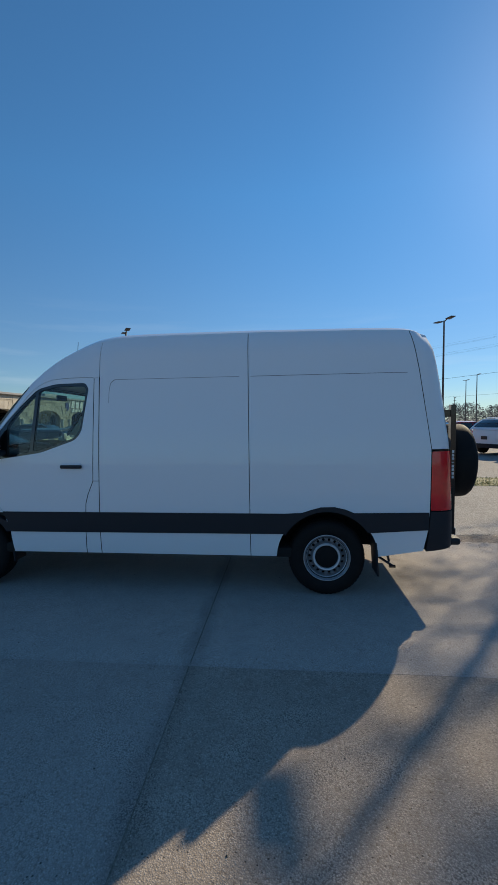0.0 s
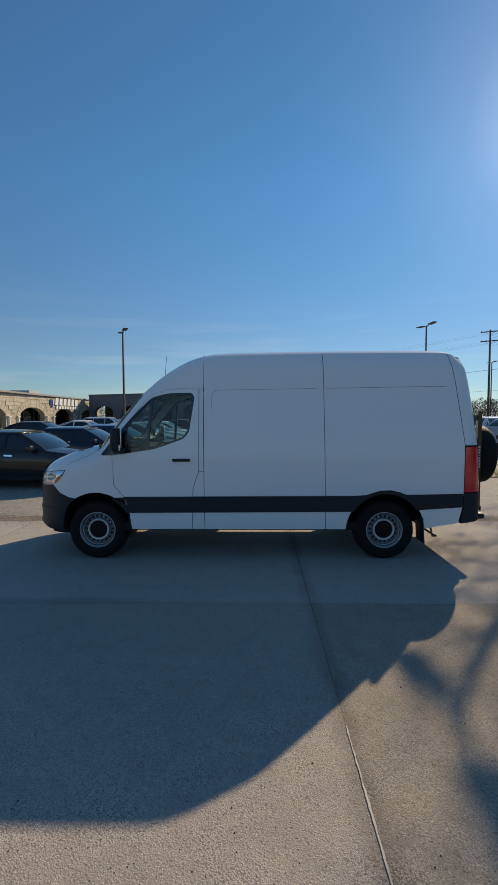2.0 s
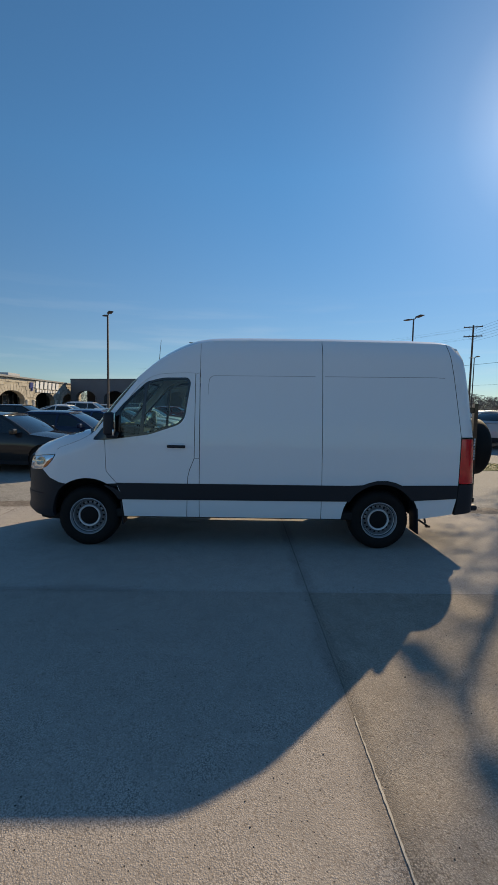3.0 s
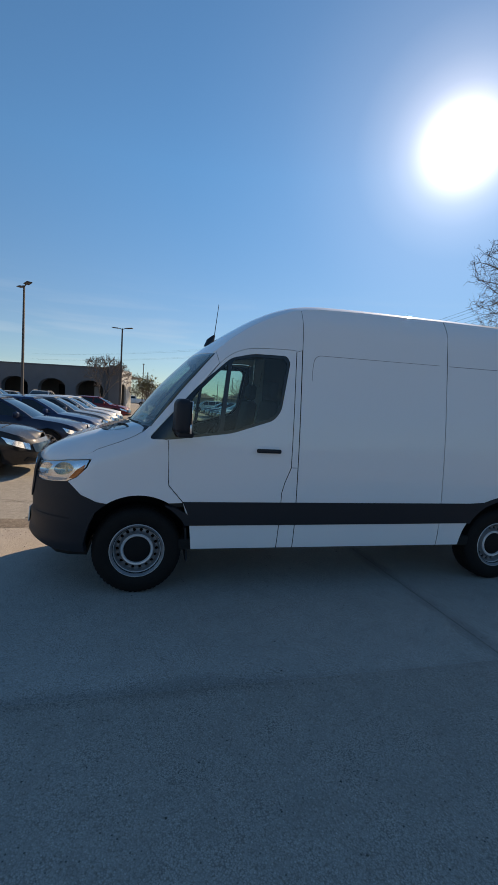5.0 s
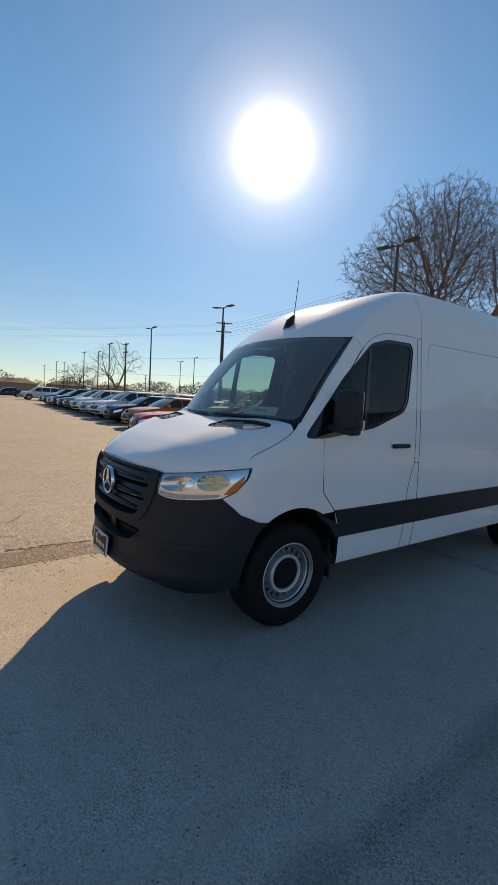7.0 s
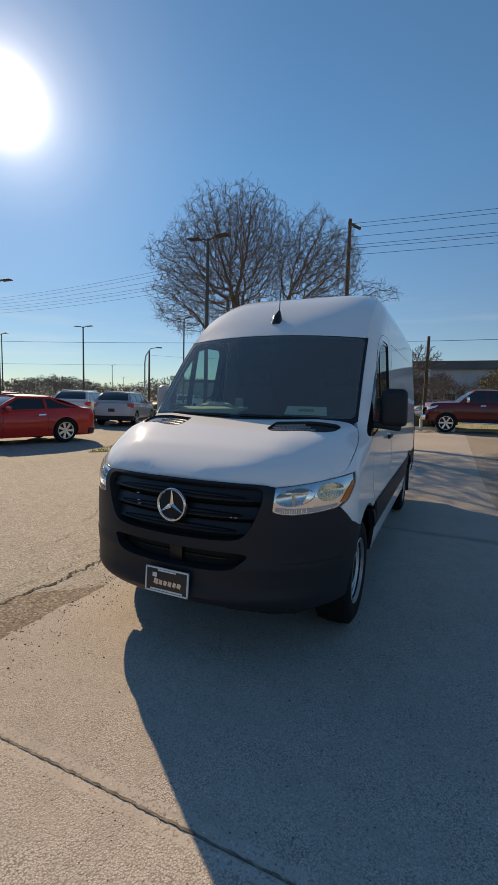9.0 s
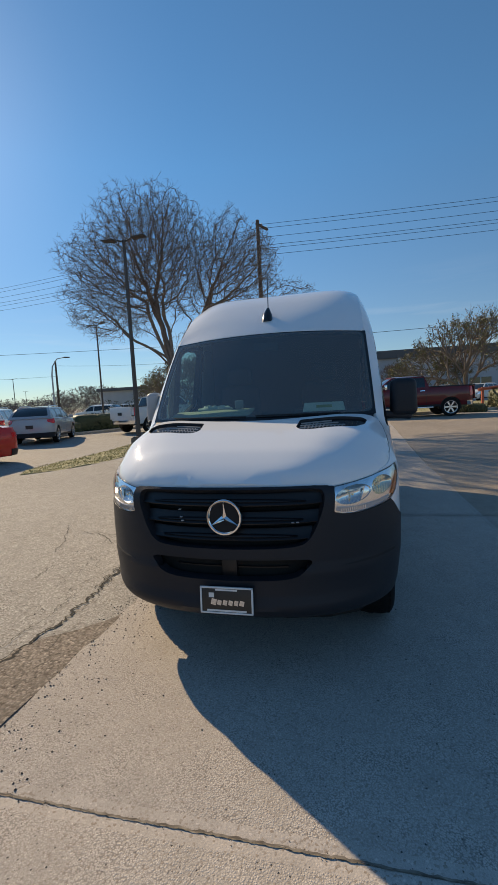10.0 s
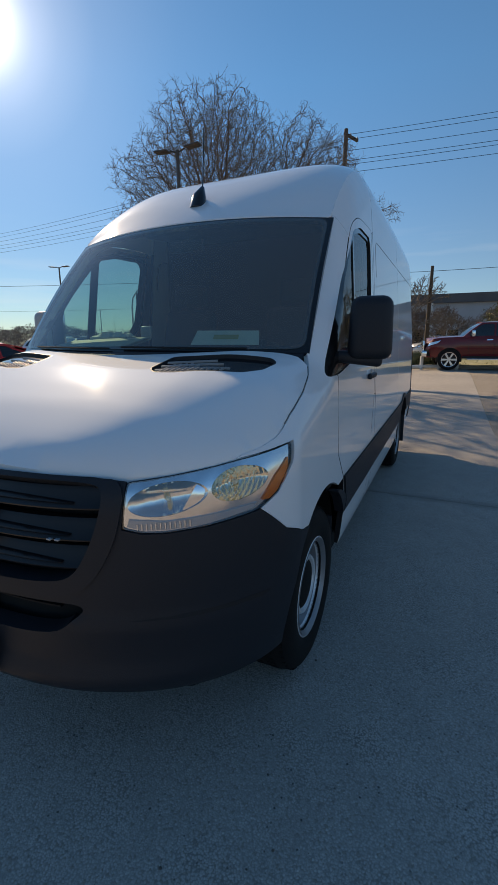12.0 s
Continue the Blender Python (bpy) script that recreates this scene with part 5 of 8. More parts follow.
for k, v in zip((1, 2, 3, 4), (0.005, 0.115, 0.22, 0.0)):
    strp.inputs[k].default_value = v
strp.interpolation_type = "SMOOTHSTEP"
sl_.new(near, strp.inputs[0])
# comes to nothing at the far end of each strip
ends = sn.new("ShaderNodeMapRange")
sl_.new(sxyz.outputs["X"], ends.inputs[0])
away = sums("ABSOLUTE", sums("SUBTRACT", sxyz.outputs["X"], 1.4))
sl_.new(away, ends.inputs[0])
ends.inputs[1].default_value, ends.inputs[2].default_value = 0.05, 1.10
sl_.new(sums("MULTIPLY", sums("MULTIPLY", strp.outputs[0], ends.outputs[0]), sums("MULTIPLY", patches.outputs[0], 1.6)), sn["Principled BSDF"].inputs["Alpha"])
M["stain"] = sm
xs = np.unique(np.r_[-1500, -600, -250, -120, np.arange(-60, -20, 4), np.arange(-20, 30, 1.0), np.arange(30, 100.1, 4), 140, 260, 600, 1500])
ys = np.unique(np.r_[-1500, -600, -250, -120, np.arange(-60, -16, 4), np.arange(-16, 1.5, 1.0), 1.6, 2.0, 2.5, np.arange(3, 30, 1.0), np.arange(30, 100.1, 4), 140, 260, 600, 1500])
v = [(x, y, gz(x, y) - 0.012) for x in xs for y in ys]
k = len(ys)
f = [(i * k + j, (i + 1) * k + j, (i + 1) * k + j + 1, i * k + j + 1) for i in range(len(xs) - 1) for j in range(k - 1)]
tagged(mk("ground", v, f, M["asphalt"]), "worn pale grey asphalt of an open car lot", "ground", kind="structure")
rng = random.Random(7)

# concrete apron: slabs with ragged joints between them
apron = thing("pavement", pose(0, 0, 0), "pale exposed-aggregate concrete slabs with open joints", "pavement", kind="structure")
JX, JY = [-1.85 + 4.42 * k for k in range(-5, 6)], [1.08 - 3.31 * k for k in range(0, 6)]
for i in range(len(JX) - 1):
    for j in range(len(JY) - 1):
        x0, x1, y0, y1 = JX[i] + 0.004, JX[i + 1] - 0.004, JY[j + 1] + 0.004, JY[j] - 0.004
        nx, ny = 34, 26
        verts = []
        for a in range(nx + 1):
            for b in range(ny + 1):
                x, y = x0 + (x1 - x0) * a / nx, y0 + (y1 - y0) * b / ny
                if a in (1, nx - 1):
                    x = x0 + 0.05 if a == 1 else x1 - 0.05
                edge = a in (0, nx) or b in (0, ny)
                if a in (0, nx):
                    x += rng.uniform(-0.0015, 0.0015)
                if b in (0, ny):
                    y += rng.uniform(-0.003, 0.003) if j or b == 0 else rng.uniform(-0.03, 0.02)
                verts.append((x, y, gz(x, y) - (0.003 if edge else 0)))
        faces = [(a * (ny + 1) + b, (a + 1) * (ny + 1) + b, (a + 1) * (ny + 1) + b + 1, a * (ny + 1) + b + 1) for a in range(nx) for b in range(ny)]
        ring = [a * (ny + 1) for a in range(nx + 1)] + [nx * (ny + 1) + b for b in range(1, ny + 1)] + [a * (ny + 1) + ny for a in range(nx - 1, -1, -1)] + [b for b in range(ny - 1, 0, -1)]
        base = len(verts)
        m = len(ring)
        verts += [verts[q] for q in ring] + [(verts[q][0], verts[q][1], verts[q][2] - 0.05) for q in ring]
        faces += [(base + q, base + m + q, base + m + (q + 1) % m, base + (q + 1) % m) for q in range(m)]
        band = [1 if a in (0, nx - 1) else 0 for a in range(nx) for b in range(ny)] + [1] * len(ring)
        mk("slab", verts, faces, [M["concrete"] if j == 0 else M["concrete_stained"] if JX[i] > 2.5 else M["concrete_aged"], M["concrete_edge"] if j == 0 else M["concrete_stained"] if JX[i] > 2.5 else M["concrete_aged"]], apron, mids=band)

# packed grit in the joints
fill = [box_vf(x - 0.02, x + 0.02, JY[-1], 1.06, -0.03, -0.0035) for x in JX if -8 < x < 6] 
flush = [box_vf(JX[1], 6.5, y - 0.02, y + 0.02, -0.03, -0.0012) for y in JY[1:]]
tagged(mk("joint_mortar", *joined(*flush), M["concrete"], smooth=False), "mortar flush in the joints between slabs", "mortar", kind="stuff")
tagged(mk("joint_grit", *joined(*fill), M["grit"], smooth=False), "grit packed in the joints between slabs", "grit", kind="stuff")


def ragged(points, width, seed, wob=0.3, z=0.004, step=0.06):
    """A thin uneven strip along a line on the ground."""
    r = random.Random(seed)
    line = resample(points, step, False)
    vs, fs = [], []
    for q, p in enumerate(line):
        d = np.array(line[min(q + 1, len(line) - 1)]) - np.array(line[max(q - 1, 0)])
        d /= np.linalg.norm(d) or 1
        nrm = np.array((-d[1], d[0]))
        c = p + nrm * r.uniform(-wob, wob) * width
        w = width * r.uniform(0.4, 1.0) / 2
        for s in (-1, 1):
            e = c + nrm * w * s
            vs.append((e[0], e[1], gz(*e) + z))
    fs = [(2 * q, 2 * q + 1, 2 * q + 3, 2 * q + 2) for q in range(len(line) - 1)]
    return vs, [f[::-1] for f in fs]


def grid_strip(x0, x1, y0, y1, nx, ny, z=0.0016):
    vs = [(x, y, gz(x, y) + z) for x in np.linspace(x0, x1, nx + 1) for y in np.linspace(y0, y1, ny + 1)]
    return vs, [(a * (ny + 1) + b, (a + 1) * (ny + 1) + b, (a + 1) * (ny + 1) + b + 1, a * (ny + 1) + b + 1) for a in range(nx) for b in range(ny)]


# soft dark bands along the joints
st = [grid_strip(2.33, 2.81, -5.0, 1.05, 3, 40), grid_strip(-8, 1.5, JY[1] - 0.22, JY[1] + 0.22, 40, 3)]
tagged(mk("joint_stain", *joined(*st), M["stain"], smooth=False), "dark damp stains along the slab joints", "stain", kind="stuff")
# dark open cracks that wander along the joints
jc = [ragged([(x + 0.003 * noise.noise((t * 2, x, 0)), t) for t in np.arange(-9, 1.05, 0.06)], 0.010, 60 + q, 0.35, 0.0022, 0.016) for q, x in enumerate(j for j in JX if -7 < j < 0)]
crumbs = random.Random(5)
for k in range(1100):
    x, t = crumbs.choice([j for j in JX if -7 < j < 0]) + crumbs.gauss(0, 0.010), crumbs.uniform(-7, 1.0)
    w, a = crumbs.uniform(0.001, 0.003), crumbs.uniform(0, 6)
    jc.append(([(x + w * math.cos(a + q * 1.571), t + w * math.sin(a + q * 1.571), gz(x, t)) for q in range(4)] + [(x, t, gz(x, t) + w)], [(0, 1, 4), (1, 2, 4), (2, 3, 4), (3, 0, 4)]))
# sealant painted pale only along the stretch that lies in sun
seal = [ragged([(x, t) for t in np.arange(-10, -3.9, 0.06)], 0.012, 80 + q, 0.15, 0.0026) for q, x in enumerate(j for j in JX if 0 < j < 8)]
tagged(mk("joint_seal", *joined(*seal), M["seal"], smooth=False), "pale tooled sealant line between concrete slabs", "sealant", kind="stuff")
tagged(mk("joint_cracks", *joined(*jc), M["crack_soft"], smooth=False), "dark ragged cracks open along the slab joints", "cracks", kind="stuff")
# strip of dirt where the slabs meet the asphalt, cracks in the tar, loose stones
def torn(x, row):
    return 1.50 + 0.10 * noise.noise((x * 1.1, row, 0)) + 0.05 * abs(noise.noise((x * 5, row, 1))) + 0.030 * noise.noise((x * 15, row, 2)) + 0.02 * noise.noise((x * 43, row, 2))


lo = [(x, 1.06 + 0.03 * math.sin(3.1 * x)) for x in np.arange(-9, 20, 0.04)]
hi = [(x, torn(x, 5) - 0.02 + 0.10 * noise.noise((x * 1.7, 3, 0)) + 0.05 * noise.noise((x * 7, 9, 0))) for x in np.arange(-9, 20, 0.04)]
# the strip runs out beside the van, where the tar reaches the slabs
fade = [1 - 0.97 * float(smooth(-0.90, -0.25, x)) * float(smooth(5.0, 4.0, x)) for x, _ in lo]
hi = [(x, a[1] + (y - a[1]) * q) for a, (x, y), q in zip(lo, hi, fade)]
v = [(x, y, gz(x, y) - 0.006) for p in zip(lo, hi) for x, y in p]
tagged(mk("dirt_strip", v, [(2 * i, 2 * i + 2, 2 * i + 3, 2 * i + 1) for i in range(len(lo) - 1)], M["dirt"]), "brown dirt packed along the edge of the asphalt", "dirt", kind="stuff")
cr = []
for strand, (shift, wide) in enumerate(((0.0, 0.030), (0.035, 0.012), (-0.03, 0.010), (0.16, 0.006))):
    run = []
    for x in np.arange(-9, 12, 0.022):
        if noise.noise((x * 0.8 + 3 * strand, 7, strand)) > (-0.12 if strand == 0 else 0.05):
            run.append((x, torn(x, 5) + shift + 0.02 * noise.noise((x * 9, strand, 4))))
        elif len(run) > 4:
            cr.append(ragged(run, wide, len(cr), 0.6, -0.005, 0.025))
            run = []
        else:
            run = []
for k in range(22):
    x, y, a = rng.uniform(-5, 3), 1.50 + abs(rng.gauss(0, 0.45)), rng.choice((0.15, 0.3, -0.2, 2.9, 1.3))
    pts = []
    for q in range(rng.randint(14, 36)):
        pts.append((x, y))
        a += rng.gauss(0, 0.22)
        x, y = x + 0.05 * math.cos(a + rng.gauss(0, 0.35)), max(1.46, y + 0.05 * math.sin(a + rng.gauss(0, 0.35)))
    cr.append(ragged(pts, rng.uniform(0.005, 0.011), 300 + k, 0.5, -0.005, 0.02))
for k in range(140):
    x = rng.uniform(-4.5, 6)
    y = 1.30 + abs(rng.gauss(0, 0.48))
    a = rng.choice((0.0, 0.0, 3.1, 1.2, 2.0)) + rng.uniform(-0.4, 0.4)
    pts = []
    for q in range(rng.randint(3, 7)):
        pts.append((x, y))
        b = a + rng.uniform(-0.8, 0.8)
        x, y = x + 0.06 * math.cos(b), y + 0.06 * math.sin(b)
    cr.append(ragged(pts, rng.uniform(0.003, 0.007), k, 0.4, -0.005))
tagged(mk("asphalt_cracks", *joined(*cr), M["crack"], smooth=False), "dark ragged cracks running through old asphalt", "cracks", kind="stuff")
pieces = []
for k in range(13000):
    near = k < 9500
    x = rng.uniform(-6, 7) if near else rng.uniform(-7, 9)
    y = 1.06 - abs(rng.gauss(0, 0.28)) + 0.10 + 0.10 * rng.random() if near else rng.uniform(-7, 4)
    s = rng.choice((0.0016, 0.002, 0.002, 0.0026, 0.003, 0.004, 0.007)) * rng.uniform(0.7, 1.2)
    z = gz(x, y) - (0.012 if y > 1.08 else 0)
    a = rng.uniform(0, 6)
    ca, sa = math.cos(a) * s, math.sin(a) * s
    pieces.append(([(x + ca, y + sa, z), (x - sa * 0.7, y + ca * 0.7, z), (x - ca * 0.8, y - sa * 0.8, z), (x + sa, y - ca, z), (x + 0.2 * ca, y, z + s * 0.9)], [(0, 1, 4), (1, 2, 4), (2, 3, 4), (3, 0, 4)]))
tagged(mk("gravel", *joined(*pieces), M["gravel"], smooth=False), "loose dark gravel scattered over the concrete", "gravel", kind="stuff")


# ---------------------------------------------------------------- poles and wires
def lot_lamp(x, y, h=6.9, turn=0.0, pier=0.34, arm=0.45):
    z = gz(x, y)
    t = thing("lot_lamp", pose(x, y, z, 0, 0, turn), "tall bronze twin-head lamp post on a concrete pier", "lamp post", "lot lamps")
    mk("pier", *joined(box_vf(-0.21, 0.21, -0.21, 0.21, -0.05, pier - 0.02), box_vf(-0.19, 0.19, -0.19, 0.19, pier - 0.02, pier)), M["pier"], t, smooth=False)
    mk("post", *joined(box_vf(-0.16, 0.16, -0.16, 0.16, pier, pier + 0.03), tube([(0, 0, pier), (0, 0, h)], [0.090, 0.055], 4)), M["pole"], t, smooth=False)
    for s in (-1, 1):
        mk("lamp_arm", *tube([(0, s * 0.05, h - 0.06), (0, s * arm * 0.6, h + 0.02)], 0.028, 6), M["pole"], t)
        part("lamp_head", rbox(0.28, 0.52, 0.055, 0.02, 2), M["pole"], t, at=pose(0, s * (arm + 0.13), h + 0.03, s * 4, 0, 0))
    return t


for x, y, turn in ((11.40, 6.97, 0), (-6.15, 20.4, 30), (-1.8, 31.8, 70), (-0.1, 67.8, 0), (0.8, 90.1, 0), (11.9, 19.3, 12), (12.4, 31.0, 0), (13.9, 46.1, 0), (16.0, 57.2, 0), (15.0, 60.4, 0), (18.3, 86.4, 0),
                   (17.1, 87.4, 0), (18.4, 105.7, 0), (26.8, 50.1, 0), (25.4, 37.5, 0), (24.2, 26.0, 10), (23.3, 15.7, -20), (28.7, 58.0, 0), (60.0, 55.0, 0), (101, 87.4, 0)):
    lot_lamp(x, y, 7.35 if x == 11.40 else 6.9, turn=turn)


def utility_pole(x, y, h, arms=2, turn=0.0, reach=(-1.2, 1.2)):
    z = gz(x, y)
    t = thing("utility_pole", pose(x, y, z, 0, 0, turn), "weathered wooden utility pole with crossarms", "utility pole", "utility poles")
    mk("post", *tube([(0, 0, 0), (0, 0, h)], [0.17, 0.11], 10), M["wood_pole"], t)
    for k in range(arms):
        zz = h - 0.25 - 1.3 * k
        mk("crossarm", *box_vf(-0.06, 0.06, *reach, zz - 0.07, zz + 0.06), M["wood_pole"], t, smooth=False)
        for s in (-1, 1) if reach[0] < -1 else (1,):
            mk("brace", *tube([(0.06, 0, zz - 0.55), (0.06, s * 0.6, zz - 0.05)], 0.018, 4), M["wood_pole"], t)
        for yy in [q for q in (-1.1, -0.45, 0.45, 1.1) if q > reach[0]]:
            mk("insulator", *lathe([(0.0, zz + 0.2), (0.03, zz + 0.18), (0.045, zz + 0.1), (0.02, zz + 0.06)], 8, "z"), M["pale_pole"], t, at=pose(0, yy, 0))
    return t


utility_pole(25.3, 4.82, 12.8, 1, -112, (-0.15, 1.15))
utility_pole(34.7, 55.6, 13.6, 2, 60)
utility_pole(23.7, 68.1, 9.9, 2, 0)
utility_pole(75.0, 184.0, 10.8, 2, 0)
utility_pole(47.6, 37.2, 7.8, 0, 0)
utility_pole(34.9, 0.2, 6.6, 0, 0)
# street lamp with a curved arm
sl = thing("street_lamp", pose(43.0, 34.4, gz(43, 34.4)), "galvanised street lamp with a curved arm", "street lamp")
mk("post", *tube([(0, 0, 0), (0, 0, 5.6), (0.1, -0.1, 6.6), (0.5, -0.5, 7.5), (1.1, -1.1, 7.7)], [0.12, 0.09, 0.08, 0.06, 0.05], 8), M["pale_pole"], sl)
part("lamp_head", rbox(0.7, 0.28, 0.14, 0.04, 2), M["pole"], sl, at=pose(1.3, -1.3, 7.7, 0, 0, -45))


def wire(name, a, b, sag, r=0.016):
    a, b = Vector(a), Vector(b)
    pts = [a.lerp(b, q / 16) - Vector((0, 0, 4 * sag * (q / 16) * (1 - q / 16))) for q in range(17)]
    tagged(mk(name, *tube(pts, r, 4, False), M["wire"]), "thin black overhead wire", "wire", "overhead wires")


for k, z in enumerate((12.7, 12.45, 11.9, 11.4, 11.2, 10.8)):
    wire("power_line", (25.3, 4.82, z), (33.0, -60.0, z + 3.2), 0.7, 0.014)
    wire("power_line", (25.3, 4.82, z - 0.2), (34.7, 55.6, 13.3 - 0.35 * k), 0.6, 0.012)
wire("power_line", (19.0, 70.0, 7.4), (34.9, 0.2, 6.6), 0.5, 0.016)
wire("power_line", (34.9, 0.2, 6.6), (30.0, -40.0, 7.3), 0.4, 0.018)
wire("power_line", (47.6, 37.2, 7.4), (34.9, 0.2, 5.6), 0.5, 0.012)
wire("power_line", (47.6, 37.2, 6.0), (20.0, 120.0, 7.0), 0.6, 0.014)
for s in (-1.1, 0.45, 1.1):
    wire("power_line", (34.7 + s * 0.5, 55.6 + s * 0.86, 13.4), (-40.0 + s, 175.0, 16.0), 1.2, 0.006)
    wire("power_line", (34.7 + s * 0.5, 55.6 + s * 0.86, 12.1), (-40.0 + s, 175.0, 14.0), 1.2, 0.006)


# ---------------------------------------------------------------- trees
def branches(rnd, start, way, length, radius, level, levels, out, tips, spread, kids, lens, up=0.10, droop=0.0, fork=False):
    """Grow a limb and, along it, its own smaller limbs."""
    n = 5 if level < 2 else 4 if level < levels else 3
    p, d = Vector(start), Vector(way).normalized()
    pts, rad = [p.copy()], [radius]
    for q in range(n):
        jitter = Vector((rnd.gauss(0, 1), rnd.gauss(0, 1), rnd.gauss(0, 0.8))) * (0.06 + 0.025 * level)
        d = (d + jitter + Vector((0, 0, up if level < levels - 1 else up - droop))).normalized()
        p = p + d * length / n
        pts.append(p.copy())
        rad.append(radius * (1 - (0.55 if level else 0.30) * (q + 1) / n))
    out.append((level, pts, rad))
    if level >= levels:
        tips.append(pts[-1])
        return
    count = kids[level]
    for q in range(count):
        t = (0.30 + 0.70 * (q + rnd.random()) / count) if level else 0.70 + 0.30 * (q + rnd.random()) / count
        i = min(n - 1, int(t * n))
        at = pts[i].lerp(pts[i + 1], t * n - i)
        a = rnd.uniform(0, 2 * math.pi) if not fork else 2 * math.pi * (q + rnd.uniform(-0.25, 0.25)) / count
        side = d.orthogonal().normalized()
        side.rotate(Matrix.Rotation(a, 3, d))
        tilt = spread[level] * rnd.uniform(0.65, 1.25)
        w = d * math.cos(tilt) + side * math.sin(tilt)
        ln = lens[level + 1] * rnd.uniform(0.7, 1.15) * (1.1 - 0.35 * t if level else 1.0)
        branches(rnd, at, w, ln, max(rad[i] * 0.62, 0.004), level + 1, levels, out, tips, spread, kids, lens, up, droop)
    branches(rnd, pts[-1], d, lens[level + 1] * 0.9, rad[-1] * 0.9, level + 1, levels, out, tips, spread, kids, lens, up, droop)


def tree(name, x, y, h, seed, label, leaves=0, levels=5, kids=(4, 4, 4, 4, 3), spread=(0.65, 0.75, 0.75, 0.8, 0.8), trunk=0.30, girth=0.28, lean=(0, 0), leaf=None, leaf_size=0.10, up=0.10, droop=0.05, thin=0.007, group="trees", wide=1.0, twig_sides=3, lens=None, fork=False):
    rnd = random.Random(seed)
    out, tips = [], []
    lens = lens or [h * trunk] + [h * trunk * 0.95 * 0.66 ** k for k in range(7)]
    branches(rnd, (0, 0, -0.1), (lean[0], lean[1], 1), lens[0], girth, 0, levels, out, tips, spread, kids, lens, up, droop, fork)
    zs = sorted(p.z for _, pts, _ in out for p in pts)
    top = zs[int(len(zs) * 0.992)] if fork else zs[-1]
    k = h / top
    t = thing(name, pose(x, y, gz(x, y)), label, "tree", group)
    big = [tube([p * k for p in pts], [max(r * k, thin) for r in rad], 9 if lv == 0 else 6, False) for lv, pts, rad in out if lv <= 1]
    small = [tube([p * k for p in pts], [max(r * k, thin) for r in rad], 5 if lv == 2 else twig_sides, False) for lv, pts, rad in out if lv > 1]
    w = lambda vf: ([(q[0] * wide, q[1] * wide, q[2]) for q in vf[0]], vf[1])
    mk("trunk", *w(joined(*big)), M["bark"], t)
    mk("crown", *w(joined(*small)), M["twig"], t)
    if leaves:
        vs, fs = [], []
        for q in range(leaves):
            c = rnd.choice(tips) * k
            c = Vector((c.x * wide, c.y * wide, c.z)) + Vector((rnd.gauss(0, 1), rnd.gauss(0, 1), rnd.gauss(0, 0.8))) * 0.28
            a, b = Vector((rnd.gauss(0, 1), rnd.gauss(0, 1), rnd.gauss(0, 1))).normalized(), Vector((rnd.gauss(0, 1), rnd.gauss(0, 1), rnd.gauss(0, 1))).normalized()
            s = leaf_size * rnd.uniform(0.5, 1.3)
            i = len(vs)
            vs += [c - a * s, c + b * s * 0.45, c + a * s, c - b * s * 0.45]
            fs.append((i, i + 1, i + 2, i + 3))
        mk("leaves", vs, fs, leaf or M["leaf"], t, smooth=False)
    return t


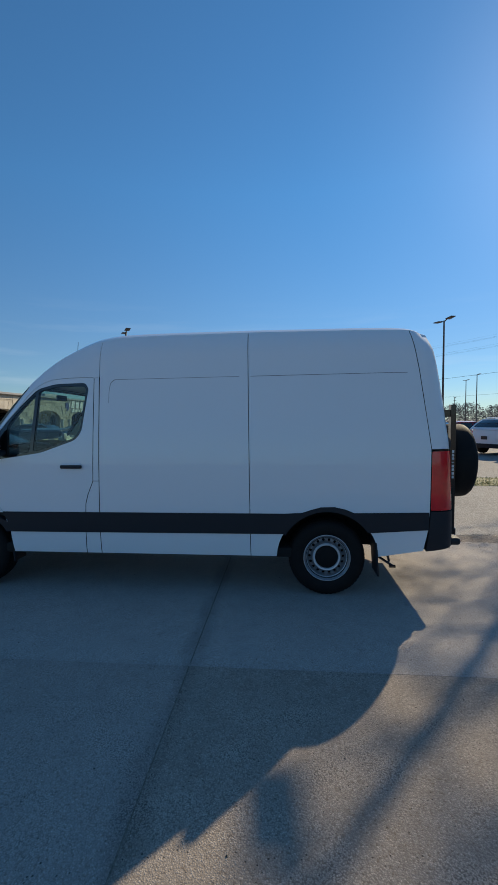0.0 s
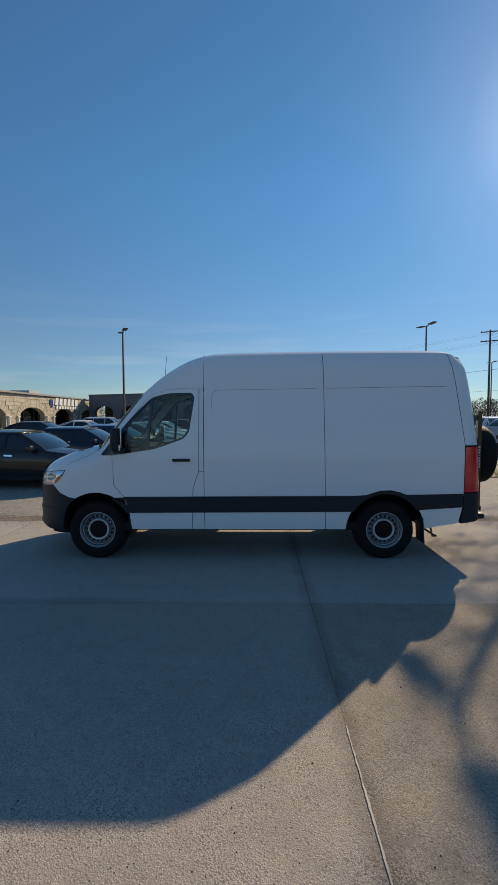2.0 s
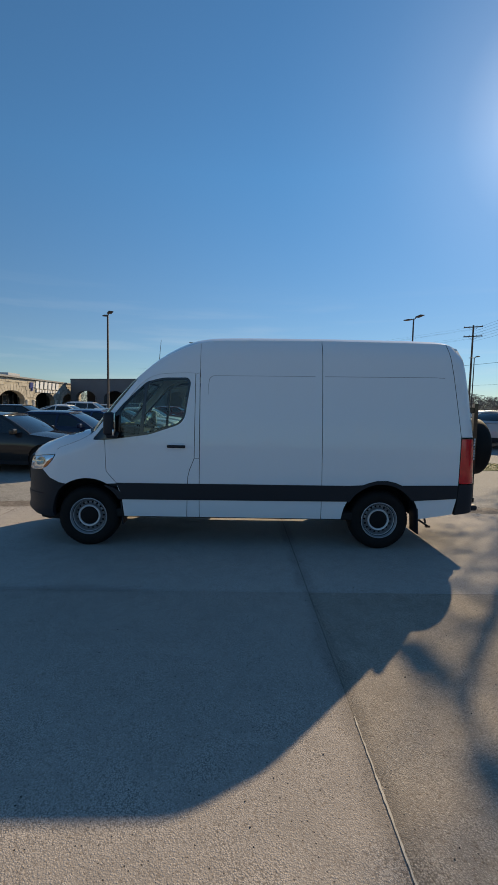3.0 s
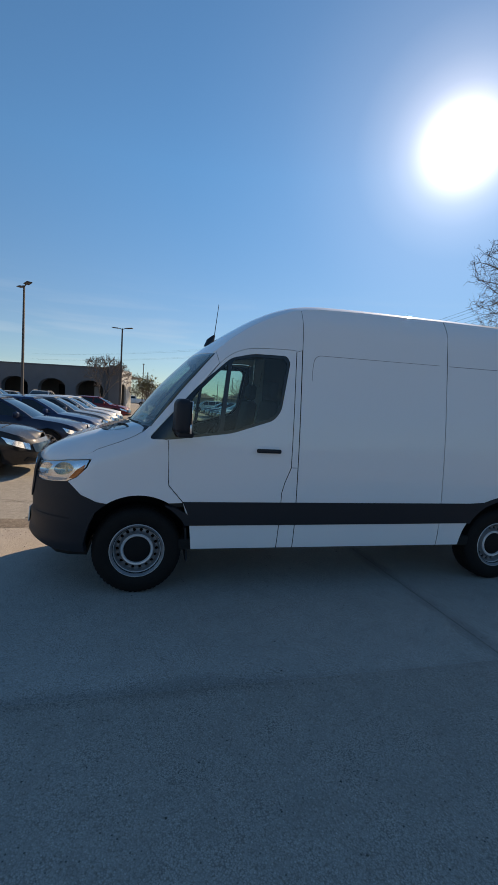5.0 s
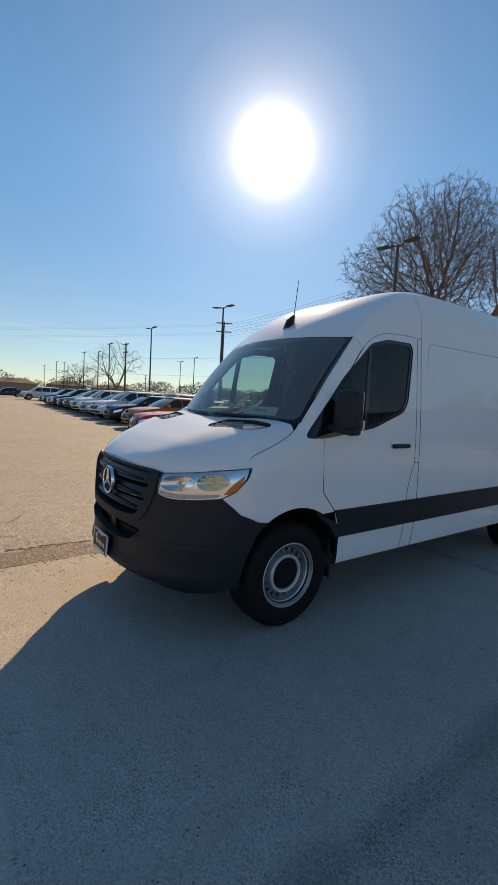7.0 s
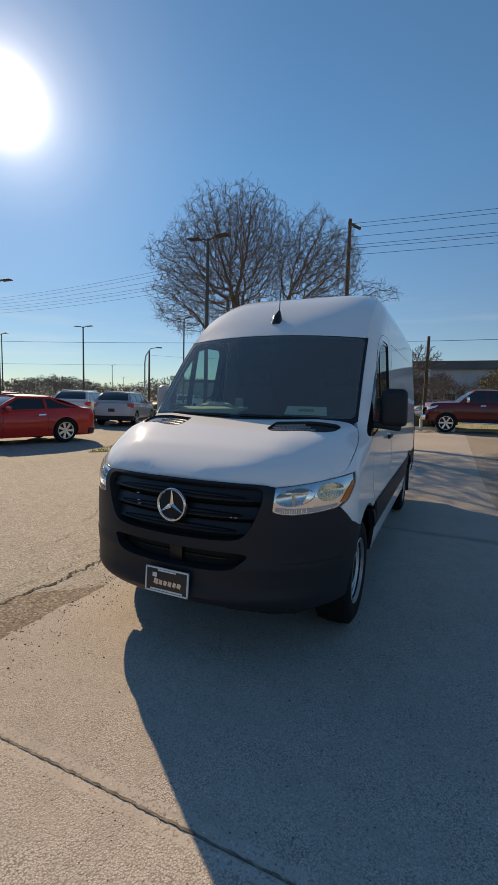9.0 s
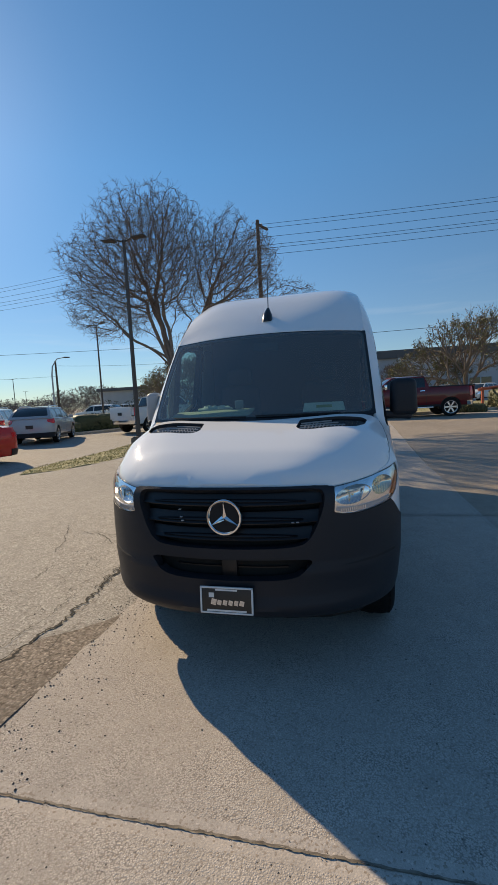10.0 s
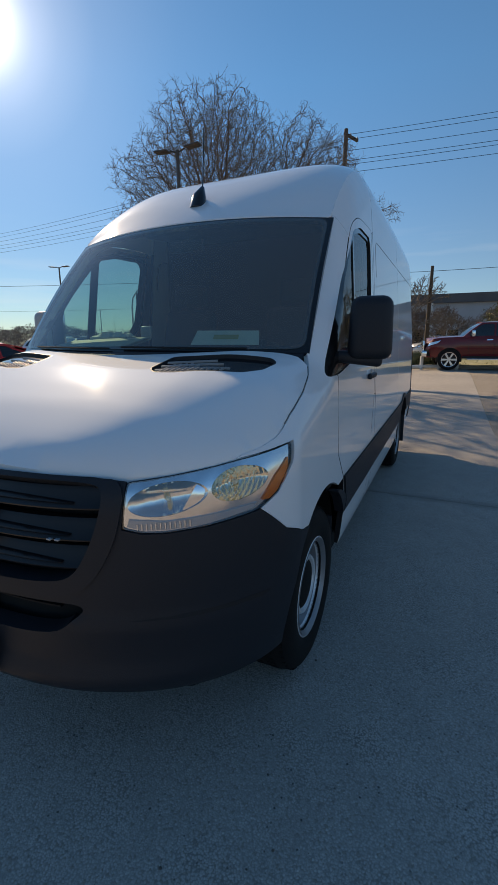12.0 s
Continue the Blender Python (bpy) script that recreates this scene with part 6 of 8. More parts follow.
def forked(name, x, y, h, seed, label, limbs=6, levels=7, first=2.6, ratio=0.80, girth=0.30, stem=2.2, thin=0.006, twigs=3, bend=0.50, flat=0.90, group="trees", leaves=0, leaf_size=0.06, leaf=None, side_twigs=True):
    """A bare crown that forks again and again: thick limbs fanning from a low fork, then finer ones, then twigs."""
    rnd = random.Random(seed)
    out = []

    def limb(p, d, ln, r0, r1, n, wob):
        pts, rad = [p.copy()], [r0]
        for q in range(n):
            d = (d + Vector((rnd.gauss(0, 1), rnd.gauss(0, 1), rnd.gauss(0, 1))) * wob).normalized()
            p = p + d * ln / n
            pts.append(p.copy())
            rad.append(r0 + (r1 - r0) * (q + 1) / n)
        return pts, rad, d

    def grow(p, d, ln, r, level):
        pts, rad, d = limb(p, d, ln * rnd.uniform(0.75, 1.2), r, r * 0.80, 3, 0.10)
        out.append((level, pts, rad))
        if level >= levels - 4:
            for q in range(twigs):
                t = rnd.random() * 2.99
                at = pts[int(t)].lerp(pts[int(t) + 1], t - int(t))
                side = d.orthogonal().normalized()
                side.rotate(Matrix.Rotation(rnd.uniform(0, 6.3), 3, d))
                tw, tr, td = limb(at, d * 0.7 + side * 0.75, rnd.uniform(0.35, 0.85), max(thin * 1.3, r * 0.25), thin, 3, 0.16)
                out.append((level + 3, tw, tr))
                if side_twigs and level >= levels - 1:
                    side.rotate(Matrix.Rotation(rnd.uniform(1, 5), 3, td))
                    tw2, tr2, _ = limb(tw[1], td * 0.8 + side * 0.6, rnd.uniform(0.2, 0.45), thin, thin * 0.8, 2, 0.15)
                    out.append((level + 4, tw2, tr2))
        if level >= levels:
            return
        n = 2 if rnd.random() < 0.66 else 3
        a0 = rnd.uniform(0, 6.3)
        for q in range(n):
            side = d.orthogonal().normalized()
            side.rotate(Matrix.Rotation(a0 + 2 * math.pi * (q + rnd.uniform(-0.12, 0.12)) / n, 3, d))
            tilt = bend * rnd.uniform(0.55, 1.25) * (0.7 if q == 0 else 1.1)
            w = d * math.cos(tilt) + side * math.sin(tilt)
            w.z += 0.05 if w.z > 0.1 else 0.14
            grow(pts[-1], w.normalized(), ln * ratio, r * (0.78 if q == 0 else 0.66), level + 1)

    tp, tr, d = limb(Vector((0, 0, -0.15)), Vector((0, 0, 1)), stem, girth * 1.15, girth * 0.9, 4, 0.05)
    out.append((0, tp, tr))
    for q in range(limbs):
        a = 2 * math.pi * (q + rnd.uniform(-0.2, 0.2)) / max(1, limbs - 1)
        tilt = 0.30 if q == limbs - 1 else rnd.uniform(0.52, 0.95)
        grow(tp[-1], Vector((math.cos(a) * math.sin(tilt), math.sin(a) * math.sin(tilt), math.cos(tilt))), first, girth * 0.60, 1)
    zs = sorted(p.z for _, pts, _ in out for p in pts)
    k = h / zs[int(len(zs) * 0.993)]
    t = thing(name, pose(x, y, gz(x, y)), label, "tree", group)
    wide = lambda vf: ([(q[0] * flat, q[1] * flat, q[2]) for q in vf[0]], vf[1])
    shaped = lambda lo, hi, sides: [wide(tube([p * k for p in pts], [max(q * k, thin) for q in rad], sides(lv), False)) for lv, pts, rad in out if lo <= lv <= hi]
    mk("trunk", *joined(*shaped(0, 3, lambda lv: 10 if lv == 0 else 7)), M["bark"], t)
    mk("crown", *joined(*shaped(4, 99, lambda lv: 5 if lv <= 5 else 3)), M["twig"], t)
    if leaves:
        tips = [p * k for lv, pts, _ in out if lv > levels for p in pts[1:]]
        vs, fs = [], []
        for q in range(leaves):
            c = rnd.choice(tips)
            c = Vector((c.x * flat, c.y * flat, c.z)) + Vector((rnd.gauss(0, 1), rnd.gauss(0, 1), rnd.gauss(0, 1))) * 0.07
            a, b = Vector((rnd.gauss(0, 1), rnd.gauss(0, 1), rnd.gauss(0, 1))).normalized(), Vector((rnd.gauss(0, 1), rnd.gauss(0, 1), rnd.gauss(0, 1))).normalized()
            e = leaf_size * rnd.uniform(0.5, 1.3)
            i = len(vs)
            vs += [c - a * e, c + b * e * 0.45, c + a * e, c - b * e * 0.45]
            fs.append((i, i + 1, i + 2, i + 3))
        mk("leaves", vs, fs, leaf or M["leaf"], t, smooth=False)
    return t


def grown(name, x, y, seed, label, lobes, stem, girth, count, limbs=8, step=0.30, kill=0.42, thin=0.0055, twigs=2.0, turn=0.0, shoots=0, group="trees"):
    """A bare tree whose limbs reach out to fill rounded masses of crown: lobes of (middle, radii), turned about the stem."""
    r = np.random.default_rng(seed)
    ca, sa = math.cos(radians(turn)), math.sin(radians(turn))
    vol = np.array([a * b * c for _, (a, b, c) in lobes])
    goal = []
    for (mid, rad), k in zip(lobes, np.round(count * vol / vol.sum()).astype(int)):
        d = r.normal(size=(k, 3))
        d /= np.linalg.norm(d, axis=1, keepdims=True)
        ripple = 1 + 0.10 * np.sin(5 * d[:, 0] + 3 * d[:, 2]) + 0.08 * np.sin(7 * d[:, 1] + seed)
        goal.append(np.array(mid) + d * (r.random((k, 1)) ** 0.42) * ripple[:, None] * np.array(rad))
    goal = np.concatenate(goal)
    goal = goal[goal[:, 2] > stem * 0.9]
    nodes, parent = [np.array((0.0, 0.0, -0.15))], [-1]

    def add(p, q):
        nodes.append(p)
        parent.append(q)
        return len(nodes) - 1

    last = 0
    while nodes[last][2] < stem:
        last = add(nodes[last] + (r.normal(0, 0.02), r.normal(0, 0.02), step), last)
    for k in range(limbs):
        to = goal[r.integers(len(goal))]
        p, q = nodes[last], last - int(r.integers(0, 3))
        p = nodes[q]
        way = (to - p) / np.linalg.norm(to - p)
        d = way * 0.7 + np.array((0, 0, 0.5))
        for _ in range(int(np.linalg.norm(to - p) * 0.5 / step)):
            d = d / np.linalg.norm(d) * 0.8 + way * 0.25 + r.normal(0, 0.10, 3)
            p = p + d / np.linalg.norm(d) * step
            q = add(p, q)
    near, which = np.full(len(goal), 1e9), np.zeros(len(goal), int)
    done, kids = 0, collections.Counter()
    for _ in range(110):
        fresh = np.array(nodes[done:])
        for i in range(0, len(fresh), 200):
            d = np.linalg.norm(goal[:, None] - fresh[None, i:i + 200], axis=2)
            j = d.argmin(1)
            dm = d[np.arange(len(goal)), j]
            better = dm < near
            near[better], which[better] = dm[better], done + i + j[better]
        done = len(nodes)
        keep = near > kill
        goal, near, which = goal[keep], near[keep], which[keep]
        if len(goal) < 12:
            break
        pull = np.zeros((done, 3))
        w = goal - np.array(nodes)[which]
        np.add.at(pull, which, w / np.linalg.norm(w, axis=1, keepdims=True))
        for i in np.unique(which):
            kids[i] += 1
            if kids[i] > 3:
                continue
            d = pull[i] / max(np.linalg.norm(pull[i]), 1e-6)
            if parent[i] >= 0:
                b = nodes[i] - nodes[parent[i]]
                d = d + 0.45 * b / np.linalg.norm(b)
            d = d + r.normal(0, 0.24, 3)
            add(nodes[i] + d / np.linalg.norm(d) * step, int(i))
        if len(nodes) == done:
            break
    n = len(nodes)
    tips, child = np.zeros(n), [[] for _ in range(n)]
    for i in range(n - 1, 0, -1):
        tips[i] = max(tips[i], 1)
        tips[parent[i]] += tips[i]
        child[parent[i]].append(i)
    power = math.log(tips[0]) / math.log(girth / thin)
    rad = thin * tips ** (1 / power)
    spin = lambda p: Vector((p[0] * ca - p[1] * sa, p[0] * sa + p[1] * ca, p[2]))
    P = [spin(p) for p in nodes]
    thick, fine, starts = [], [], [(0, -1)]
    while starts:
        i, from_i = starts.pop()
        line, wide = ([P[from_i]], [min(rad[i] * 1.1, rad[from_i])]) if from_i >= 0 else ([], [])
        while True:
            line.append(P[i])
            wide.append(float(rad[i]))
            if not child[i]:
                break
            order = sorted(child[i], key=lambda c: -tips[c])
            starts += [(c, i) for c in order[1:]]
            i = order[0]
        if len(line) > 1:
            (thick if max(wide) > 0.035 else fine).append(tube(line, wide, 9 if max(wide) > 0.10 else 6 if max(wide) > 0.035 else 4, False))
    rnd = random.Random(seed)
    gauss3 = lambda a: Vector((rnd.gauss(0, a), rnd.gauss(0, a), rnd.gauss(0, a)))
    for i in range(1, n):
        if rad[i] < 0.03 and rnd.random() < twigs * 0.5:
            d = (P[i] - P[parent[i]]).normalized()
            for _ in range(2):
                v = (d * 0.9 + gauss3(0.55)).normalized()
                ln = rnd.uniform(0.7, 1.6) * step
                a = P[i] + v * ln * 0.5
                e = a + (v + gauss3(0.35)).normalized() * ln * 0.5
                fine.append(tube([P[i], a, e], [thin * 0.9, thin * 0.7, thin * 0.5], 3, False))
                # side shoots, finer still
                for at in (a, a, e)[:shoots]:
                    fine.append(tube([at, at + (v * 0.6 + gauss3(0.6)).normalized() * ln * rnd.uniform(0.35, 0.75)], [thin * 0.62, thin * 0.42], 3, False))
    t = thing(name, pose(x, y, gz(x, y)), label, "tree", group)
    mk("trunk", *joined(*thick), M["bark"], t)
    mk("crown", *joined(*fine), M["twig"], t)
    return t


grown("bare_tree", 15.4, 7.3, 5, "large bare winter tree with a wide rounded crown", [((-0.8, 0, 7.6), (3.2, 3.2, 2.6)), ((0.2, 0, 9.3), (1.8, 2.0, 1.5)), ((3.2, 0.2, 7.5), (2.2, 2.8, 2.0)), ((5.7, -0.3, 6.3), (1.2, 1.1, 0.5)), ((1.7, 0.1, 8.0), (1.3, 1.6, 1.5)), ((-2.3, 0.2, 6.0), (1.9, 2.2, 1.5))], 3.4, 0.24, 15000, limbs=12, step=0.20, kill=0.23, thin=0.0066, twigs=2.0, turn=-70, shoots=3)
grown("bare_tree", 15.9, 50.0, 7, "bare spreading winter tree beside the lot", [((0.3, 0, 5.6), (3.4, 3.4, 2.3)), ((-1.8, 0, 4.6), (2.2, 2.4, 1.6))], 2.2, 0.20, 700, limbs=6, step=0.4, kill=0.6, thin=0.012, twigs=1.4)
grown("bare_tree", 15.9, 66.0, 9, "low bare winter tree beside the lot", [((0, 0, 3.9), (3.2, 3.2, 1.9))], 1.6, 0.20, 650, limbs=6, step=0.4, kill=0.5, thin=0.014, twigs=1.8)
for x, y, h, sd, lab in ((-4.2, 43.0, 5.6, 21, "bare tree standing by the grey building"), (33.0, 2.6, 5.8, 31, "small bare tree behind the white rail")):
    forked("bare_tree", x, y, h, sd, lab, limbs=5, levels=6, girth=0.24, thin=0.011, twigs=3)
tree("oak_tree", 0.5, 50.0, 4.6, 22, "half-leaved oak beyond the grey building", leaves=900, levels=4, kids=(4, 4, 4, 3), trunk=0.3, girth=0.16, leaf_size=0.16, thin=0.012)
for x, y, h, sd, n in ((28.0, -8.0, 5.9, 41, 5200), (31.5, -6.2, 3.9, 42, 5200), (30.5, -13.6, 5.6, 43, 6000), (42.0, 3.5, 3.6, 44, 4200), (44.0, 9.0, 3.8, 45, 4200), (24.0, 9.8, 4.4, 46, 4600), (33.0, 14.0, 4.8, 47, 4400)):
    forked("oak_tree", x, y, h, sd, "dusty green live oak with thin foliage", limbs=5, levels=6, first=2.2, stem=1.7, girth=0.26, thin=0.008, twigs=2, flat=1.0, group="oaks", leaves=n, leaf_size=0.075, side_twigs=False)



def woods(name, spots, label, mat, n, h, seed, leafy=0.5):
    """Far brush and trees along a line: stems with a cloud of small twigs and leaves."""
    r = random.Random(seed)
    vs, fs = [], []
    for k in range(n):
        s = r.random() * (len(spots) - 1)
        i = int(s)
        a, b = spots[i], spots[i + 1]
        x, y = a[0] + (b[0] - a[0]) * (s - i) + r.gauss(0, 2.5), a[1] + (b[1] - a[1]) * (s - i) + r.gauss(0, 2.5)
        hh = h * (0.75 + 0.5 * noise.noise((x * 0.05, y * 0.05, seed))) * r.uniform(0.8, 1.25)
        z0 = gz(x, y)
        for q in range(90):
            t = r.random() ** 0.6
            w = hh * 0.45 * math.sin(math.pi * min(0.95, 0.15 + t * 0.8))
            c = Vector((x + r.gauss(0, 0.6) * w, y + r.gauss(0, 0.6) * w, z0 + hh * t))
            d = Vector((r.gauss(0, 1), r.gauss(0, 1), abs(r.gauss(0.8, 0.8)))).normalized()
            e = d.orthogonal().normalized()
            e.rotate(Matrix.Rotation(r.uniform(0, 6), 3, d))
            ln, wd = hh * r.uniform(0.03, 0.10), hh * (r.uniform(0.010, 0.022) if r.random() < leafy else r.uniform(0.004, 0.009))
            j = len(vs)
            vs += [c - d * ln, c + e * wd, c + d * ln, c - e * wd]
            fs.append((j, j + 1, j + 2, j + 3))
    return tagged(mk(name, vs, fs, mat, smooth=False), label, "woods", kind="stuff")


for x, y, h, sd in ((37.0, -1.2, 3.8, 51), (41.0, 1.6, 4.0, 52), (37.5, 6.2, 3.4, 53), (44.0, -5.5, 4.0, 54)):
    forked("bare_tree", x, y, h, sd, "bare brown tree on the verge", limbs=5, levels=6, girth=0.20, thin=0.011, twigs=3)


woods("far_woods", [(-60, 150), (-10, 170), (40, 150), (75, 120), (95, 95), (112, 70), (125, 40), (130, 0), (125, -40)], "brown bare woods along the far side of the road", M["brush"], 1100, 6.0, 3, 0.35)
woods("far_woods", [(30, 60), (50, 60), (70, 52), (84, 38)], "brown bare woods along the far side of the road", M["brush"], 420, 3.6, 4, 0.35)
woods("far_shrubs", [(34, 20), (42, 17), (50, 12), (56, 6)], "dark evergreen shrubs in front of a low building", M["leaf_dark"], 160, 2.2, 5, 0.8)
woods("far_woods", [(-120, 60), (-110, -60), (-40, -110), (60, -110), (120, -60)], "brown bare woods round the lot", M["brush"], 500, 6.0, 6, 0.4)


def hedge(x, y, sx, sy, h, seed, turn, label, mat, name="hedge"):
    """A clipped shrub: a rounded core under a coat of small leaves."""
    r = random.Random(seed)
    t = thing(name, pose(x, y, gz(x, y), 0, 0, turn), label, "shrub", "shrubs")
    part("core", rbox(sx * 0.86, sy * 0.86, h * 0.9, min(sx, sy, h) * 0.22, 3), M["leaf_dark"], t, at=pose(0, 0, h * 0.45))
    vs, fs = [], []
    for q in range(1500):
        d = Vector((r.gauss(0, 1), r.gauss(0, 1), abs(r.gauss(0, 1)))).normalized()
        m = max(abs(d.x), abs(d.y), abs(d.z))
        c = d.lerp(d / m, 0.55)
        c = Vector((c.x * sx * 0.47, c.y * sy * 0.47, max(0.03, c.z * h * 0.9))) * r.uniform(0.92, 1.06)
        a, b = Vector((r.gauss(0, 1), r.gauss(0, 1), r.gauss(0, 1))).normalized(), Vector((r.gauss(0, 1), r.gauss(0, 1), r.gauss(0, 1))).normalized()
        s = 0.09 * r.uniform(0.5, 1.2)
        j = len(vs)
        vs += [c - a * s, c + b * s * 0.5, c + a * s, c - b * s * 0.5]
        fs.append((j, j + 1, j + 2, j + 3))
    mk("foliage", vs, fs, mat, t, smooth=False)


hedge(20.6, 14.6, 3.4, 1.6, 1.15, 1, -35, "clipped dark green hedge beside the driveway", M["leaf_dark"])
hedge(18.2, 15.4, 2.6, 1.2, 0.7, 2, -35, "low clipped hedge beside the driveway", M["leaf_dark"])
hedge(23.3, -8.9, 1.6, 1.5, 1.25, 3, 10, "rounded dusty shrub beside an orange rail", M["leaf"], "shrub")
hedge(21.6, -6.6, 1.9, 0.8, 0.45, 4, 70, "low dry shrub along a kerb", M["leaf"], "shrub")
hedge(20.6, -0.6, 0.9, 2.6, 0.75, 5, 0, "dark shrub behind a white pipe rail", M["leaf_dark"], "shrub")

# ---------------------------------------------------------------- grass island, kerbs, rails
def grass_patch(name, outline, label, blades, seed, z=0.0, hh=0.05):
    r = random.Random(seed)
    vv, ff, _ = patch(outline, lambda a, b, off=0.0: np.stack([a, b, ground_z(a, b) + 0.02 + z + 0.03 * np.array([noise.noise((q * 1.5, w * 1.5, 1)) for q, w in zip(a, b)]) + off], 1), 0.35, (), 0, 0.06)
    g = tagged(mk(name, vv, ff, M["grass"]), label, "grass", kind="stuff")
    o = np.array(outline)
    lo, hi = o.min(0), o.max(0)
    vs, fs = [], []
    while len(fs) < blades:
        p = np.array([(r.uniform(lo[0], hi[0]), r.uniform(lo[1], hi[1]))])
        if not inside(outline, p)[0]:
            continue
        x, y = p[0]
        zz = gz(x, y) + 0.02 + z
        a, hgt = r.uniform(0, 6.3), hh * r.uniform(0.4, 1.5)
        w = 0.012
        j = len(vs)
        vs += [(x - w * math.cos(a), y - w * math.sin(a), zz), (x + w * math.cos(a), y + w * math.sin(a), zz), (x + r.gauss(0, 0.03), y + r.gauss(0, 0.03), zz + hgt)]
        fs.append((j, j + 1, j + 2))
    tagged(mk(name + "_blades", vs, fs, M["grass_blade"], smooth=False), "short dry grass blades", "grass", kind="stuff")


strip_lo = [(5.6, 7.15), (6.4, 6.55), (7.7, 6.15), (9.5, 6.05), (12.0, 6.20), (15.0, 6.6)]
strip_hi = [(15.2, 8.0), (12.5, 7.75), (10.0, 7.55), (8.3, 7.5), (7.1, 7.6), (6.2, 7.5)]
grass_patch("grass_strip", strip_lo + strip_hi, "thin island of dry yellow-green grass in the asphalt", 5000, 2, -0.016, 0.035)
grass_patch("lawn", [(22, 17.5), (40, 12), (75, 25), (75, 45), (40, 32)], "mown lawn beyond the hedge", 1500, 3, hh=0.10)
grass_patch("verge", [(19.6, 2.2), (19.9, -2.5), (22.0, -5.6), (24.8, -11.5), (36, -16), (38, 4), (26, 6)], "dry grass verge under the oaks", 2500, 4, 0.10, 0.08)


def kerb(points, label, h=0.14, w=0.16):
    line = resample(points, 1.0, False)
    vs, fs = [], []
    for q, p in enumerate(line):
        d = np.array(line[min(q + 1, len(line) - 1)]) - np.array(line[max(q - 1, 0)])
        d /= np.linalg.norm(d)
        nn = np.array((-d[1], d[0]))
        for s, zz in ((-1, -0.05), (-1, h - 0.02), (-0.75, h), (1, h), (1, -0.05)):
            e = np.array(p) + nn * s * w / 2
            vs.append((e[0], e[1], gz(*p) + zz))
    fs = [(5 * q + a, 5 * q + 5 + a, 5 * q + 6 + a, 5 * q + 1 + a) for q in range(len(line) - 1) for a in range(4)]
    tagged(mk("kerb", vs, fs, M["kerb"]), label, "kerb", kind="structure")


kerb([(19.2, 3.5), (19.4, 0.0), (19.7, -2.6), (21.7, -5.8), (24.4, -11.8)], "pale concrete kerb along the verge")
kerb([(16.5, 15.2), (19.0, 13.5), (21.8, 12.6), (26.0, 11.5)], "pale concrete kerb beside the hedge")


def pipe_rail(name, pts, h, mat, label, mids=(0.45,), r=0.045, post_every=1.1):
    line = resample(pts, post_every, False)
    t = thing(name, pose(0, 0, 0), label, "rail", "rails")
    for p in line:
        mk("rail_post", *tube([(p[0], p[1], gz(*p) - 0.02), (p[0], p[1], gz(*p) + h)], r, 8), mat, t)
    for k in (1.0, *mids):
        mk("rail_bar", *tube([(p[0], p[1], gz(*p) + h * k) for p in line], r, 8), mat, t)
    return t


pipe_rail("pipe_rail", [(18.55, 1.6), (18.75, -0.4), (18.9, -1.8)], 0.85, M["rail_white"], "white steel pipe guard rail", (0.15,), 0.075, 0.85)
orr = thing("orange_rail", pose(0, 0, 0), "rusty orange steel rail frame beside the kerb", "rail", "rails")
for a in ((23.0, -7.7), (24.6, -9.6), (26.2, -11.4)):
    mk("rail_post", *box_vf(a[0] - 0.06, a[0] + 0.06, a[1] - 0.06, a[1] + 0.06, gz(*a), gz(*a) + 1.25), M["rail_orange"], orr, smooth=False)
mk("rail_bar", *tube([(22.8, -7.45, gz(23, -7.5) + 1.12), (26.4, -11.6, gz(26, -11) + 1.40)], 0.09, 4), M["rail_orange"], orr, smooth=False)
# ---------------------------------------------------------------- parked cars
def paint(name, color, metal=0.0):
    return material(name, color, 0.55, metal=metal * 0.6, spec=0.12, coat=0.9, var=0.06, scale=1.5)


PAINT = dict(black=paint("paint_black", (0.012, 0.011, 0.012)), navy=paint("paint_navy", (0.012, 0.020, 0.055)), blue=paint("paint_blue", (0.02, 0.045, 0.12), 0.2),
             grey=paint("paint_grey", (0.16, 0.165, 0.175), 0.4), silver=paint("paint_silver", (0.45, 0.46, 0.48), 0.5), white=paint("paint_white", (0.78, 0.78, 0.77)), red=paint("paint_red", (0.55, 0.025, 0.020)),
             maroon=paint("paint_maroon", (0.24, 0.012, 0.018), 0.1), orange=paint("paint_orange", (0.52, 0.14, 0.015)), wine=paint("paint_wine", (0.17, 0.012, 0.016)), dark_red=paint("paint_dark_red", (0.13, 0.009, 0.013)), tan=paint("paint_tan", (0.33, 0.28, 0.22), 0.3))

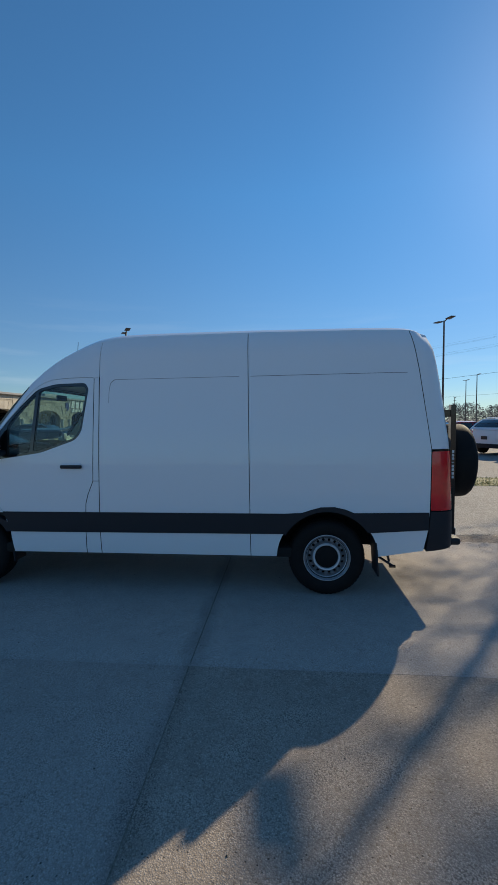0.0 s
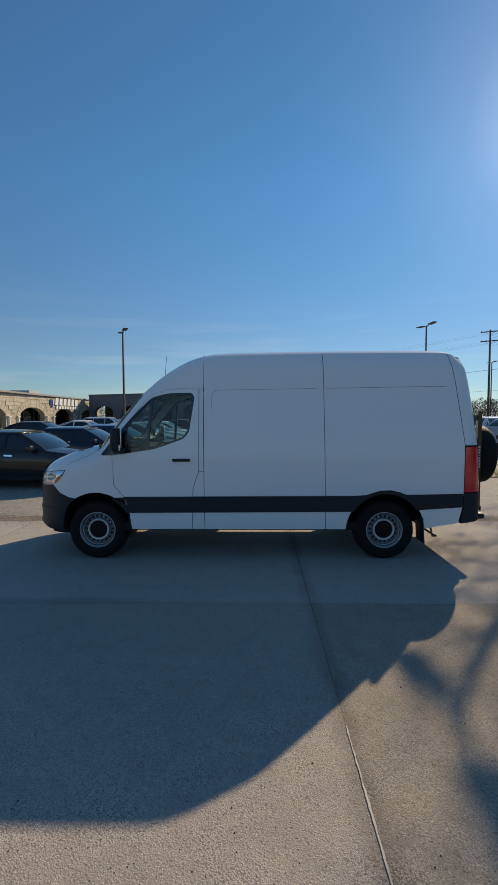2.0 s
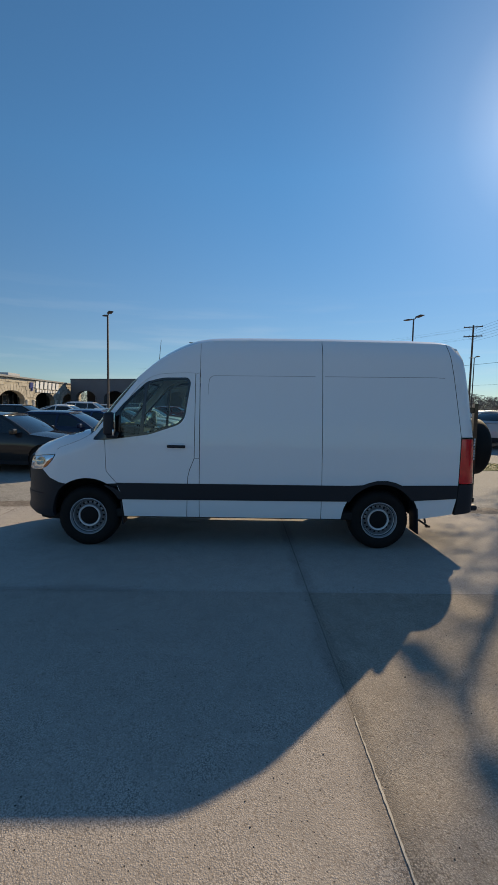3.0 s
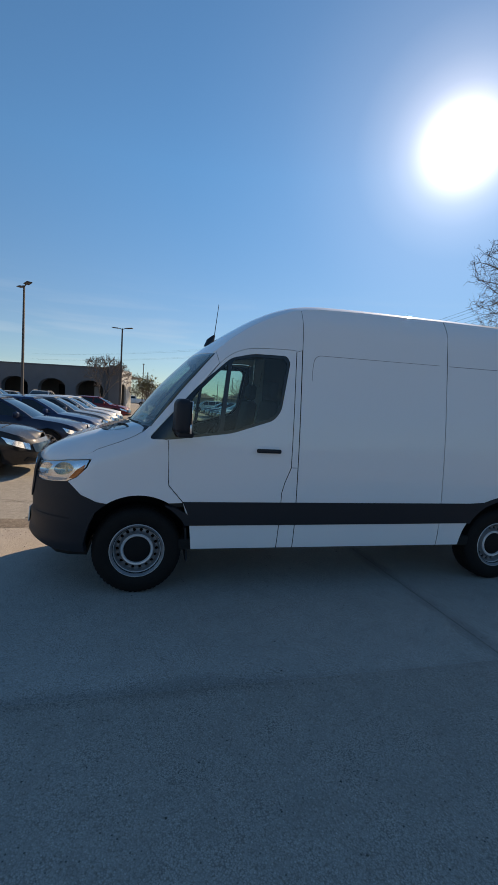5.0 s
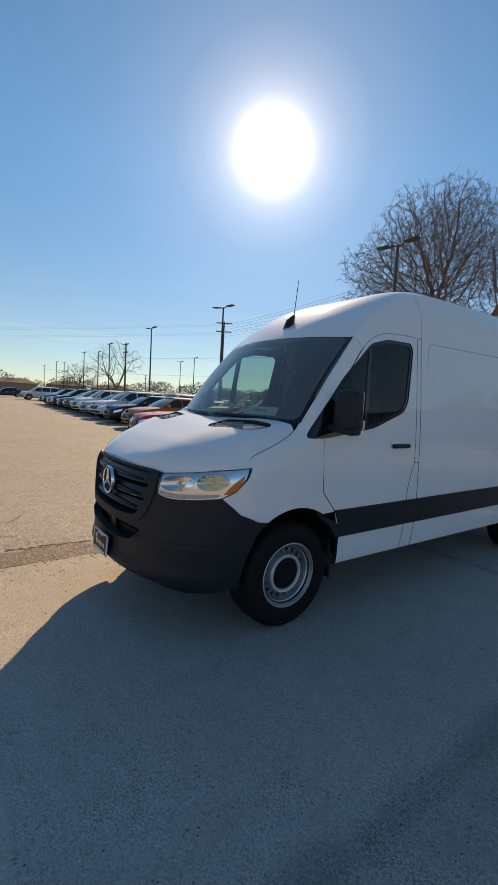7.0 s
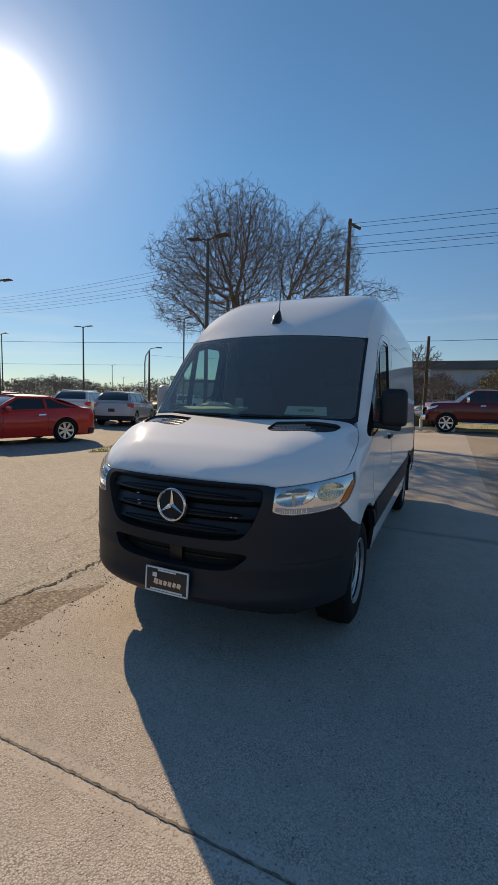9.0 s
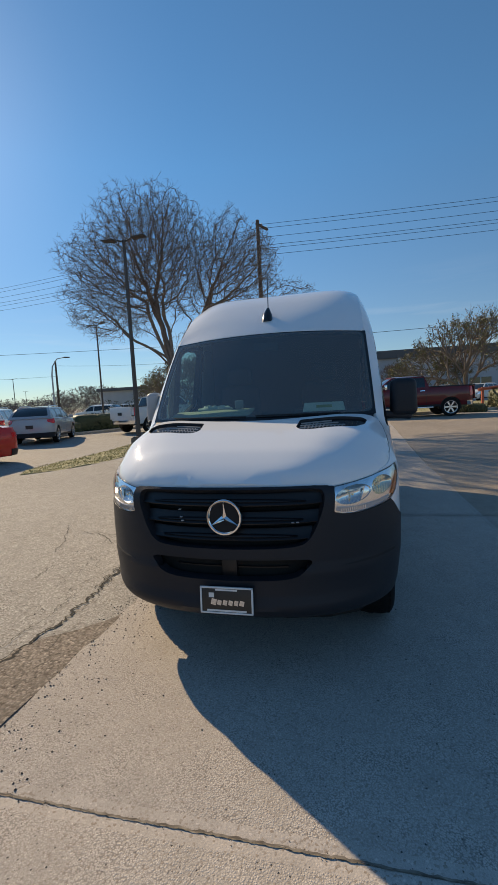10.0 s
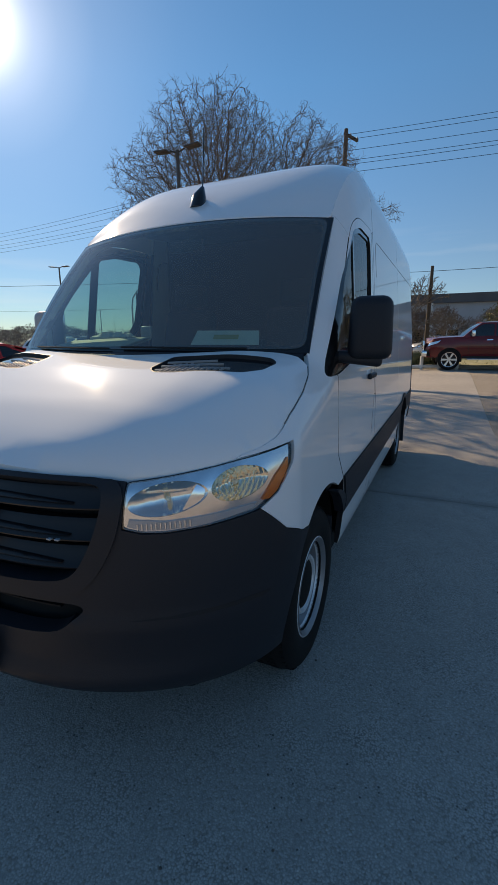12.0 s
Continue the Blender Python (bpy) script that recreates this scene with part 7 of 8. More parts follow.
# body shapes, metres from the nose: length, width, height, sill, wheelbase start and end, wheel radius,
# shoulder line, middle line, foot and head of the screens, belt height, half-widths of belt and roof
SHAPES = {
    "sedan": dict(L=4.85, W=1.84, H=1.46, sill=0.24, fw=0.95, rw=3.75, r=0.335, S=[(0, 0.70), (0.14, 0.77), (0.7, 0.87), (1.35, 0.95), (2.6, 0.98), (4.2, 1.03), (4.85, 1.04)], C=[(0, 0.73), (0.1, 0.81), (0.7, 0.93), (1.35, 1.00), (4.2, 1.06), (4.7, 1.08), (4.85, 1.05)], A0=1.30, A1=2.10, C1=3.35, C0=4.25, wb=0.82, wr=0.60, doors=(2.42, 3.35)),
    "coupe": dict(L=5.02, W=1.92, H=1.45, sill=0.22, fw=0.86, rw=3.81, r=0.365, S=[(0, 0.76), (0.2, 0.84), (1.0, 0.92), (1.7, 0.96), (2.6, 0.96), (3.4, 1.03), (4.4, 1.06), (5.02, 1.03)], C=[(0, 0.78), (0.2, 0.88), (1.0, 0.97), (1.7, 1.01), (4.4, 1.08), (4.9, 1.09), (5.02, 1.05)], A0=1.75, A1=2.50, C1=3.45, C0=4.45, wb=0.84, wr=0.62, doors=(3.25,)),
    "suv": dict(L=4.72, W=1.89, H=1.64, sill=0.30, fw=0.90, rw=3.76, r=0.365, S=[(0, 0.80), (0.2, 0.90), (0.7, 0.99), (1.25, 1.05), (2.5, 1.09), (4.3, 1.16), (4.72, 1.12)], C=[(0, 0.82), (0.15, 0.93), (0.7, 1.05), (1.25, 1.11), (4.72, 1.14)], A0=1.20, A1=1.98, C1=4.02, C0=4.62, wb=0.86, wr=0.66, doors=(2.35, 3.30, 4.05)),
    "big_suv": dict(L=5.05, W=2.0, H=1.78, sill=0.34, fw=0.92, rw=3.95, r=0.385, S=[(0, 0.90), (0.2, 1.0), (0.7, 1.07), (1.3, 1.12), (2.5, 1.15), (4.6, 1.19), (5.05, 1.15)], C=[(0, 0.92), (0.15, 1.02), (0.7, 1.12), (1.3, 1.17), (5.05, 1.18)], A0=1.28, A1=1.95, C1=4.65, C0=4.97, wb=0.92, wr=0.74, doors=(2.45, 3.50, 4.50)),
    "pickup": dict(L=5.9, W=2.03, H=1.96, sill=0.50, fw=0.98, rw=4.74, r=0.425, S=[(0, 1.16), (0.12, 1.26), (0.7, 1.31), (1.4, 1.34), (2.4, 1.36), (5.9, 1.40)], C=[(0, 1.20), (0.1, 1.30), (0.7, 1.38), (1.4, 1.40), (5.9, 1.40)], A0=1.45, A1=2.12, C1=3.62, C0=3.80, wb=0.93, wr=0.76, doors=(2.60, 3.65)),
}
rim_cache = {}


def spoked(r, spokes):
    key = (r, spokes)
    if key not in rim_cache:
        rr = r * 0.70
        tv, tf = lathe([(rr, 0.095), (rr + 0.02, 0.108), (r - 0.05, 0.112), (r - 0.012, 0.095), (r, 0.06), (r, -0.06), (r - 0.012, -0.095), (rr, -0.10)], 32, "y", True)
        back = lathe([(0.0, -0.02), (rr, -0.02)], 24, "y")
        bits = [lathe([(rr - 0.03, -0.070), (rr - 0.015, -0.100), (rr + 0.004, -0.104), (rr + 0.006, -0.07)], 32, "y"), lathe([(0.0, -0.095), (0.045, -0.093), (0.062, -0.07), (0.062, -0.03)], 16, "y")]
        for k in range(spokes):
            a = 2 * math.pi * k / spokes
            c, s = math.cos(a), math.sin(a)
            vs = []
            for d, w, h in ((0.04, 0.030, -0.082), (rr - 0.01, 0.042 if spokes < 8 else 0.026, -0.088)):
                for q, hh in ((-1, -0.03), (-1, h), (1, h), (1, -0.03)):
                    vs.append((d * c - q * w * s / 2 * 2, hh, d * s + q * w * c / 2 * 2))
            bits.append((vs, [(0, 1, 5, 4), (1, 2, 6, 5), (2, 3, 7, 6)]))
        rim_cache[key] = ((tv, tf), back, joined(*bits))
    return rim_cache[key]


def car(kind, color, x, y, heading, label, spokes=5, category="car", group="parked cars", rear_plate=True, lift=0.0):
    """A parked car of one of the shapes. heading: degrees of the way that it faces."""
    q = SHAPES[kind]
    L, W, H = q["L"], q["W"] / 2, q["H"]
    x0 = -L / 2
    S = np.array(q["S"])
    C = np.array(q["C"])
    ra, rb = 0.55, 0.42                       # depth of the rounding of nose and tail, in plan
    LA, LB = 1.05, 0.98
    xa, xb = x0 + ra, x0 + L - rb

    def raw(u, z):
        u, z = np.asarray(u, float), np.asarray(z, float)
        sh = np.interp(np.clip(u, x0, x0 + L) - x0, S[:, 0], S[:, 1])
        rel = np.clip((z - q["sill"]) / (sh - q["sill"]), 0, 1)
        w = W * np.interp(rel, [0, 0.12, 0.45, 0.75, 0.92, 1.0], [0.93, 0.965, 1.0, 0.99, 0.965, 0.925])
        tuck = np.interp(rel, [0, 0.2, 0.5, 0.8, 1.0], [0.06, 0.0, 0.0, 0.03, 0.12])
        pa = np.clip((xa - u) / LA, 0, 1) * math.pi / 2
        pb = np.clip((u - xb) / LB, 0, 1) * math.pi / 2
        px = np.where(u < xa, xa - (ra - tuck) * np.sin(pa) ** 1.15, np.where(u > xb, xb + (rb - tuck * 0.7) * np.sin(pb) ** 1.1, u))
        py = w * np.maximum(np.cos(np.where(u < xa, pa, np.where(u > xb, pb, 0))), 0) ** 0.55
        return np.stack([px, -py, z], 1)

    def skin_car(u, z, off=0.0):
        p = raw(u, z)
        if np.all(off == 0):
            return p
        e = 0.01
        n = np.cross(raw(u + e, z) - raw(u - e, z), raw(u, z + e) - raw(u, z - e))
        return p + n / np.maximum(np.linalg.norm(n, axis=1, keepdims=True), 1e-9) * off

    ua, ub = xa - LA, xb + LB
    sz = lambda u: float(np.interp(min(max(u, x0), x0 + L) - x0, S[:, 0], S[:, 1]))
    t = thing("parked_" + ("pickup" if kind == "pickup" else "car"), pose(x, y, gz(x, y) + lift, 0, 0, heading - 180), label, category, group)
    r, fx, rx = q["r"], x0 + q["fw"], x0 + q["rw"]
    ar = r + 0.055
    wheel_arc = lambda c, a0, a1: [(c + ar * math.cos(radians(a0 + (a1 - a0) * k / 10)), r + ar * math.sin(radians(a0 + (a1 - a0) * k / 10))) for k in range(11)]
    low = math.degrees(math.asin(min(0.9, (q["sill"] - r) / ar)))
    outline = [(u, sz(u)) for u in np.linspace(ua, ub, 44)] + [(ub, q["sill"] + 0.06), (xb, q["sill"])] + wheel_arc(rx, low, 180 - low) + wheel_arc(fx, low, 180 - low) + [(xa, q["sill"]), (ua, q["sill"])]
    pm = PAINT[color]

    def two(name, poly, mat, off=0.0, depth=0.02, step=0.14, holes=(), lab=""):
        v, f, m = patch(poly, skin_car, step, holes, off, depth)
        mk(name, v, f, mat, t, lab)
        v2, f2 = mirrored(v, f)
        mk(name, v2, f2, mat, t, lab)

    two("body_side", outline, pm)
    # nose, tail and trim
    zs = sz(ua)
    two("grille", rounded([(ua, zs - 0.07), (ua + 0.42, zs - 0.08), (ua + 0.36, zs - 0.24), (ua, zs - 0.26)], 0.03), M["gloss_black"], 0.008, 0.02, 0.12)
    two("lower_grille", rounded([(ua, zs - 0.34), (ua + 0.55, zs - 0.33), (ua + 0.62, q["sill"] + 0.06), (ua, q["sill"] + 0.05)], 0.03), M["car_under"], 0.008, 0.02, 0.14)
    two("headlight", rounded([(ua + 0.48, zs - 0.07), (ua + 1.12, sz(ua + 1.1) - 0.10), (ua + 0.98, sz(ua + 1.0) - 0.20), (ua + 0.47, zs - 0.19)], 0.02), M["reflector"], 0.010, 0.02, 0.1, lab="clear headlight")
    zt = sz(ub)
    if kind in ("pickup", "big_suv"):
        tail = [(ub - 0.80, zt - 0.06), (ub - 0.55, zt - 0.06), (ub - 0.55, zt - 0.48), (ub - 0.80, zt - 0.48)]
    elif kind == "suv":
        tail = [(ub - 1.00, zt - 0.02), (ub - 0.40, zt - 0.07), (ub - 0.42, zt - 0.17), (ub - 0.70, zt - 0.24), (ub - 0.94, zt - 0.22)]
    else:
        tail = [(ub - 0.98, zt - 0.12), (ub - 0.42, zt - 0.13), (ub - 0.45, zt - 0.27), (ub - 0.92, zt - 0.26)]
    two("tail_light", rounded(tail, 0.03), M["red_lens"], 0.012, 0.02, 0.1, lab="red tail light")
    two("rear_bumper", [(ub - 1.0, q["sill"] + 0.20), (ub, q["sill"] + 0.20), (ub, q["sill"] + 0.02), (ub - 1.0, q["sill"])], M["chrome"] if kind == "pickup" else M["plastic"], 0.02, 0.04, 0.2)
    if kind != "coupe":
        two("sill_trim", [(fx + ar, q["sill"] + 0.07), (rx - ar, q["sill"] + 0.07), (rx - ar, q["sill"] - 0.03), (fx + ar, q["sill"] - 0.03)], M["plastic"], 0.008, 0.03, 0.4)
    # door seams and handles
    for dx in ([x0 + q["A0"] + 0.22] + [x0 + d for d in q["doors"][:2]]):
        two("door_seam", [(dx - 0.006, sz(dx) - 0.02), (dx + 0.006, sz(dx) - 0.02), (dx + 0.006, q["sill"] + 0.10), (dx - 0.006, q["sill"] + 0.10)], M["seam"], 0.003, 0.0, 0.3)
    for d in q["doors"][:2]:
        hx = x0 + d - 0.18
        two("door_handle", rounded([(hx - 0.11, sz(hx) - 0.13), (hx + 0.11, sz(hx) - 0.12), (hx + 0.11, sz(hx) - 0.16), (hx - 0.11, sz(hx) - 0.17)], 0.012, 2), M["chrome"], 0.02, 0.02, 0.2)
    # deck: hood and boot lid
    us = np.linspace(ua, ub, 90)
    rim = raw(us, np.array([sz(u) for u in us]))
    end = L - 0.02 if kind != "pickup" else q["C0"] + 0.02

    def deck(a, b, off=0.0):
        yb = np.interp(a, rim[:, 0], -rim[:, 1])
        zb = np.interp(a, rim[:, 0], rim[:, 2])
        zc = np.maximum(np.interp(a - x0, C[:, 0], C[:, 1]), zb)
        return np.stack([a, b, zb + (zc - zb) * (1 - np.clip(np.abs(b) / np.maximum(yb, 1e-3), 0, 1) ** 2.6) + off], 1)

    half = [(p[0], p[1]) for p in rim[1:-1:2] if p[0] < x0 + end]
    dk = half + ([(half[-1][0], 0)] if kind != "pickup" else []) + [(a, -b) for a, b in half[::-1]]
    v, f, m = patch(dk, deck, 0.16, (), 0, 0.02)
    mk("deck", v, f, pm, t)
    if kind == "pickup":
        b0, b1 = x0 + q["C0"], x0 + L - 0.06
        mk("bed_floor", *box_vf(b0, b1, -W + 0.12, W - 0.12, 0.92, 0.96), M["car_under"], t, smooth=False)
        for s in (-1, 1):
            part("bed_rail", rbox(b1 - b0, 0.14, 0.05, 0.015), M["plastic"], t, at=pose((b0 + b1) / 2, s * (W - 0.13), 1.395))
        part("tailgate", rbox(0.07, 2 * W - 0.42, 0.62, 0.02), pm, t, at=pose(x0 + L - 0.05, 0, 1.08))
    # cabin
    zb0, zb1 = sz(x0 + q["A0"]) - 0.01, sz(x0 + q["C0"]) - 0.01
    A0, A1, C1, C0, wb, wr = x0 + q["A0"], x0 + q["A1"], x0 + q["C1"], x0 + q["C0"], q["wb"], q["wr"]
    belt = lambda u: zb0 + (zb1 - zb0) * (u - A0) / (C0 - A0)
    ZR = H - 0.06

    def cab(u, z, off=0.0):
        k = np.clip((z - belt(u)) / (ZR - belt(u)), -0.1, 1)
        return np.stack([u, -(wb + (wr - wb) * np.maximum(k, 0) ** 1.15) - off, z + off * 0.4], 1)

    side_out = [(A0, belt(A0)), (C0, belt(C0)), (C1 + 0.5 * (C0 - C1) * 0.55, ZR - 0.42 * (ZR - zb1)), (C1, ZR), (A1, ZR)]
    pill = [A0 + 0.20] + [x0 + d for d in q["doors"]] + [C0 - 0.18]
    edge_z = lambda u: float(np.interp(u, [A0, A1, C1, C1 + 0.275 * (C0 - C1), C0], [belt(A0), ZR, ZR, ZR - 0.42 * (ZR - zb1), belt(C0)]))
    panes = []
    for a, b in zip(pill[:-1], pill[1:]):
        a, b = a + 0.035, b - 0.035
        if b - a < 0.16:
            continue
        n = 6
        topl = [(u, max(edge_z(u) - 0.06, belt(u) + 0.035)) for u in np.linspace(b, a, n)]
        if max(p[1] - belt(p[0]) for p in topl) < 0.12:
            continue
        panes.append([(a, belt(a) + 0.03), (b, belt(b) + 0.03)] + topl)
    v, f, m = patch(side_out, cab, 0.14, panes, 0, 0.03)
    for s in (0, 1):
        vv, ff = (v, f) if not s else mirrored(v, f)
        mk("cabin_side", vv, ff, pm, t)
        for p in panes:
            v3, f3, _ = patch(p, cab, 0.2, (), -0.012, 0.0)
            if s:
                v3, f3 = mirrored(v3, f3)
            mk("side_window", v3, f3, M["car_glass"], t, "dark tinted window")

    def screen(y, k, off=0.0):
        bx, tx = A0 - 0.16 * (1 - (y / wb) ** 2), A1 - 0.05 * (1 - (y / wr) ** 2)
        kk = np.asarray(k, float)
        return np.stack([bx + (tx - bx) * kk - off, y * (1 + (wr / wb - 1) * kk), zb0 + (ZR - zb0) * kk + 0.04 * np.sin(np.pi * kk) + off], 1)

    def back(y, k, off=0.0):
        bx, tx = C0 + 0.06 * (1 - (y / wb) ** 2), C1 + 0.05 * (1 - (y / wr) ** 2)
        kk = np.asarray(k, float)
        return np.stack([bx + (tx - bx) * kk + off, y * (1 + (wr / wb - 1) * kk), zb1 + (ZR - zb1) * kk + 0.05 * np.sin(np.pi * kk) + off], 1)

    for nm, fn, fl in (("windscreen", screen, True), ("rear_window", back, False)):
        edge = [(-wb, 0), (wb, 0), (wb, 1), (-wb, 1)]
        hole = rounded([(-wb + 0.05, 0.04), (wb - 0.05, 0.04), (wb - 0.06, 0.93), (-wb + 0.06, 0.93)], 0.06)
        if nm == "rear_window" and kind in ("suv", "big_suv"):
            hole = rounded([(-wb + 0.10, 0.16), (wb - 0.10, 0.16), (wb - 0.12, 0.90), (-wb + 0.12, 0.90)], 0.06)
        v, f, m = patch(edge, fn, 0.16, [hole], 0, 0.02, fl)
        mk(nm + "_frame", v, f, pm, t)
        v, f, m = patch(hole, fn, 0.16, (), -0.008, 0.0, fl)
        mk(nm, v, f, M["car_glass"], t, "dark glass")

    def top(a, b, off=0.0):
        k = np.clip((a - A1) / (C1 - A1), 0, 1)
        return np.stack([a, b, ZR + 0.06 * (1 - (np.abs(b) / wr) ** 2.4) * np.sin(np.pi * (0.12 + 0.76 * k)) ** 0.5 + off], 1)

    ro = [(A1 - 0.05 * (1 - (b / wr) ** 2), b) for b in np.linspace(wr, -wr, 9)] + [(C1 + 0.05 * (1 - (b / wr) ** 2), b) for b in np.linspace(-wr, wr, 9)]
    v, f, m = patch(ro, top, 0.2, (), 0, 0.03)
    mk("roof", v, f, pm, t)
    if kind in ("suv", "big_suv"):
        for s in (-1, 1):
            mk("roof_rail", *tube([(A1 + 0.25, s * (wr - 0.06), ZR + 0.02), (A1 + 0.35, s * (wr - 0.06), ZR + 0.07), (C1 - 0.3, s * (wr - 0.06), ZR + 0.07), (C1 - 0.15, s * (wr - 0.06), ZR + 0.02)], 0.018, 6), M["alloy"], t)
    for s in (-1, 1):
        part("door_mirror", rbox(0.12, 0.20, 0.14 if kind != "pickup" else 0.26, 0.035, 3), pm if kind != "pickup" else M["chrome"], t, at=pose(A0 + 0.34, s * (W + 0.06), sz(A0 + 0.3) + (0.06 if kind != "pickup" else 0.12)))
    if rear_plate:
        part("rear_plate", rbox(0.012, 0.30, 0.15, 0), M["plate_dark"], t, at=pose(x0 + L + 0.012, 0, zt - 0.36))
    # underside, wheels
    part("underside", rbox(L - 0.7, 2 * W - 0.22, 0.20, 0.03), M["car_under"], t, at=pose(0, 0, q["sill"] + 0.08))
    tyre, dish, rims = spoked(r, spokes)
    for wx in (fx, rx):
        for s in (1, -1):
            part("wheel_well", rbox(2 * ar + 0.02, 0.30, ar + 0.06, 0.02), M["car_under"], t, at=pose(wx, -s * (W - 0.22), r + ar / 2 - 0.06))
            hub = mk("wheel", *dish, M["car_under"], t, at=pose(wx, -s * (W - 0.13), r, 0, 0, 0 if s > 0 else 180))
            mk("tyre", *tyre, M["rubber"], hub)
            mk("rim", *rims, M["alloy"], hub, smooth=False)
    return t


# row on the west side of the lane, noses towards it
for k, (kind, col, y, lab) in enumerate((("sedan", "black", 5.15, "black sedan parked nose out"), ("sedan", "navy", 7.8, "dark navy sedan parked nose out"), ("sedan", "blue", 10.5, "blue sedan parked nose out"), ("sedan", "grey", 13.1, "grey sedan parked nose out"),
                                         ("sedan", "silver", 15.7, "silver sedan parked nose out"), ("sedan", "white", 18.2, "white sedan parked nose out"))):
    L = SHAPES[kind]["L"]
    car(kind, col, (-1.86, -1.30, -1.15, -1.06, -0.99, -0.92)[k] - L / 2, y, -2 + 2 * (k % 2), lab, 5 + 5 * (k % 2))
car("sedan", "wine", -3.2, 27.6, -8, "dark red sedan parked near a lamp post", 10)
# second row nearer the shops
for kind, col, x, y, hd, lab in (("sedan", "black", -10.6, 18.8, 0, "black sedan parked before the shops"), ("coupe", "white", -9.8, 24.0, 0, "white coupe parked before the shops"), ("suv", "silver", -10.5, 30.0, 0, "silver crossover parked before the shops"),
                                 ("sedan", "tan", -10.2, 34.0, 0, "tan sedan parked before the shops"), ("suv", "white", -9.0, 38.5, -90, "white crossover parked before the grey building"), ("sedan", "grey", -6.2, 38.8, -90, "grey sedan parked before the grey building")):
    car(kind, col, x, y, hd, lab)
# row on the east side of the lane
row = (("sedan", "orange", 15.4, "orange sedan in the long parked row"), ("sedan", "black", 18.6, "black sedan in the long parked row"), ("suv", "white", 21.6, "white crossover in the long parked row"), ("sedan", "silver", 24.4, "silver sedan in the long parked row"), ("suv", "white", 27.2, "white crossover in the long parked row"), ("suv", "grey", 30.0, "grey crossover in the long parked row"),
       ("sedan", "black", 32.8, "black sedan in the long parked row"), ("suv", "navy", 35.6, "dark blue crossover in the long parked row"), ("sedan", "silver", 38.4, "silver sedan in the long parked row"), ("suv", "black", 41.2, "black crossover in the long parked row"), ("sedan", "grey", 44.0, "grey sedan in the long parked row"))
for kind, col, y, lab in row:
    car(kind, col, 5.15 + 0.058 * (y - 23.3) + SHAPES[kind]["L"] / 2, y, 180, lab, 5, group="east row")
for kind, col, x, y, hd, lab in (("big_suv", "white", 9.5, 60.0, 180, "white van-like wagon far down the lot"), ("sedan", "black", 4.0, 74.0, 200, "dark sedan far down the lot"), ("sedan", "navy", 7.5, 76.0, 180, "dark blue sedan far down the lot"), ("pickup", "white", -2.0, 82.0, 180, "white pickup far down the lot"), ("suv", "grey", 1.0, 96.0, 180, "grey crossover far down the lot")):
    car(kind, col, x, y, hd, lab, 5, group="far cars")
# the cars beyond the van's nose
car("coupe", "red", 5.75, 10.45, 167, "bright red two-door coupe with bright spoked wheels", 7)
car("suv", "white", 14.2, 15.9, 28, "white crossover standing in the lot", 6)
car("suv", "white", 10.4, 19.5, 10, "white crossover among parked cars", 5)
car("sedan", "maroon", 14.2, 22.0, 15, "maroon sedan among parked cars", 5)
car("suv", "silver", 14.8, 13.6, 23, "silver crossover seen from behind on the drive", 5)
car("pickup", "white", 20.0, 10.0, -20, "white pickup truck parked beside the hedge", 6, category="pickup")
truck = car("pickup", "dark_red", 19.4, -3.3, 97, "dark red crew-cab pickup with chrome grille and step", 6, category="pickup")
for s in (-1, 1):
    part("running_board", rbox(2.3, 0.16, 0.05, 0.015), M["chrome"], truck, at=pose(-0.15, s * 0.98, 0.45))
part("chrome_grille", rbox(0.06, 1.25, 0.42, 0.02), M["chrome"], truck, at=pose(-2.955, 0, 0.98))
for s in (-1, 1):
    part("grille_bar", rbox(0.03, 1.15, 0.05, 0.01), M["plastic"], truck, at=pose(-2.985, 0, 0.98 + 0.1 * s))
part("front_bumper", rbox(0.22, 1.9, 0.24, 0.05, 3), M["chrome"], truck, at=pose(-2.93, 0, 0.66))
# far cars along the road to the east
for k, (x, y, col, kind) in enumerate(((33.5, 22.5, "white", "suv"), (38.0, 24.0, "black", "sedan"), (43.0, 25.0, "silver", "suv"), (37.5, 3.5, "white", "sedan"), (38.5, -0.5, "silver", "suv"), (39.0, -4.0, "white", "sedan"), (39.5, -8.0, "grey", "suv"), (40.0, -12.0, "white", "suv"))):
    car(kind, col, x, y, 90 + 7 * k, ("white", "black", "silver", "white", "silver", "white", "grey", "white")[k] + " car parked far off across the verge", 5, group="far cars")


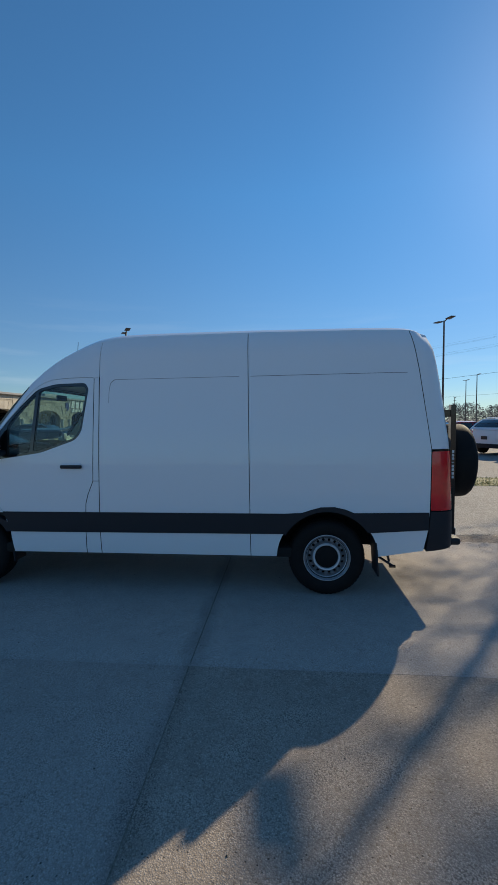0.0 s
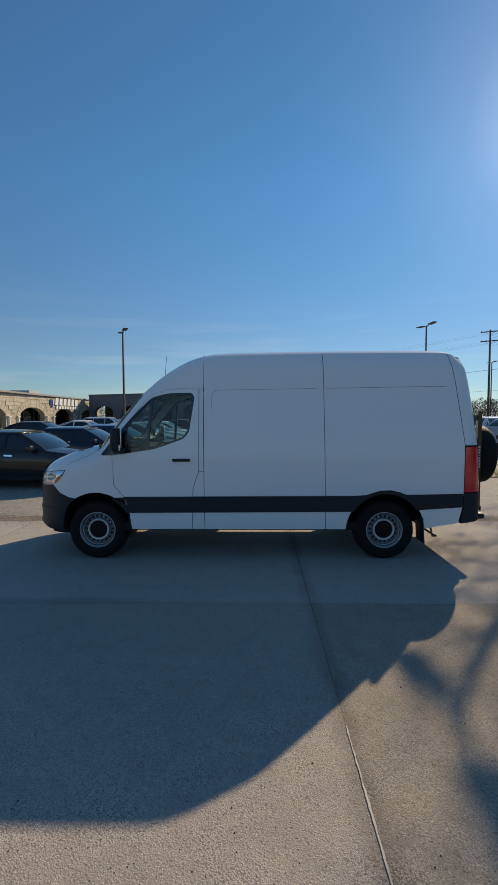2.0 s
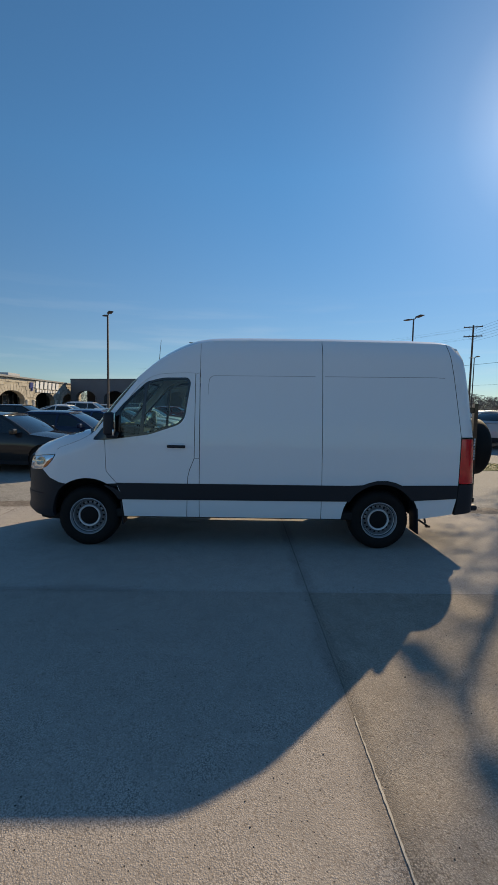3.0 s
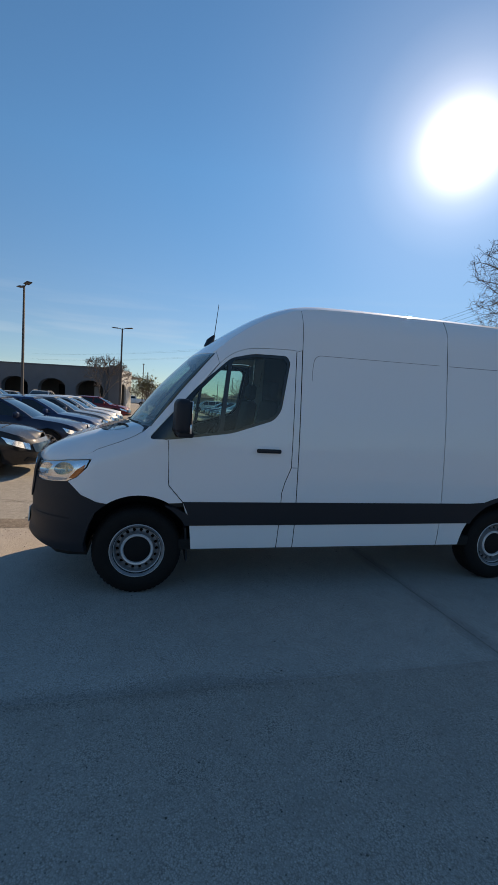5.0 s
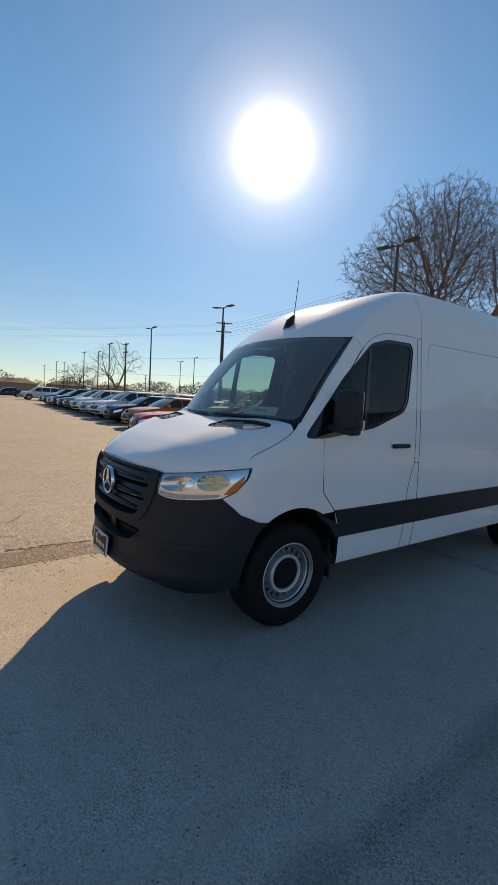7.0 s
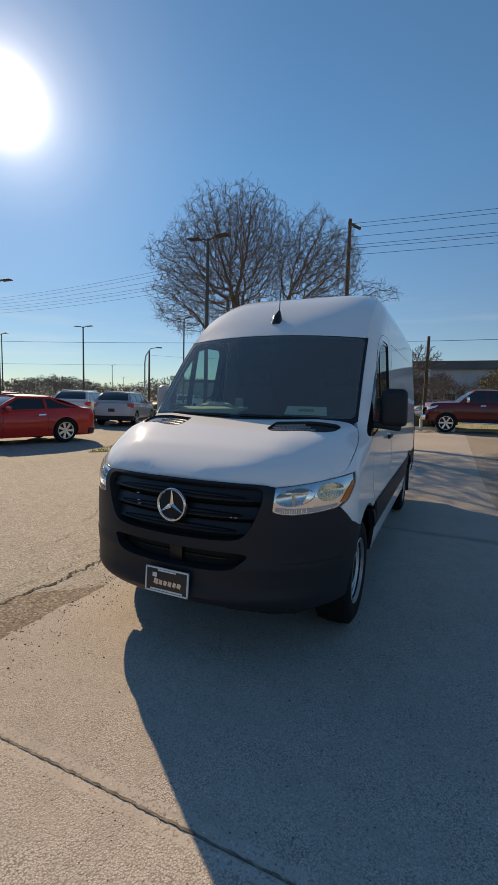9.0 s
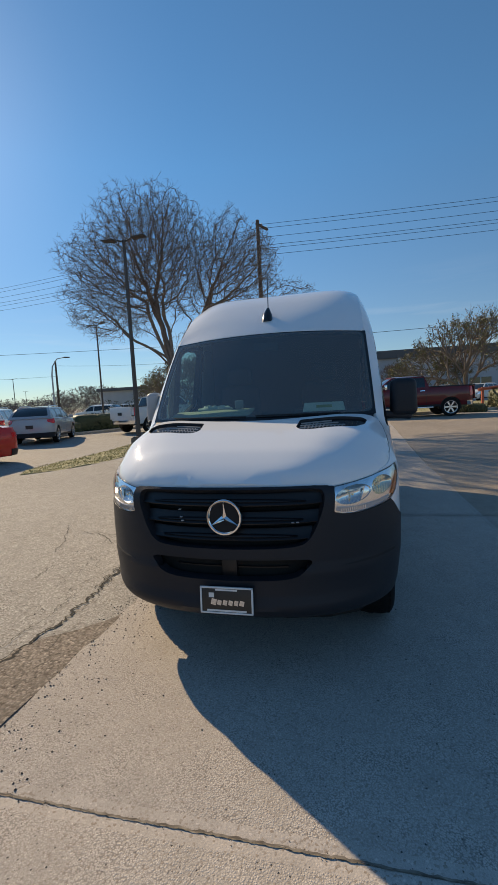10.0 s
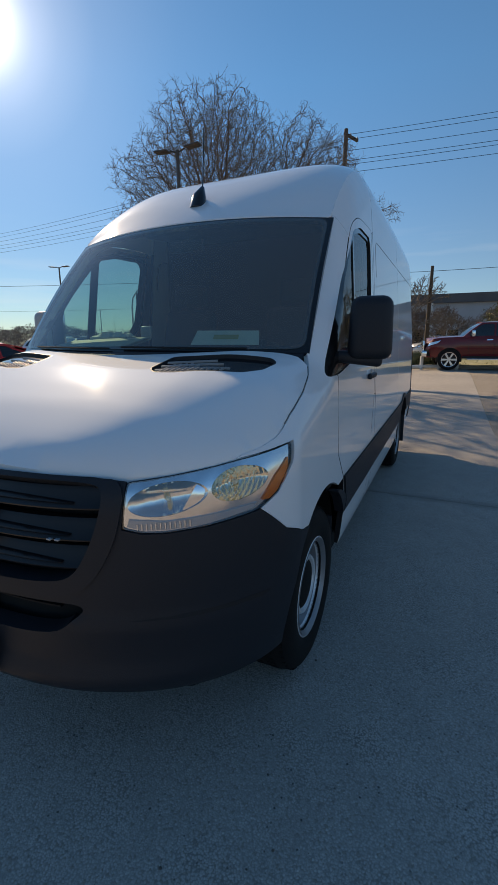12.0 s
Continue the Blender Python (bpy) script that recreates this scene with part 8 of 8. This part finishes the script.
# ---------------------------------------------------------------- buildings
def facade(t, p0, p1, z1, arches, mat, thick=0.5, spring=2.4, name="wall", rise_k=0.62):
    """A wall from p0 to p1 with arched openings: (middle, half-width) along it."""
    p0, p1 = Vector((*p0, 0)), Vector((*p1, 0))
    d = (p1 - p0).normalized()
    n = Vector((d.y, -d.x, 0))
    ln = (p1 - p0).length
    z0 = gz(p0.x, p0.y)
    surf = lambda a, b, off=0.0: np.array([tuple(p0 + d * float(i) + n * off + Vector((0, 0, z0 + float(j)))) for i, j in zip(a, b)])
    holes = []
    for c, w in arches:
        rise = w * rise_k
        holes.append([(c - w, 0.0), (c - w, spring - 0.0)] + [(c + w * math.cos(radians(a)), spring + rise * math.sin(radians(a))) for a in range(165, 0, -15)] + [(c + w, spring), (c + w, 0.0)])
    out = [(0, 0)] + [q for h in holes for q in (h[0], h[-1])] + [(ln, 0), (ln, z1), (0, z1)]
    vv, ff, mm = patch([(0, -0.05), (ln, -0.05), (ln, z1), (0, z1)], surf, 1.2, [[(h[0][0], -0.2)] + h[1:-1] + [(h[-1][0], -0.2)] for h in holes], 0, thick)
    mk(name, vv, ff, mat, t, smooth=False)
    return surf, ln, holes


shop = thing("shop_building", pose(0, 0, 0), "low limestone shop building with arches and white columns", "building")
A, B = (-20.9, 18.0), (-20.4, 55.3)
centres = [(5.2 + 7.05 * k, 2.35) for k in range(5)]
surf, ln, holes = facade(shop, A, B, 4.1, centres, M["mortar"], 0.5, spring=1.75, rise_k=0.40)
# limestone blocks above the arches, and a fan of long stones round each arch
blocks = []
for row_i, (z0, z1) in enumerate(((2.05, 2.42), (2.42, 2.80), (2.80, 3.17), (3.17, 3.52), (3.52, 3.85))):
    u = 0.05 + 0.3 * (row_i % 2)
    while u < ln - 0.3:
        w = rng.uniform(0.42, 0.85)
        w = min(w, ln - 0.05 - u)
        c = np.array([(u + w / 2, (z0 + z1) / 2), (u, z0), (u + w, z0), (u, z1), (u + w, z1)])
        if not any(((c[:, 0] - a) ** 2 / (h + 0.55) ** 2 + (c[:, 1] - 1.75) ** 2 / (h * 0.40 + 0.62) ** 2 < 1).any() for a, h in centres):
            blocks.append((u + 0.012, u + w - 0.012, z0 + 0.012, z1 - 0.012))
        u += w


def block_mesh(u0, u1, z0, z1, proud):
    vs = list(surf([u0, u1, u1, u0], [z0, z0, z1, z1], proud)) + list(surf([u0, u1, u1, u0], [z0, z0, z1, z1], -0.02))
    return vs, [(0, 1, 2, 3), (0, 4, 5, 1), (1, 5, 6, 2), (2, 6, 7, 3), (3, 7, 4, 0)]


rest = []
for bq in blocks:
    if 14 < bq[0] < 38:
        mk("stone", *block_mesh(*bq, rng.uniform(0.02, 0.045)), M["stone"], shop, smooth=False)
    else:
        rest.append(block_mesh(*bq, 0.03))
for c, h in centres:
    for a in range(8, 180, 12):
        a0, a1 = radians(a - 5.4), radians(a + 5.4)
        pts = [(c + h * k * math.cos(q), 1.75 + h * 0.40 * kk * math.sin(q)) for k, kk, q in ((1.02, 1.02, a0), (1.02, 1.02, a1), (1.24, 1.75, a1), (1.24, 1.75, a0))]
        vs = list(surf([p[0] for p in pts], [p[1] for p in pts], 0.035)) + list(surf([p[0] for p in pts], [p[1] for p in pts], -0.02))
        mk("arch_stone", vs, [(3, 2, 1, 0), (0, 1, 5, 4), (1, 2, 6, 5), (2, 3, 7, 6), (3, 0, 4, 7)], M["stone"], shop, smooth=False)
tagged(mk("stone_rest", *joined(*rest), M["stone"], shop, smooth=False), kind="stuff")
for k in range(-1, 6):
    for e in (-0.75, 0.75):
        u = 5.2 + 7.05 * (k + 0.5) + e
        if 0 < u < ln:
            p = surf([u], [0], 0.0)[0]
            mk("column", *joined(tube([(p[0], p[1], p[2]), (p[0], p[1], p[2] + 1.75)], 0.16, 12), box_vf(p[0] - 0.2, p[0] + 0.2, p[1] - 0.2, p[1] + 0.2, p[2] + 1.70, p[2] + 1.82), box_vf(p[0] - 0.2, p[0] + 0.2, p[1] - 0.2, p[1] + 0.2, p[2], p[2] + 0.12)), M["trim_white"], shop)
mk("parapet_cap", *box_vf(-21.6, -20.35, 17.5, 55.5, 4.10, 4.26), M["roof_grey"], shop, smooth=False)
mk("roof", *box_vf(-38, -21.3, 17.5, 55, 3.6, 3.9), M["roof_grey"], shop, smooth=False)
mk("end_wall", *box_vf(-38, -20.9, 54.8, 55.3, 0, 4.2), M["stone"], shop, smooth=False)
mk("shop_front", *box_vf(-25.2, -25.0, 17.5, 55, 0, 3.4), M["dark_wall"], shop, smooth=False)
mk("arcade_ceiling", *box_vf(-25.2, -21.4, 17.5, 55, 3.0, 3.3), M["dark_wall"], shop, smooth=False)
for k in range(7):
    y = 19.0 + 4.9 * k
    w = mk("shop_window", *box_vf(-25.0, -24.96, y, y + 3.4, 0.3, 2.6), M["shop_glass"], shop, smooth=False)
    for q in range(4):
        mk("window_bar", *box_vf(-24.97, -24.90, y + 3.4 * q / 3 - 0.03, y + 3.4 * q / 3 + 0.03, 0.3, 2.6), M["trim_white"], w, smooth=False)
mk("roof_unit", *box_vf(-24.5, -22.4, 40.0, 42.4, 4.0, 4.75), M["far_wall"], shop, smooth=False)
# sign on the wall: plain raised shapes, a blue mark and two rows of white bars
sgn = thing("wall_sign", pose(0, 0, 0), "white raised sign letters with a blue mark on limestone", "sign")


def sign_bar(u, z, w, h, mat, lean=0.06, name="sign_letter"):
    pts = [(u - w / 2, z - h / 2), (u + w / 2, z - h / 2), (u + w / 2 + lean, z + h / 2), (u - w / 2 + lean, z + h / 2)]
    vs = list(surf([p[0] for p in pts], [p[1] for p in pts], 0.13)) + list(surf([p[0] for p in pts], [p[1] for p in pts], 0.06))
    mk(name, vs, [(0, 1, 2, 3), (0, 4, 5, 1), (1, 5, 6, 2), (2, 6, 7, 3), (3, 7, 4, 0)], mat, sgn, smooth=False)


SU = 23.0
for k in range(6):
    sign_bar(SU + 1.2 + 1.02 * k, 3.45, 0.66, 0.78, M["sign_white"], 0.14)
for k in range(9):
    sign_bar(SU + 1.3 + 0.68 * k, 2.80, 0.44, 0.30, M["sign_white"], 0.05)
sign_bar(SU, 3.35, 0.70, 0.62, M["sign_blue"], 0.1, "sign_mark")
sign_bar(SU + 0.32, 3.42, 0.36, 0.42, M["sign_white"], 0.1, "sign_mark")
sign_bar(SU + 0.10, 2.95, 0.30, 0.35, M["sign_blue"], 0.05, "sign_mark")

grey = thing("grey_building", pose(0, 0, 0), "flat-roofed dark grey stucco building with wide arches", "building")
surf2, ln2, holes2 = facade(grey, (-20.0, 50.5), (-3.2, 44.6), 4.5, [(2.3 + 4.3 * k, 1.55) for k in range(4)], M["stucco"], 0.6, spring=2.1)
surf3, ln3, holes3 = facade(grey, (-3.2, 44.6), (-1.4, 49.6), 4.5, [(2.6, 1.1)], M["trim_white"], 0.5, spring=2.3)
mk("roof", [(-20, 50.5, 4.3), (-3.3, 44.8, 4.3), (1.5, 58, 4.3), (-16, 64, 4.3)], [(0, 1, 2, 3)], M["roof_grey"], grey, smooth=False)
vs = [tuple(p) for p in surf2([0, ln2, ln2, 0], [4.42, 4.42, 4.56, 4.56], 0.06)] + [tuple(p) for p in surf2([0, ln2, ln2, 0], [4.42, 4.42, 4.56, 4.56], -0.6)]
mk("parapet_cap", vs, [(0, 1, 2, 3), (3, 2, 6, 7), (0, 4, 5, 1), (1, 5, 6, 2), (0, 3, 7, 4)], M["far_roof"], grey, smooth=False)
vs = [tuple(p) for p in surf2([0, ln2, ln2, 0], [0, 0, 4.2, 4.2], -3.2)]
mk("inner_wall", vs, [(0, 1, 2, 3)], M["dark_wall"], grey, smooth=False)
for k in range(4):
    for e in (-0.9, 0.35):
        u = 2.3 + 4.3 * k + e
        vs = [tuple(p) for p in surf2([u, u + 0.7, u + 0.7, u], [0.2, 0.2, 2.5, 2.5], -3.12)]
        mk("window", vs, [(0, 1, 2, 3)], M["far_wall"] if (k + (e > 0)) % 3 == 0 else M["shop_glass"], grey, smooth=False)
mk("corner_tower", *box_vf(-3.6, -2.3, 44.2, 45.5, 0, 5.0), M["stucco"], grey, smooth=False)

east = thing("office_building", pose(0, 0, 0), "long low grey office building behind oaks", "building")
ez = gz(52, -5)
mk("wall", *box_vf(50.0, 51.0, -45, 12, ez, ez + 5.6), M["far_wall"], east, smooth=False)
mk("roof_band", *box_vf(49.6, 51.4, -45.2, 12.2, ez + 5.2, ez + 6.1), M["far_roof"], east, smooth=False)
for k in range(16):
    y = -43 + 3.4 * k
    w = mk("window", *box_vf(49.93, 50.02, y, y + 2.2, ez + 0.9, ez + 2.5), M["shop_glass"], east, smooth=False)
    mk("window_frame", *box_vf(49.88, 49.95, y + 1.05, y + 1.15, ez + 0.9, ez + 2.5), M["trim_white"], w, smooth=False)
    if k % 2:
        mk("column", *box_vf(49.6, 49.9, y - 0.75, y - 0.45, ez, ez + 5.2), M["trim_white"], east, smooth=False)
hall = thing("low_hall", pose(0, 0, 0), "grey low hall beyond the lawn", "building")
mk("wall", *box_vf(62, 74, 28, 40, 0, 4.2), M["far_wall"], hall, smooth=False)
mk("roof", *box_vf(61.6, 74.4, 27.6, 40.4, 4.2, 4.7), M["far_roof"], hall, smooth=False)
for x, y, w, h in ((18, 150, 12, 3.2), (34, 152, 11, 3.4), (48, 148, 12, 3.0), (6, 158, 10, 3.0)):
    t = thing("house", pose(x, y, gz(x, y)), "far brown-roofed house among trees", "house", "far houses")
    mk("wall", *box_vf(-w / 2, w / 2, -4, 4, 0, h), M["house_wall"], t, smooth=False)
    mk("roof", [(-w / 2 - 0.5, -4.6, h), (w / 2 + 0.5, -4.6, h), (w / 2 + 0.5, 4.6, h), (-w / 2 - 0.5, 4.6, h), (-w / 2 + 3, 0, h + 1.5), (w / 2 - 3, 0, h + 1.5)], [(0, 1, 5, 4), (1, 2, 5), (2, 3, 4, 5), (3, 0, 4)], M["house_roof"], t, smooth=False)
